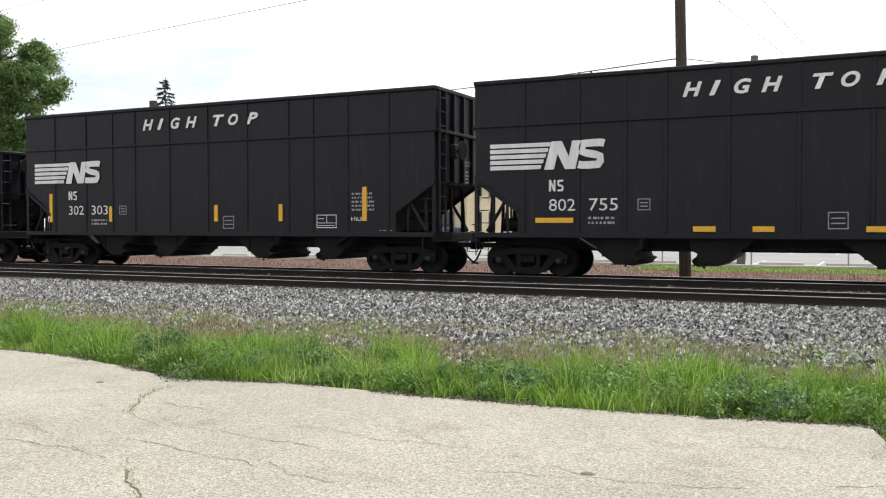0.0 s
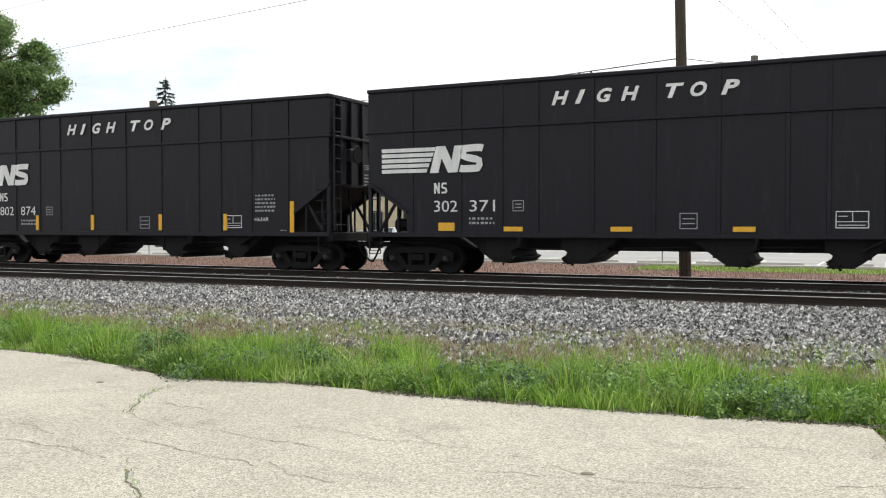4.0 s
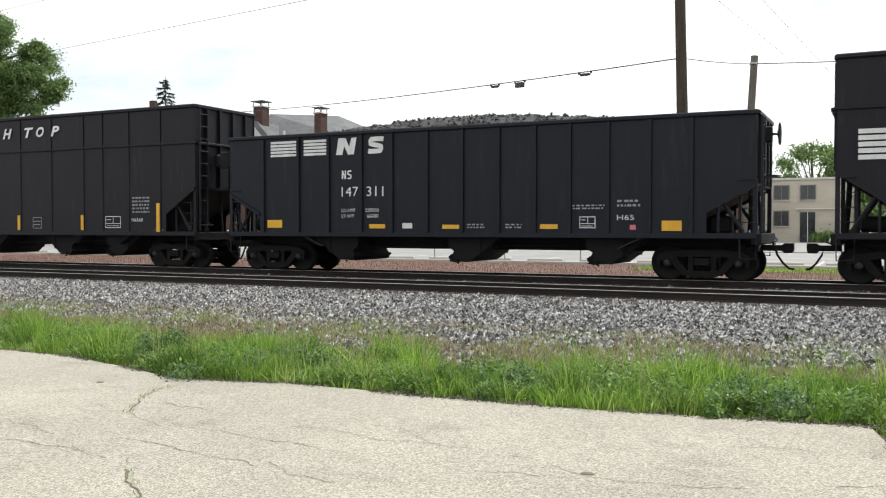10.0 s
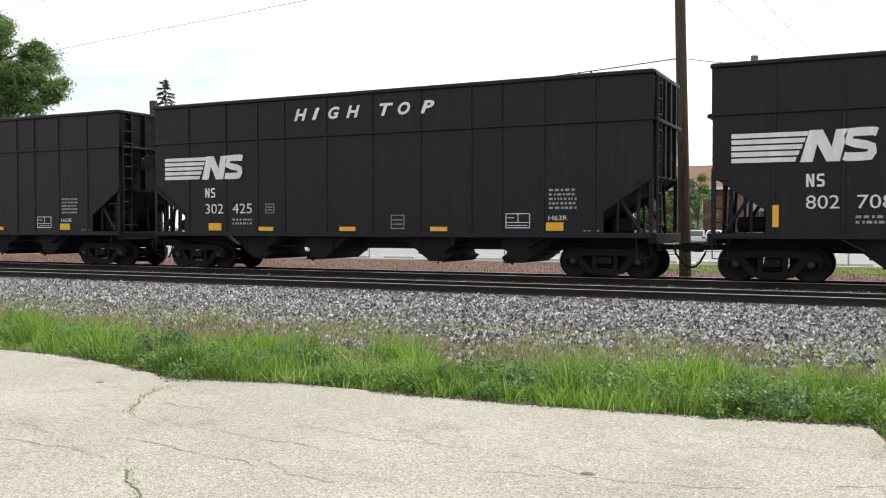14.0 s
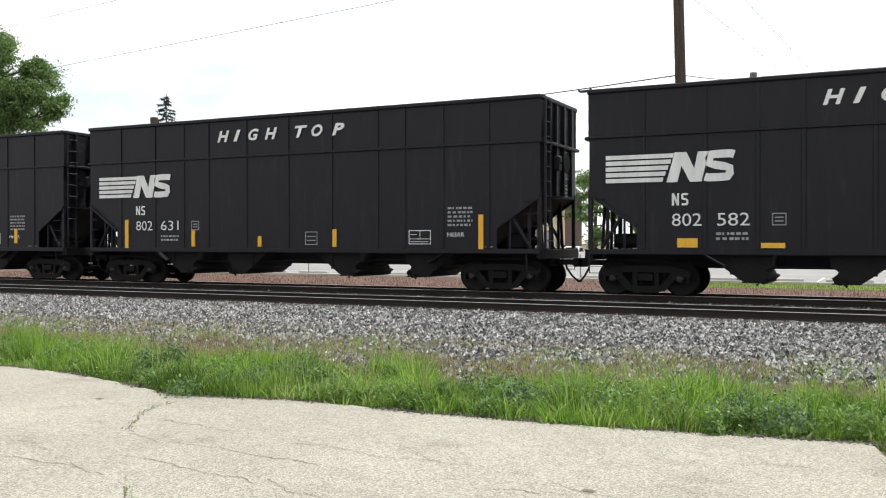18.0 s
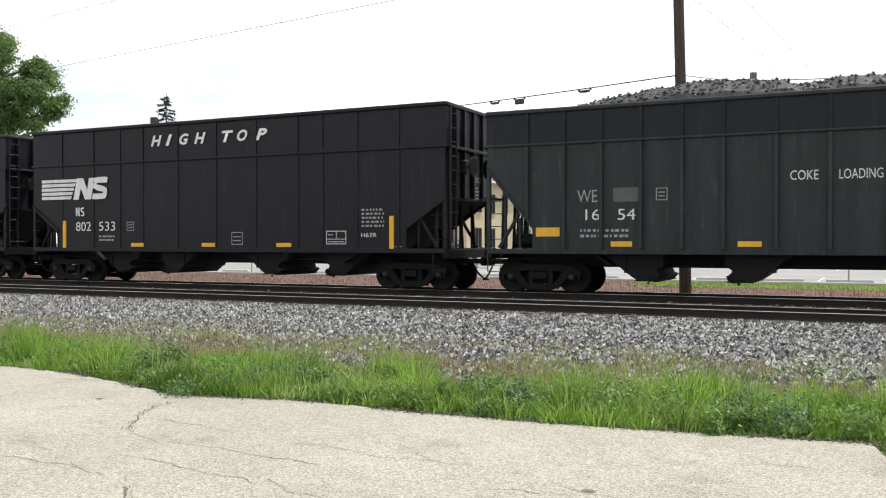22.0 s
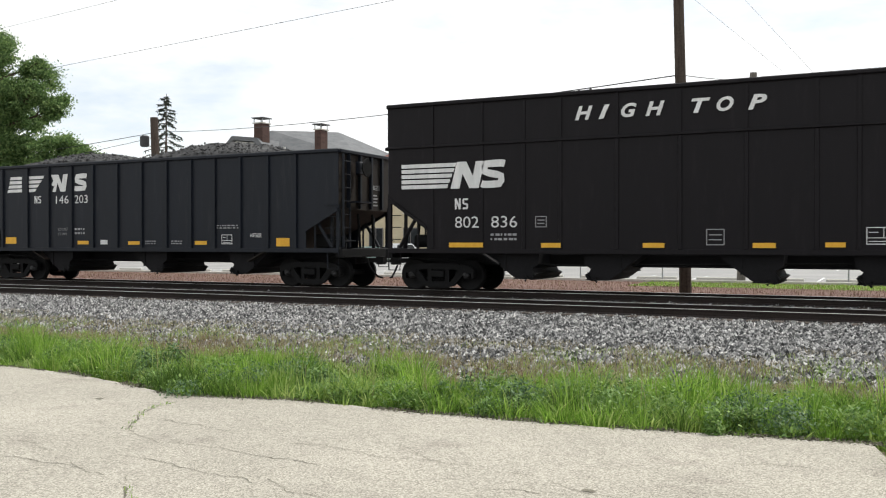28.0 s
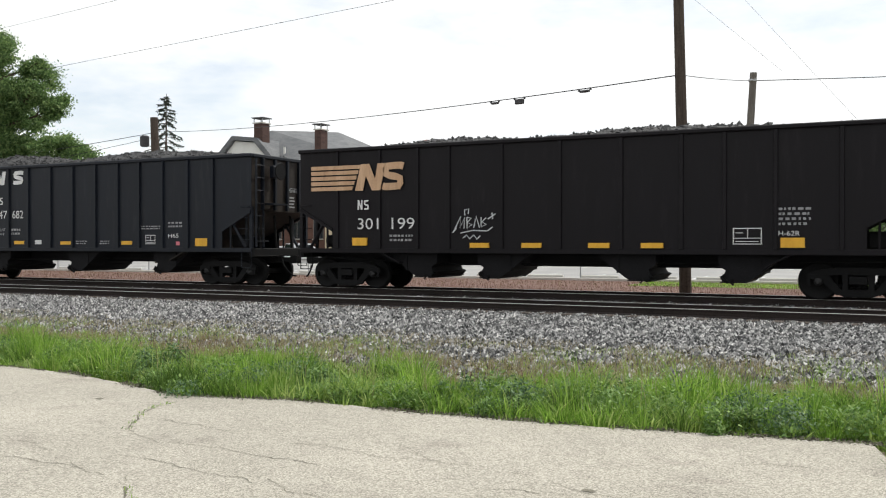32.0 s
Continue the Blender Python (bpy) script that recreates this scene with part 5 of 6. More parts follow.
M_SPRAY_PATCH = surface("grey_green_rolled_paint", (0.2, 0.23, 0.22), (0.32, 0.36, 0.35), 60, 2, 0.65, 0.03)
CARS = []


def couple(car, front):
    CARS.append((car, front))
    return car


couple(low_hopper("146000", True, "HP30R", "black", 3), -47.75)
couple(high_top("302303", "H63R", Y_303, "black", 11), -29.4)
couple(high_top("802755", "H63AR", Y_755, "black", 12), -10.72)
couple(high_top("802874", "H63AR", Y_874, "black", 13), 8.05)
couple(high_top("302371", "H63R", Y_LOW, "black", 14), 26.86)
c5 = couple(low_hopper("146386", True, "HP30R", "blue", 15, ((5.5, 5.0, 0.24), (11.8, 4.6, 0.12))), 46.0)
for shape in (((0.1, 0.62), (0.32, 0.72), (0.36, 0.2), (0.2, 0.16)), ((0.3, 0.95), (0.84, 0.92), (0.8, 0.72), (0.62, 0.3), (0.5, 0.28), (0.36, 0.62)), ((0.86, 0.8), (1.02, 0.76), (0.98, 0.34), (1.12, 0.1), (0.98, -0.02), (0.7, 0.3), (0.84, 0.5)), ((0.36, 0.34), (0.52, 0.24), (0.6, 0.12), (0.42, 0.1)), ((0.08, 0.86), (0.2, 1.04), (0.4, 1.0), (0.3, 0.93))):
    part("spray_fill", flat_shape([(7.48 + 0.86 * p, 1.42 + 0.82 * q) for p, q in shape], SIDE - 0.005), M_SPRAY, c5, "block letter shapes in white spray paint")
part("spray_fill", flat_shape([(7.48 + 0.86 * p, 1.42 + 0.82 * q) for p, q in ((0.5, 0.8), (0.58, 0.82), (0.56, 0.52), (0.5, 0.5))], SIDE - 0.009), M_UNDER, c5, "dark opening in spray-painted letters")
scrawl(c5, 8.75, 1.5, 0.7, 0.6, M_SPRAY_DIM, 2, 4, 0.012)
scrawl(c5, 9.9, 1.62, 0.55, 0.3, M_SPRAY_DIM, 3, 4, 0.012)
text_bars(c5, 8.75, 1.36, 0.5, 0.16, 3, None, 81)
text_bars(c5, 9.95, 1.36, 0.42, 0.16, 3, None, 82)
tag(c5, 13.1, 1.4, 0.85, 0.8, (((0.05, 0.2), (0.2, 0.75), (0.2, 0.2), (0.05, 0.4)), ((0.25, 0.15), (0.32, 0.78), (0.48, 0.7), (0.44, 0.5), (0.3, 0.45), (0.5, 0.15)), ((0.5, 0.72), (0.56, 0.15), (0.68, 0.78), (0.66, 0.2), (0.8, 0.25)), ((0.78, 0.45), (0.95, 0.4), (0.98, 0.2), (0.84, 0.12), (0.76, 0.3)), ((0.12, 0.86), (0.2, 0.98), (0.4, 0.95), (0.3, 0.84), (0.12, 0.86)), ((0.25, 0.02), (0.5, 0.1), (0.78, 0.06)), ((0.72, 0.6), (0.92, 0.66)), ((0.82, 0.74), (0.84, 0.52))), M_SPRAY, 0.034)
couple(high_top("802594", "H63AR", Y_594, "black", 16), 64.25)
couple(low_hopper("147311", False, "H65", "blue", 17, ((8.0, 5.5, 0.22),)), 83.1)
couple(high_top("302409", "H63R", Y_LOW, "black", 18), 101.65)
couple(high_top("302425", "H63R", Y_LOW, "black", 19), 120.72)
couple(high_top("802708", "H63AR", Y_708, "black", 20), 139.62)
couple(high_top("802631", "H63AR", Y_631, "black", 21), 158.35)
couple(high_top("802582", "H63AR", Y_LOW, "black", 22), 177.12)
couple(high_top("802533", "H63R", Y_533, "black", 23), 196.05)
couple(tall_green(), 214.75)
c15 = couple(brown_hopper("301699", "H-62R", M_WHITE, M_WHITE, "brown", 25), 234.75)
DECAL["gap"] = 0.054
tag(c15, 5.85, 1.38, 1.0, 0.28, (((0.0, 0.2), (0.15, 0.8), (0.2, 0.1), (0.3, 0.85)), ((0.36, 0.1), (0.45, 0.9), (0.55, 0.5), (0.42, 0.4), (0.58, 0.1)), ((0.62, 0.2), (0.68, 0.85), (0.78, 0.6), (0.7, 0.15)), ((0.78, 0.8), (0.95, 0.85), (0.8, 0.25), (1.0, 0.3))), M_SPRAY_DIM, 0.022)
tag(c15, 7.2, 1.52, 1.15, 0.62, (((0.0, 0.6), (0.08, 0.4), (0.2, 0.55)), ((0.1, 1.0), (0.18, 0.7), (0.28, 0.4), (0.3, 0.1)), ((0.25, 0.6), (0.38, 0.75), (0.42, 0.3), (0.55, 0.7), (0.6, 0.25)), ((0.5, 0.85), (0.62, 0.5), (0.72, 0.3), (0.7, 0.05)), ((0.62, 0.6), (0.85, 0.55), (1.0, 0.15), (0.75, 0.3))), M_SPRAY_BLUE, 0.045)
tag(c15, 8.75, 1.38, 1.6, 1.15, (((0.02, 0.1), (0.03, 0.65), (0.12, 0.95), (0.2, 0.9), (0.06, 0.62)), ((0.02, 0.1), (0.3, 0.2), (0.24, 0.5), (0.25, 0.85), (0.4, 0.72), (0.26, 0.45)), ((0.42, 0.8), (0.55, 0.95), (0.72, 0.75), (0.74, 0.4), (0.6, 0.14), (0.42, 0.2), (0.5, 0.55), (0.42, 0.8)), ((0.48, 0.66), (0.54, 0.74), (0.6, 0.66), (0.54, 0.58), (0.48, 0.66)), ((0.7, 0.9), (0.84, 1.0), (0.8, 0.75), (1.0, 1.0)), ((0.72, 0.25), (0.98, 0.1))), M_SPRAY_DIM, 0.026)
tag(c15, 10.45, 1.42, 0.95, 1.1, (((0.0, 0.85), (0.2, 1.0), (0.28, 0.95), (0.24, 0.55)), ((0.1, 0.5), (0.4, 0.52)), ((0.1, 0.38), (0.4, 0.4), (0.24, 0.38), (0.24, 0.12)), ((0.05, 0.1), (0.3, 0.1)), ((0.5, 0.9), (0.85, 0.85), (0.6, 0.55), (0.95, 0.5), (0.9, 0.25), (0.4, 0.05))), M_SPRAY_DIM, 0.026)
for k in range(5):
    part("spray_fill", flat_shape([(11.12 + 0.17 * k, 2.06 + 0.02 * (k % 2)), (11.34 + 0.17 * k, 2.08), (11.33 + 0.17 * k, 2.32 - 0.03 * k), (11.1 + 0.17 * k, 2.36 - 0.03 * k)], SIDE - 0.056 - 0.001 * k), M_SPRAY_PATCH, c15, "grey-green patch of rolled paint")
part("spray_fill", flat_shape([(13.28, 2.06), (13.36, 2.1), (13.8, 2.07), (14.2, 2.1), (14.22, 2.36), (13.9, 2.38), (13.42, 2.37), (13.3, 2.44)], SIDE - 0.056), M_SPRAY_PATCH, c15, "grey-green patch of rolled paint")
tag(c15, 12.4, 2.0, 0.45, 0.42, (((0.1, 0.85), (0.95, 0.98)), ((0.55, 0.92), (0.58, 0.2), (0.3, 0.02), (0.1, 0.25))), M_SPRAY_DIM, 0.05)
tag(c15, 12.1, 1.55, 0.95, 0.4, (((0.0, 0.95), (0.3, 1.0)), ((0.14, 0.95), (0.16, 0.2)), ((0.3, 0.2), (0.32, 0.7), (0.42, 0.65)), ((0.48, 0.2), (0.5, 0.8)), ((0.6, 0.1), (0.6, 0.8), (0.74, 0.85)), ((0.6, 0.5), (0.7, 0.5)), ((0.8, 0.1), (0.8, 0.8), (0.94, 0.85)), ((0.8, 0.5), (0.9, 0.5))), M_SPRAY_DIM, 0.034)
tag(c15, 13.2, 1.5, 1.3, 0.45, (((0.0, 0.3), (0.0, 0.95), (0.12, 0.3), (0.14, 0.9)), ((0.25, 0.85), (0.3, 0.5), (0.42, 0.45)), ((0.52, 0.9), (0.54, 0.4)), ((0.7, 1.0), (0.72, 0.5)), ((0.9, 0.9), (1.0, 0.75), (0.9, 0.6), (1.0, 0.45), (0.9, 0.4))), M_SPRAY_DIM, 0.034)
tag(c15, 14.45, 1.24, 0.95, 0.42, (((0.0, 0.35), (0.2, 0.8), (0.15, 0.3), (0.4, 0.75)), ((0.1, 0.1), (0.5, 0.45), (0.35, 0.05)), ((0.45, 0.8), (0.5, 0.2), (0.7, 0.8), (0.6, 0.1)), ((0.7, 0.3), (0.85, 1.0), (0.8, 0.4), (1.0, 0.6)), ((0.3, 0.0), (0.9, 0.12))), M_SPRAY, 0.045)
tag(c15, 16.28, 3.1, 0.62, 0.5, (((0.0, 0.6), (0.15, 0.9), (0.2, 0.1)), ((0.15, 0.85), (0.34, 0.7), (0.2, 0.45), (0.42, 0.1)), ((0.42, 0.85), (0.5, 0.3), (0.62, 0.9), (0.56, 0.2)), ((0.68, 0.95), (0.64, 0.35), (0.84, 0.4), (0.7, 0.62), (0.84, 0.9)), ((0.92, 0.9), (0.86, 0.6), (1.0, 0.25))), M_SPRAY, 0.034)
DECAL["gap"] = 0.004
couple(low_hopper("146203", True, "HP30R", "blue", 26, ((4.5, 3.2, 0.26), (11.0, 3.6, 0.36))), 253.9)
couple(high_top("802836", "H63AR", Y_836, "brown", 27), 272.4)
couple(low_hopper("147682", False, "H65", "blue", 28, ((4.2, 4.0, 0.32), (11.0, 5.0, 0.2))), 291.25)
c19 = couple(brown_hopper("301199", "H-62R", M_TAN, M_WHITE, "brown", 29, ((5.0, 3.0, 0.06), (11.0, 4.5, 0.06))), 309.9)
DECAL["gap"] = 0.054
tag(c19, 5.45, 1.5, 1.3, 0.95, (((0.05, 0.35), (0.2, 0.75), (0.18, 0.4), (0.3, 0.72), (0.28, 0.38)), ((0.35, 0.72), (0.36, 0.38), (0.48, 0.5), (0.36, 0.56), (0.46, 0.7), (0.35, 0.72)), ((0.52, 0.4), (0.58, 0.75), (0.66, 0.4)), ((0.7, 0.72), (0.7, 0.42), (0.82, 0.5), (0.72, 0.58), (0.82, 0.7)), ((0.3, 0.78), (0.3, 0.95), (0.4, 0.98), (0.38, 0.82)), ((0.86, 0.66), (1.05, 0.82)), ((0.98, 0.66), (0.96, 0.85)), ((0.85, 0.3), (0.98, 0.42)), ((0.2, 0.24), (0.5, 0.32), (0.84, 0.3)), ((0.25, 0.08), (0.35, 0.18), (0.42, 0.06), (0.52, 0.18), (0.6, 0.05), (0.68, 0.16)), ((0.0, 0.25), (0.1, 0.4))), M_SPRAY, 0.034)
DECAL["gap"] = 0.004
couple(high_top("802600", "H63AR", Y_LOW, "black", 30), 328.85)


# ---- beyond the tracks ----
M_POLE = surface("weathered_brown_pole_wood", (0.035, 0.027, 0.022), (0.1, 0.08, 0.066), 22, 2.0, 0.9, 0.5, 0, (8, 8, 0.6), 0.15)
M_GALV = surface("dull_galvanised_steel", (0.3, 0.31, 0.32), (0.45, 0.46, 0.47), 30, 2.0, 0.5, 0.1, 0.6)
M_WIRE = surface("black_wire", (0.02, 0.02, 0.022), (0.05, 0.05, 0.055), 30, 2.0, 0.6, 0.0)
M_BEIGE = surface("beige_brick_wall", (0.42, 0.38, 0.31), (0.55, 0.5, 0.42), 12, 0.35, 0.9, 0.2, 0, (1, 1, 4), 0.2)
M_YELLOWWALL = surface("pale_yellow_brick_wall", (0.46, 0.39, 0.26), (0.6, 0.52, 0.37), 12, 0.4, 0.9, 0.2, 0, (1, 1, 4), 0.2)
M_BROWNWALL = surface("red_brown_brick_wall", (0.1, 0.055, 0.042), (0.17, 0.095, 0.073), 14, 0.6, 0.9, 0.3, 0, (1, 1, 4), 0.2)
M_BRICK = surface("dark_red_chimney_brick", (0.055, 0.036, 0.031), (0.11, 0.068, 0.058), 9, 1.2, 0.9, 0.4, 0, (1, 1, 3), 0.2)
M_REDROOF = surface("red_tile_roof", (0.15, 0.07, 0.058), (0.24, 0.115, 0.095), 8, 0.8, 0.85, 0.4, 0, (1, 1, 2), 0.2)
M_TANROOF = surface("light_red_brown_shingles", (0.2040, 0.1156, 0.0816), (0.2856, 0.1700, 0.1292), 8, 0.8, 0.9, 0.3, 0, (1, 1, 2), 0.2)
M_SLATE = surface("grey_slate_shingles", (0.1, 0.105, 0.11), (0.2, 0.205, 0.21), 7, 0.8, 0.85, 0.4, 0, (1, 1, 2.5), 0.25)
M_FRAME = surface("grey_brown_window_frame", (0.12, 0.11, 0.1), (0.2, 0.185, 0.17), 20, 1.0, 0.6, 0.05)
M_TRIM = surface("off_white_trim_paint", (0.6, 0.59, 0.55), (0.75, 0.74, 0.71), 20, 1.0, 0.6, 0.05)
M_GLASS = surface("dark_window_glass", (0.012, 0.014, 0.016), (0.035, 0.038, 0.042), 3, 0.4, 0.12, 0.0, 0, (1, 1, 1), 0.6)
M_BARK = surface("grey_brown_bark", (0.05, 0.04, 0.03), (0.14, 0.11, 0.085), 14, 2.0, 0.95, 0.7, 0, (4, 4, 0.8), 0.1)
M_LEAF = island_mat("green_tree_leaves", [(0.0, (0.0575, 0.1094, 0.0401)), (0.5, (0.1361, 0.2304, 0.0743)), (1.0, (0.2949, 0.4082, 0.1485))], 0.55, 0.4, 0.3)
M_NEEDLE = island_mat("dull_dark_spruce_needles", [(0.0, (0.02, 0.03, 0.022)), (1.0, (0.055, 0.07, 0.05))], 0.8, 0.1, 0.2)

# Weathered grey, with the light falling on the short pole put into it.
M_GREYPOLE = surface("lit_weathered_grey_pole_wood", (0.09, 0.08, 0.07), (0.2, 0.185, 0.165), 22, 2.0, 0.9, 0.5, 0, (8, 8, 0.6), 0.15)


def pole(name, label, foot, top, r0, r1, wood=None):
    p = thing(name, label, "utility pole", "utility poles")
    part("shaft", tube([foot, [(a + b) / 2 for a, b in zip(foot, top)], top], r0, 12, taper=r1), wood or M_POLE, p)
    return p


p1 = pole("utility_pole", "tall weathered brown wooden utility pole by the track", (-5.9, 30.2, -0.4), (-6.27, 30.2, 14.2), 0.2, 0.155)
part("crossarm", box(-6.35, -6.15, 29.1, 31.3, 13.1, 13.22, 0.01), M_POLE, p1)
for k in (-0.95, 0.0, 0.95):
    part("insulator", lathe([(0, 0.02), (0.02, 0.05), (0.08, 0.05), (0.12, 0.03)], 10, "z", (-6.25, 30.2 + k, 13.22)), M_GALV, p1)
p2 = pole("utility_pole", "leaning short wooden utility pole on the lawn", (-5.78, 41.9, -0.4), (-5.26, 41.9, 8.95), 0.19, 0.15, M_GREYPOLE)
part("wire_clamp", box(-5.45, -5.15, 41.7, 42.1, 8.55, 8.65, 0.01), M_GALV, p2)
p3 = pole("utility_pole", "wooden utility pole before a dark spruce", (-56.9, 60, -0.4), (-57.5, 60, 12.4), 0.4, 0.34)
part("transformer", lathe([(9.9, 0.25), (10.0, 0.4), (10.8, 0.4), (10.9, 0.25)], 14, "z", (-58.6, 60, 0)), M_WIRE, p3, "dark transformer can")


def wire(points, sag, r=0.014):
    out = []
    for a, b in zip(points, points[1:]):
        for k in range(16):
            t = k / 16
            out.append([a[i] + (b[i] - a[i]) * t - (sag * 4 * t * (1 - t) if i == 2 else 0) for i in range(3)])
    out.append(points[-1])
    thing("overhead_wire", "thin black overhead wire between utility poles", "wire", "overhead wires", bm=tube(out, r, 5), material=M_WIRE)
    return out


main = wire([(-57.4, 60, 11.15), (-6.1, 30.2, 6.97)], 0.45, 0.02)
wire([(-6.1, 30.2, 6.97), (-5.25, 41.9, 8.6)], 0.05, 0.014)
wire([(-5.25, 41.9, 8.6), (30, 52, 9.6)], 0.3, 0.02)
wire([(-57.4, 60, 11.1), (-140, 84, 13.0)], 0.8, 0.03)
wire([(-57.4, 60, 10.7), (-140, 86, 12.0)], 1.2, 0.025)
wire([(-160, 66, 15.2), (0, 66, 23.8)], 0.2, 0.02)
wire([(-130, 66, 21.6), (0, 66, 29.9)], 0.2, 0.018)
for a, b in (((-12.0, 60, 18.0), (-6.0, 62, 12.5)), ((-9.0, 60, 18.0), (-1.5, 62, 9.0))):
    wire([a, b], 0.0, 0.008)
for t, w, d in ((0.83, 0.26, 0.08), (0.858, 0.3, 0.2), (0.923, 0.3, 0.08)):
    i = t * 16
    a, b = main[int(i)], main[int(i) + 1]
    c = Vector([a[k] + (b[k] - a[k]) * (i - int(i)) for k in range(3)])
    dirv = (Vector(b) - Vector(a)).normalized()
    ang = math.atan2(dirv.y, dirv.x)
    sp = thing("splice_case", "dark cable splice case hung on an overhead wire", "splice case", "splice cases on the wire", at=Matrix.Translation(c) @ Matrix.Rotation(ang, 4, "Z") @ Matrix.Rotation(-math.asin(dirv.z), 4, "Y"))
    part("case", box(-w * 0.8, w * 0.8, -0.08, 0.08, -0.06 - d, -0.05, 0.03), M_WIRE, sp)
    for s in (-1, 1):
        part("hanger", box(s * w * 1.05 - 0.03, s * w * 1.05 + 0.03, -0.03, 0.03, -0.08, 0.02), M_WIRE, sp)


def leaf_cloud(clumps, count, size, seed, flat=0.0):
    """Leaves scattered through clumps, thickest near their skins."""
    rnd = np.random.RandomState(seed)
    cl = np.array(clumps, float)
    wt = cl[:, 3] ** 2
    pick = rnd.choice(len(cl), count, p=wt / wt.sum())
    d = rnd.normal(0, 1, (count, 3))
    d /= np.linalg.norm(d, axis=1)[:, None]
    rad = cl[pick, 3] * np.minimum(np.abs(rnd.normal(0, 0.62, count)) + 0.25, 1.7)
    c = cl[pick, :3] + d * rad[:, None] * np.array((1, 1, 0.7))
    u = rnd.normal(0, 1, (count, 3)) + d * 0.4
    u /= np.linalg.norm(u, axis=1)[:, None]
    w = np.cross(u, rnd.normal(0, 1, (count, 3)))
    w /= np.linalg.norm(w, axis=1)[:, None]
    s = size * rnd.uniform(0.6, 1.4, count)[:, None]
    v = np.stack((c - u * s, c + w * s * 0.5, c + u * s, c - w * s * 0.5), 1).reshape(-1, 3)
    q = (np.arange(count)[:, None] * 4 + np.arange(4)).tolist()
    return v.tolist(), q


def broad_tree(x, y, height, spread, seed, count, size, label, low=0.3, name="tree", shape=None, lobes=()):
    rnd = random.Random(seed)
    t = thing(name, label, "tree", "trees beyond the railway", at=Matrix.Translation((x, y, -0.35)))
    bm = tube([(0, 0, 0), (0.1, 0.05, height * low), (0.2, 0.1, height * 0.6), (0.1, 0, height * 0.85)], height * 0.028, 10, taper=height * 0.006)
    part("trunk", bm, M_BARK, t)
    clumps = []
    for lx, ly, lz, lr in lobes:
        for k in range(int(9 + lr * lr * 1.5)):
            v = Vector((rnd.gauss(0, 1), rnd.gauss(0, 1), rnd.gauss(0, 1))).normalized() * rnd.uniform(0.3, 1.0) ** 0.5
            rc = min(lr * 0.34, rnd.uniform(0.6, 1.3))
            c = (lx + v.x * (lr - rc), ly + v.y * (lr - rc), lz + v.z * (lr - rc) * 0.92, rc)
            clumps.append(c)
            if k % 4 == 0:
                part("limb", tube([(0.15, 0.08, max(height * 0.2, lz - lr * 1.3)), (lx * 0.8, ly * 0.8, lz - lr * 0.3), c[:3]], height * 0.007, 6, taper=0.03), M_BARK, t)
    if shape == "round":
        for k in range(120):
            v = Vector((rnd.gauss(0, 1), rnd.gauss(0, 1), rnd.gauss(0, 1))).normalized() * rnd.uniform(0.4, 1.0) ** 0.7
            rc = spread * rnd.uniform(0.07, 0.17)
            pinch = 1 + 0.28 * min(v.z, 0)
            c = (v.x * (spread - rc) * pinch, v.y * (spread - rc) * pinch, height * 0.66 + v.z * (height * 0.36 - rc), rc)
            clumps.append(c)
            if k % 2 == 0:
                part("limb", tube([(0.15, 0.08, height * 0.3), (c[0] * 0.5, c[1] * 0.5, (c[2] + height * 0.35) * 0.5), c[:3]], height * 0.008, 6, taper=0.03), M_BARK, t)
    for k in range(0 if shape == "round" or lobes else 26):
        a, q, hh = rnd.uniform(0, 6.28), rnd.uniform(0.25, 1.0) ** 0.7, rnd.uniform(low, 0.95)
        wide = spread * (1 - 0.75 * abs((hh - 0.5) / 0.55) ** 2.2)
        c = (q * wide * math.cos(a), q * wide * math.sin(a), hh * height, spread * rnd.uniform(0.2, 0.36))
        clumps.append(c)
        if k % 2 == 0:
            part("limb", tube([(0.15, 0.08, height * max(low * 0.8, hh * 0.55)), (c[0] * 0.5, c[1] * 0.5, c[2] * 0.85), c[:3]], height * 0.009, 6, taper=0.03), M_BARK, t)
    v, f = leaf_cloud(clumps, count, size, seed)
    part("crown", raw_mesh("crown", v, f, M_LEAF), None, t)
    return t


broad_tree(-85.0, 63, 24.6, 12.4, 71, 150000, 0.14, "large leafy green tree with an uneven crown", 0.2, "tree", None, ((4.9, 3.4, 17.6, 4.1), (0.9, 0.9, 21.0, 4.2), (3.2, 2.4, 13.2, 3.7), (-3.6, -1.0, 16.5, 5.6), (0.5, -4.5, 15.5, 5.0), (-1.5, 4.5, 16.0, 5.0), (-2.0, 0.0, 10.5, 5.2), (-0.6, 1.6, 18.0, 3.6), (1.0, 2.0, 15.4, 3.6), (1.2, 0.8, 12.0, 3.8), (6.6, 3.9, 15.6, 2.0), (5.2, 3.0, 20.3, 1.9)))
broad_tree(-77.3, 66, 13.0, 5.0, 72, 90000, 0.13, "rounded green tree behind the railway", 0.2, "tree", None, ((0.2, 0.2, 11.2, 3.2), (2.6, 1.4, 10.1, 3.0), (-2.6, -1.2, 10.4, 3.4), (0.0, 0.0, 6.0, 4.0), (3.4, 1.8, 6.4, 3.0), (-4.5, -2.0, 7.5, 3.2)))
broad_tree(-86.0, 70, 12.0, 8.0, 73, 60000, 0.17, "rounded green tree behind the railway", 0.2, "tree", "round")
broad_tree(-29.2, 98, 9.6, 2.9, 74, 9000, 0.14, "young leafy green tree by the parking lot", 0.18)
broad_tree(-23.6, 101, 10.2, 2.9, 75, 9000, 0.14, "young leafy green tree by the parking lot", 0.18)
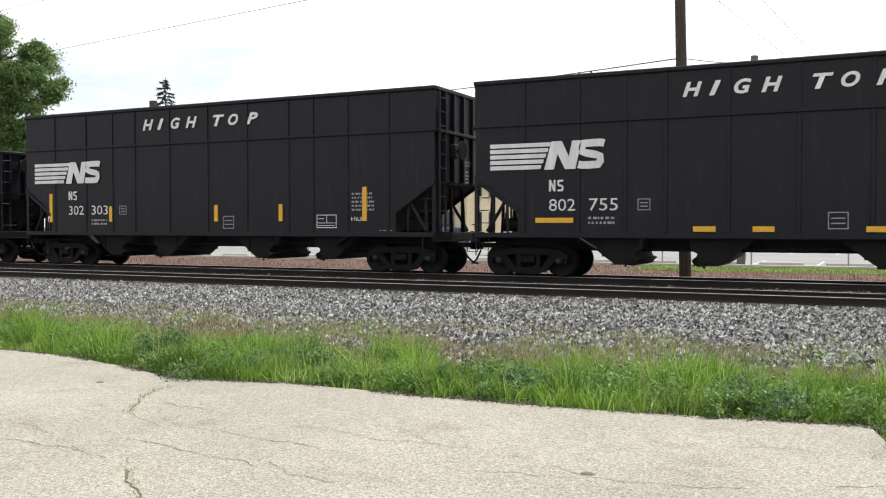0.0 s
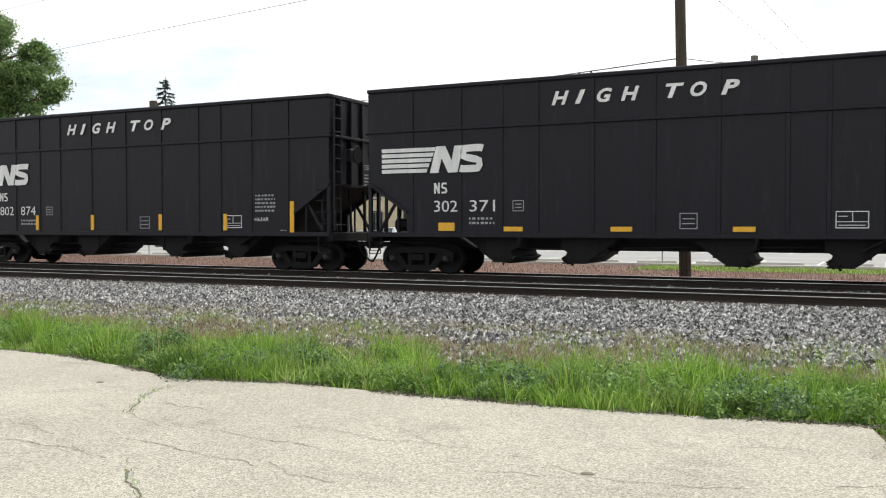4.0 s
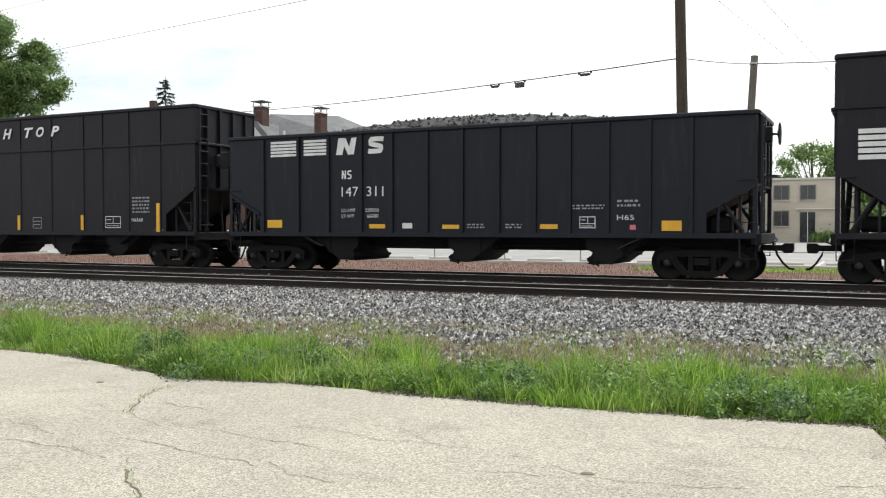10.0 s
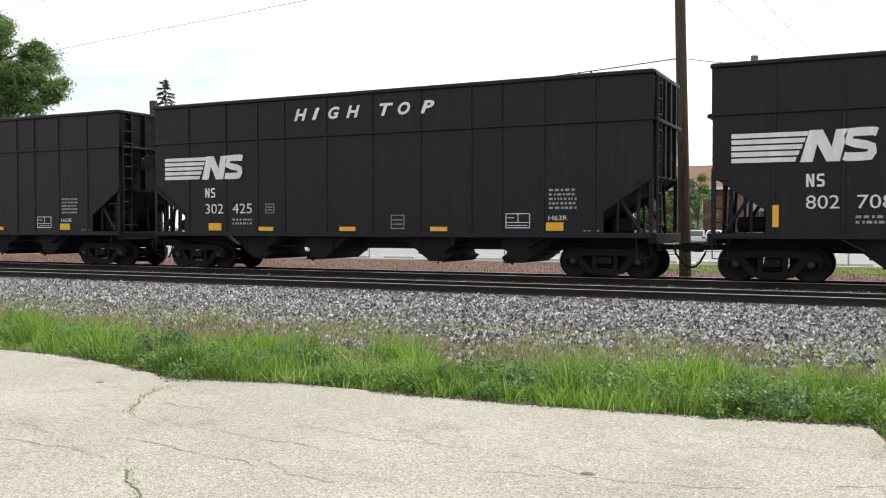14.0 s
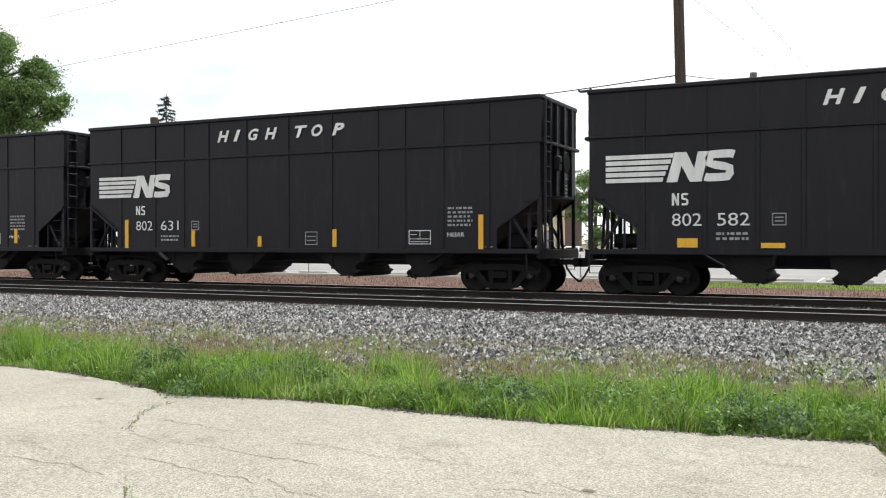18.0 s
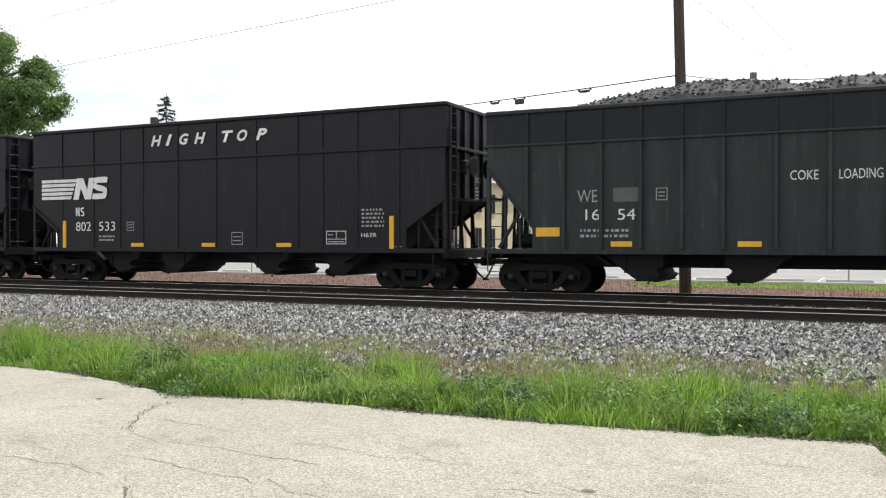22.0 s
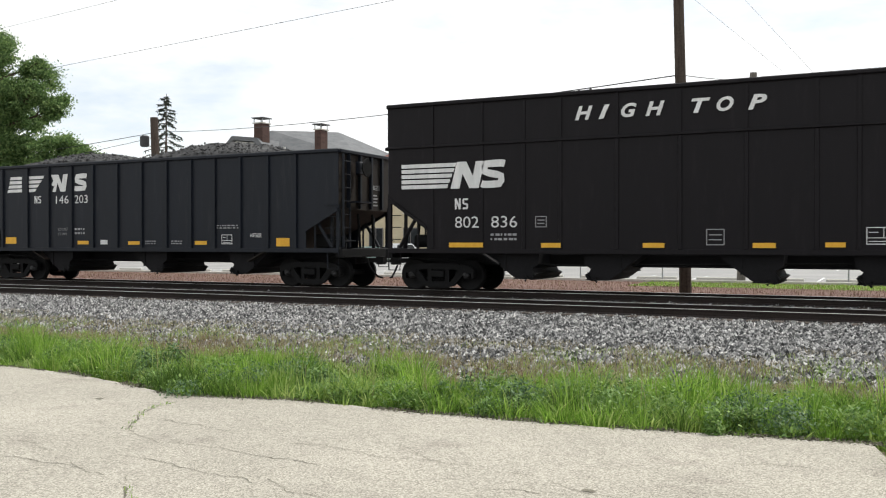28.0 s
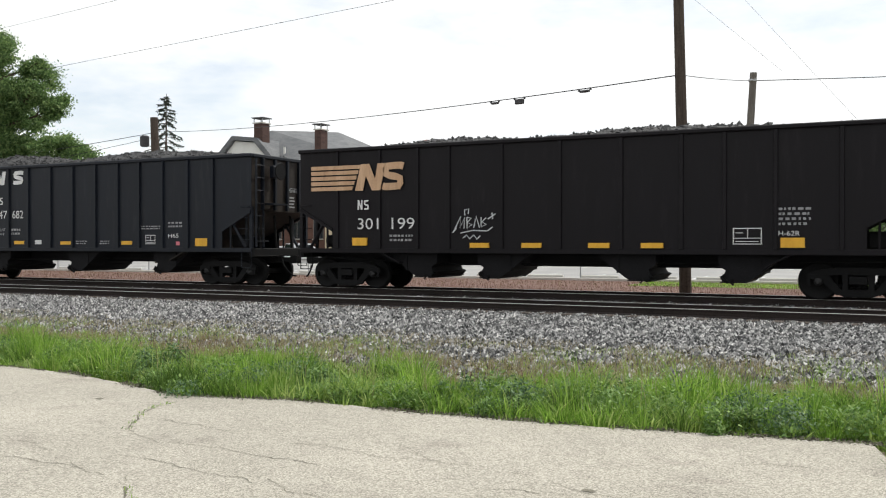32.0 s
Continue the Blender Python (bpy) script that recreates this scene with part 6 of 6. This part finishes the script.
broad_tree(-18.2, 99, 7.4, 1.9, 76, 7000, 0.13, "young leafy green tree beside a brown building", 0.15)
broad_tree(-9.6, 138, 14.0, 5.5, 77, 12000, 0.2, "green tree behind a beige building", 0.3)
broad_tree(1.6, 124, 13.5, 6.5, 78, 16000, 0.2, "green tree beside a beige building", 0.12)
broad_tree(-1.0, 112, 7.6, 3.2, 79, 6000, 0.2, "low green tree beside a beige building", 0.1)
broad_tree(9.0, 118, 12.0, 7.0, 80, 12000, 0.2, "green tree beyond the parking lot", 0.12)
broad_tree(-128.0, 100, 15.0, 9.0, 81, 6000, 0.3, "green tree behind the houses", 0.2)


def spruce(x, y, height, spread, seed):
    rnd = random.Random(seed)
    t = thing("spruce", "thin dark spruce with sparse drooping branches", "tree", at=Matrix.Translation((x, y, -0.35)))
    part("trunk", tube([(0, 0, 0), (0, 0, height * 0.5), (0.1, 0, height)], 0.35, 8, taper=0.03), M_BARK, t)
    nv, nf = [], []
    for k in range(104):
        hh = 0.25 + 0.74 * k / 104
        a, ln = k * 2.4 + rnd.uniform(-0.4, 0.4), spread * (1.04 - hh) / 0.75 * rnd.uniform(0.55, 1.1) + 0.25
        if rnd.random() < 0.12:
            continue
        z = hh * height
        end = (ln * math.cos(a), ln * math.sin(a), z - 0.28 * ln + rnd.uniform(-0.1, 0.3))
        part("branch", tube([(0, 0, z), (end[0] * 0.6, end[1] * 0.6, z - 0.05 * ln), end], 0.05, 5, taper=0.015), M_BARK, t)
        for i in range(44):
            q = rnd.uniform(0.25, 1.05)
            c = Vector((end[0] * q, end[1] * q, z + (end[2] - z) * q * q))
            d = Vector((rnd.uniform(-1, 1), rnd.uniform(-1, 1), rnd.uniform(-1.6, 0.1))).normalized() * rnd.uniform(0.25, 0.6)
            s = d.cross(Vector((rnd.uniform(-1, 1), rnd.uniform(-1, 1), 0.2))).normalized() * 0.07
            o = len(nv)
            nv += [tuple(c - s), tuple(c + s), tuple(c + d)]
            nf.append((o, o + 1, o + 2))
    part("needles", raw_mesh("needles", nv, nf, M_NEEDLE), None, t)


spruce(-88.9, 95, 22.3, 5.2, 91)


def window(house, x0, x1, y, z0, z1, face="y"):
    """A window set in a wall that faces -y (or, for face x, +x at x = y)."""
    if face == "y":
        fr = part("window", box(x0 - 0.1, x1 + 0.1, y - 0.05, y + 0.1, z0 - 0.1, z1 + 0.1, 0.02), M_FRAME, house)
        m = (x0 + x1) / 2
        for a, b in ((x0, m - 0.04), (m + 0.04, x1)):
            part("pane", box(a, b, y - 0.062, y - 0.05, z0, z1), M_GLASS, fr)
        part("sill", box(x0 - 0.18, x1 + 0.18, y - 0.16, y - 0.05, z0 - 0.18, z0 - 0.1, 0.01), M_CONC, fr)
    else:
        fr = part("window", box(y - 0.1, y + 0.05, x0 - 0.1, x1 + 0.1, z0 - 0.1, z1 + 0.1, 0.02), M_FRAME, house)
        m = (x0 + x1) / 2
        for a, b in ((x0, m - 0.04), (m + 0.04, x1)):
            part("pane", box(y + 0.05, y + 0.062, a, b, z0, z1), M_GLASS, fr)
        part("sill", box(y + 0.05, y + 0.16, x0 - 0.18, x1 + 0.18, z0 - 0.18, z0 - 0.1, 0.01), M_CONC, fr)


# beige two-storey block
b1 = thing("office_building", "two-storey beige brick building with a flat roof and dark windows", "building")
part("wall", box(-14.1, -3.5, 110, 126, -0.4, 6.75, 0.03), M_BEIGE, b1)
part("parapet", box(-14.25, -3.35, 109.85, 126.2, 6.75, 7.0, 0.03), M_CONC, b1)
for x in (-11.5, -8.7):
    window(b1, x, x + 1.5, 109.95, 4.6, 6.1)
window(b1, -11.5, -10.0, 109.95, 1.6, 3.2)
window(b1, -13.6, -12.6, 109.95, 1.6, 3.2)
dr = part("door", box(-8.75, -7.15, 109.9, 110.05, -0.3, 3.1, 0.02), M_GLASS, b1, "dark glazed entrance door")
part("door_frame", box(-7.98, -7.9, 109.86, 109.9, -0.3, 3.1), M_TRIM, dr)
part("roof_edge", box(-9.2, -3.6, 109.6, 109.86, 3.45, 3.55), M_TRIM, b1)
hd = thing("hedge", "clipped dark green hedge at the foot of a beige wall", "hedge", at=Matrix.Translation((-5.3, 108.8, -0.35)))
v, f = leaf_cloud([(k * 0.5 - 1.6, 0, 0.7, 0.75) for k in range(7)], 2600, 0.12, 95)
part("leaves", raw_mesh("leaves", v, f, M_WEED), None, hd)

# red-brown building with a shingled roof
b2 = thing("brick_building", "red-brown brick building with a light reddish shingled roof", "building")
part("wall", box(-26, -14.8, 105, 120, -0.4, 5.9, 0.03), M_BROWNWALL, b2)
part("roof", prism([(104.4, 5.75), (104.4, 5.95), (108.5, 8.6), (116.5, 8.6), (120.6, 5.95), (120.6, 5.75)], -26.5, -14.4, axis="x"), M_TANROOF, b2)
part("eave", box(-26.5, -14.4, 104.3, 104.42, 5.62, 5.95), M_TRIM, b2)
part("bay_panel", box(-20.3, -18.6, 104.8, 105.0, -0.3, 5.6), M_BEIGE, b2, "pale grey wall panel")

# yellow two-storey building with a red hipped roof
b3 = thing("yellow_building", "two-storey pale yellow brick building with a red hipped roof", "building")
part("wall", box(-53, -36.6, 80, 110, -0.4, 7.7, 0.03), M_YELLOWWALL, b3)
bm = bmesh.new()
rv = [bm.verts.new(p) for p in ((-53.8, 79.2, 7.7), (-35.8, 79.2, 7.7), (-35.8, 110.8, 7.7), (-53.8, 110.8, 7.7), (-44.8, 87.5, 12.7), (-44.8, 102.5, 12.7))]
for q in ((0, 1, 4), (1, 2, 5, 4), (2, 3, 5), (3, 0, 4, 5), (3, 2, 1, 0)):
    bm.faces.new([rv[i] for i in q])
part("roof", bm, M_REDROOF, b3)
part("eave", box(-53.85, -35.75, 79.15, 110.85, 7.55, 7.72, 0.02), M_TRIM, b3)
for k in range(8):
    y = 82.0 + k * 3.5
    for z0, z1 in ((4.55, 6.4), (1.0, 2.9)):
        window(b3, y, y + 1.5, -36.6, z0, z1, "x")
for k in range(4):
    for z0, z1 in ((4.55, 6.4), (1.0, 2.9)):
        window(b3, -51.5 + k * 4, -50.0 + k * 4, 79.97, z0, z1)

# old house with a slate roof and brick chimneys
b4 = thing("house", "old brick house with a grey slate hipped roof and two chimneys", "house")
part("wall", box(-71.5, -53.0, 86, 100, -0.4, 11.0, 0.03), M_BROWNWALL, b4)
bm = bmesh.new()
rv = [bm.verts.new(p) for p in ((-72.4, 85.2, 10.9), (-52.2, 85.2, 10.9), (-52.2, 100.8, 10.9), (-72.4, 100.8, 10.9), (-68.0, 90.8, 15.3), (-61.5, 96.0, 15.3))]
for q in ((0, 1, 4), (1, 5, 4), (1, 2, 5), (2, 3, 5), (3, 4, 5), (3, 0, 4), (3, 2, 1, 0)):
    bm.faces.new([rv[i] for i in q])
part("roof", bm, M_SLATE, b4)
part("gable_wall", prism([(-71.0, 10.9), (-68.6, 13.4), (-65.8, 13.1), (-63.4, 10.9)], 84.7, 90), M_TRIM, b4, "off-white gable wall")
part("gable_roof", prism([(-72.0, 10.9), (-68.8, 14.0), (-65.2, 13.6), (-62.6, 10.9), (-63.4, 10.9), (-65.7, 13.2), (-68.6, 13.5), (-71.1, 10.9)], 84.3, 90.4), M_SLATE, b4)
part("eave", box(-72.5, -52.1, 85.1, 100.9, 10.75, 10.92), M_TRIM, b4)
for x0, x1, z1 in ((-66.0, -64.75, 15.3), (-57.55, -56.7, 14.1)):
    w = x1 - x0
    ch = part("chimney", box(x0, x1, 84.8, 86.2, 9.0, z1, 0.04), M_BRICK, b4)
    part("chimney_cap", box(x0 - 0.12, x1 + 0.12, 84.7, 86.3, z1, z1 + 0.14, 0.02), M_CONC, ch)
    for a in (x0, x1 - 0.08):
        part("cage_post", box(a, a + 0.08, 84.8, 84.88, z1 + 0.14, z1 + 0.62), M_GALV, ch)
        part("cage_post", box(a, a + 0.08, 86.1, 86.18, z1 + 0.14, z1 + 0.62), M_GALV, ch)
    part("cage_lid", box(x0 - 0.25, x1 + 0.25, 84.6, 86.4, z1 + 0.62, z1 + 0.72, 0.02), M_SLATE, ch)
part("vent_pipe", box(-62.9, -62.7, 86.3, 86.5, 11.2, 12.6), M_TRIM, b4)
for k in range(6):
    for z0, z1 in ((6.4, 8.4), (2.0, 4.2)):
        window(b4, -70.0 + k * 2.9, -68.8 + k * 2.9, 85.97, z0, z1)
b5 = thing("house", "white-trimmed brick house with a grey roof", "house")
part("wall", box(-48, -40, 118, 128, -0.4, 8.0, 0.03), M_BRICK, b5)
part("roof", prism([(-48.8, 8.0), (-44, 12.2), (-39.2, 8.0)], 117.4, 128.6), M_SLATE, b5)
for k in range(2):
    window(b5, -46.5 + k * 3.5, -45.2 + k * 3.5, 117.97, 4.6, 6.4)

lp = thing("street_lamp", "slim grey steel parking-lot lamp on a tall pole", "street lamp")
part("pole", tube([(-24.1, 75, -0.35), (-24.1, 75, 7.6)], 0.11, 10, taper=0.08), M_GALV, lp)
part("lamp_head", box(-24.15, -23.5, 74.85, 75.15, 7.5, 7.68, 0.03), M_GALV, lp)

# low pipe railing and wheel stops along the lot
fence = thing("pipe_railing", "low galvanised pipe railing along the parking lot", "railing")
for k in range(-18, 9):
    part("post", tube([(k * 3.9 - 1.4, 41.7, -0.35), (k * 3.9 - 1.4, 41.7, 0.36)], 0.035, 8), M_GALV, fence)
part("rail", tube([(-72, 41.7, 0.34), (32, 41.7, 0.34)], 0.03, 8), M_GALV, fence)
stop_mesh = mesh_of(box(-0.95, 0.95, -0.09, 0.09, -0.31, -0.14, 0.04), "wheel_stop", M_CONC)
for k in range(-22, 6):
    s = tagged(new("wheel_stop", stop_mesh), "pale concrete wheel stop at a parking stall", "wheel stop", "wheel stops of the parking lot")
    s.location = (k * 2.8 + 1.4, 43.2, 0)


# ---- parked cars ----
M_RUBBER = surface("black_tyre_rubber", (0.012, 0.012, 0.012), (0.03, 0.03, 0.03), 30, 3, 0.85, 0.2)
M_CARGLASS = surface("tinted_car_glass", (0.01, 0.012, 0.014), (0.03, 0.034, 0.038), 3, 0.4, 0.08, 0.0, 0, (1, 1, 1), 0.6)
M_REDLIGHT = surface("red_tail_lens", (0.25, 0.012, 0.01), (0.35, 0.02, 0.015), 10, 1, 0.25, 0.0)
M_LENS = surface("clear_headlamp_lens", (0.5, 0.52, 0.55), (0.7, 0.72, 0.74), 10, 1, 0.15, 0.0)


def car_paint(name, c):
    return surface(name, c, tuple(min(1, v * 1.12) for v in c), 10, 0.6, 0.22, 0.0, 0.0, (1, 1, 1), 0.6)


CAR_COLOURS = {"white": car_paint("white_car_body", (0.7, 0.71, 0.72)), "blue": car_paint("blue_car_body", (0.03, 0.075, 0.16)), "silver": car_paint("silver_car_body", (0.42, 0.44, 0.46)), "dark": car_paint("dark_grey_car_body", (0.03, 0.032, 0.036)), "red": car_paint("dark_red_car_body", (0.16, 0.02, 0.02)), "green": car_paint("pale_green_car_body", (0.22, 0.3, 0.28))}


def parked_car(x, y, turn, colour, tall=False):
    kind = "sport utility car" if tall else "sedan car"
    c = thing("parked_car", f"{colour} {kind} parked on the asphalt lot", "car", "parked cars", at=Matrix.Translation((x, y, -0.305)) @ Matrix.Rotation(math.radians(turn), 4, "Z"))
    p = CAR_COLOURS[colour]
    h, roof = (0.98, 1.72) if tall else (0.86, 1.44)
    lower = [(-2.28, 0.35), (-2.3, 0.62), (-2.2, h - 0.06), (-1.2, h + 0.03), (1.05, h), (2.1, h - 0.16), (2.28, 0.6), (2.25, 0.32), (1.9, 0.24), (-1.9, 0.24)]
    bm = prism(lower, -0.88, 0.88)
    bmesh.ops.bevel(bm, geom=bm.edges[:], offset=0.06, segments=2, affect="EDGES", clamp_overlap=True)
    body = part("body", bm, p, c)
    cab = [(-1.95 if tall else -1.75, h - 0.02), (-1.7 if tall else -1.0, roof - 0.03), (-0.9, roof), (0.3, roof - 0.02), (1.15, h - 0.02)]
    bm = prism(cab, -0.74, 0.74)
    bmesh.ops.bevel(bm, geom=bm.edges[:], offset=0.05, segments=2, affect="EDGES", clamp_overlap=True)
    part("roof_cabin", bm, p, c)
    k0, k1 = cab[0], cab[-1]
    for s in (-1, 1):
        for a, b in (((-1.45 if tall else -1.15), -0.3), (-0.22, 0.72)):
            part("side_window", prism([(a, h + 0.05), (a + (0.12 if a < -1 else 0.0), roof - 0.14), (b - (0.38 if b > 0.5 else 0.0), roof - 0.14), (b, h + 0.05)], s * 0.735, s * 0.75), M_CARGLASS, c)
        for wx in (-1.38, 1.4):
            w = part("wheel", lathe([(-0.1, 0.2), (-0.11, 0.31), (0.11, 0.31), (0.1, 0.2)], 20, "y", (wx, s * 0.8, 0.31)), M_RUBBER, c)
            part("rim", lathe([(-0.115, 0.05), (-0.118, 0.19), (0.118, 0.19), (0.115, 0.05)], 16, "y", (wx, s * 0.8, 0.31)), M_GALV, w)
        part("headlamp", box(2.1, 2.26, s * 0.62 - 0.16, s * 0.62 + 0.16, 0.58, 0.72, 0.02), M_LENS, c)
        part("tail_lamp", box(-2.3, -2.2, s * 0.66 - 0.14, s * 0.66 + 0.14, 0.62, 0.82, 0.02), M_REDLIGHT, c)
        part("mirror", box(0.75, 0.92, s * 0.9 - 0.08, s * 0.9 + 0.08, h, h + 0.13, 0.02), p, c)
    part("windscreen", prism([(1.13, h + 0.02), (0.36, roof - 0.06), (0.33, roof - 0.05), (1.1, h + 0.02)], -0.62, 0.62), M_CARGLASS, c)
    part("rear_window", prism([(k0[0] + 0.02, h + 0.04), (cab[1][0] - 0.02, roof - 0.08), (cab[1][0] - 0.06, roof - 0.08), (k0[0] - 0.02, h + 0.04)], -0.6, 0.6), M_CARGLASS, c)
    part("bumper", box(2.2, 2.32, -0.78, 0.78, 0.32, 0.48, 0.04), p, c)
    part("bumper", box(-2.34, -2.24, -0.78, 0.78, 0.34, 0.5, 0.04), p, c)


for x, y, turn, colour, tall in ((-2.4, 92, 178, "white", False), (-10.9, 92, 75, "blue", False), (-15.0, 93, 80, "white", False), (-16.9, 92, 100, "silver", False), (-27.0, 84, 95, "white", False), (-29.8, 84, 88, "dark", False), (-33.0, 86, 92, "silver", False), (-36.2, 76, 60, "blue", True), (-39.6, 73, 62, "white", True), (-42.5, 72, 60, "green", False),
                                 (-50.0, 72, 70, "white", True), (-53.6, 73, 75, "white", False), (-57.5, 73, 70, "dark", True), (-61.0, 76, 75, "silver", False), (-59.6, 66, 170, "silver", False), (-66.0, 78, 75, "white", False), (-70.0, 78, 75, "red", False), (-22.0, 96, 90, "dark", False), (3.0, 97, 170, "silver", False), (-24.0, 90, 90, "red", False)):
    parked_car(x, y, turn, colour, tall)


def gone(t):
    """Metres that the train has rolled by t seconds."""
    u = t / 10
    return 102.909 * u + 0.08932 * u * u - 0.28896 * u ** 3 + 0.05722 * u ** 4


def motions():
    seconds = [0.0] + [1.0 * k for k in range(1, 33)]
    for car, front in CARS:
        walk(car, [(t, pose(front - gone(t), TRACK_FAR, 0)) for t in seconds])
    turns = [k / 15 for k in range(0, 481)]
    for ws in WHEELSETS:
        x, y, z = ws["spot"]
        walk(ws, [(t, Matrix.Translation((x, y, z)) @ Matrix.Rotation(-gone(t) / 0.475, 4, "Y")) for t in turns])


motions()
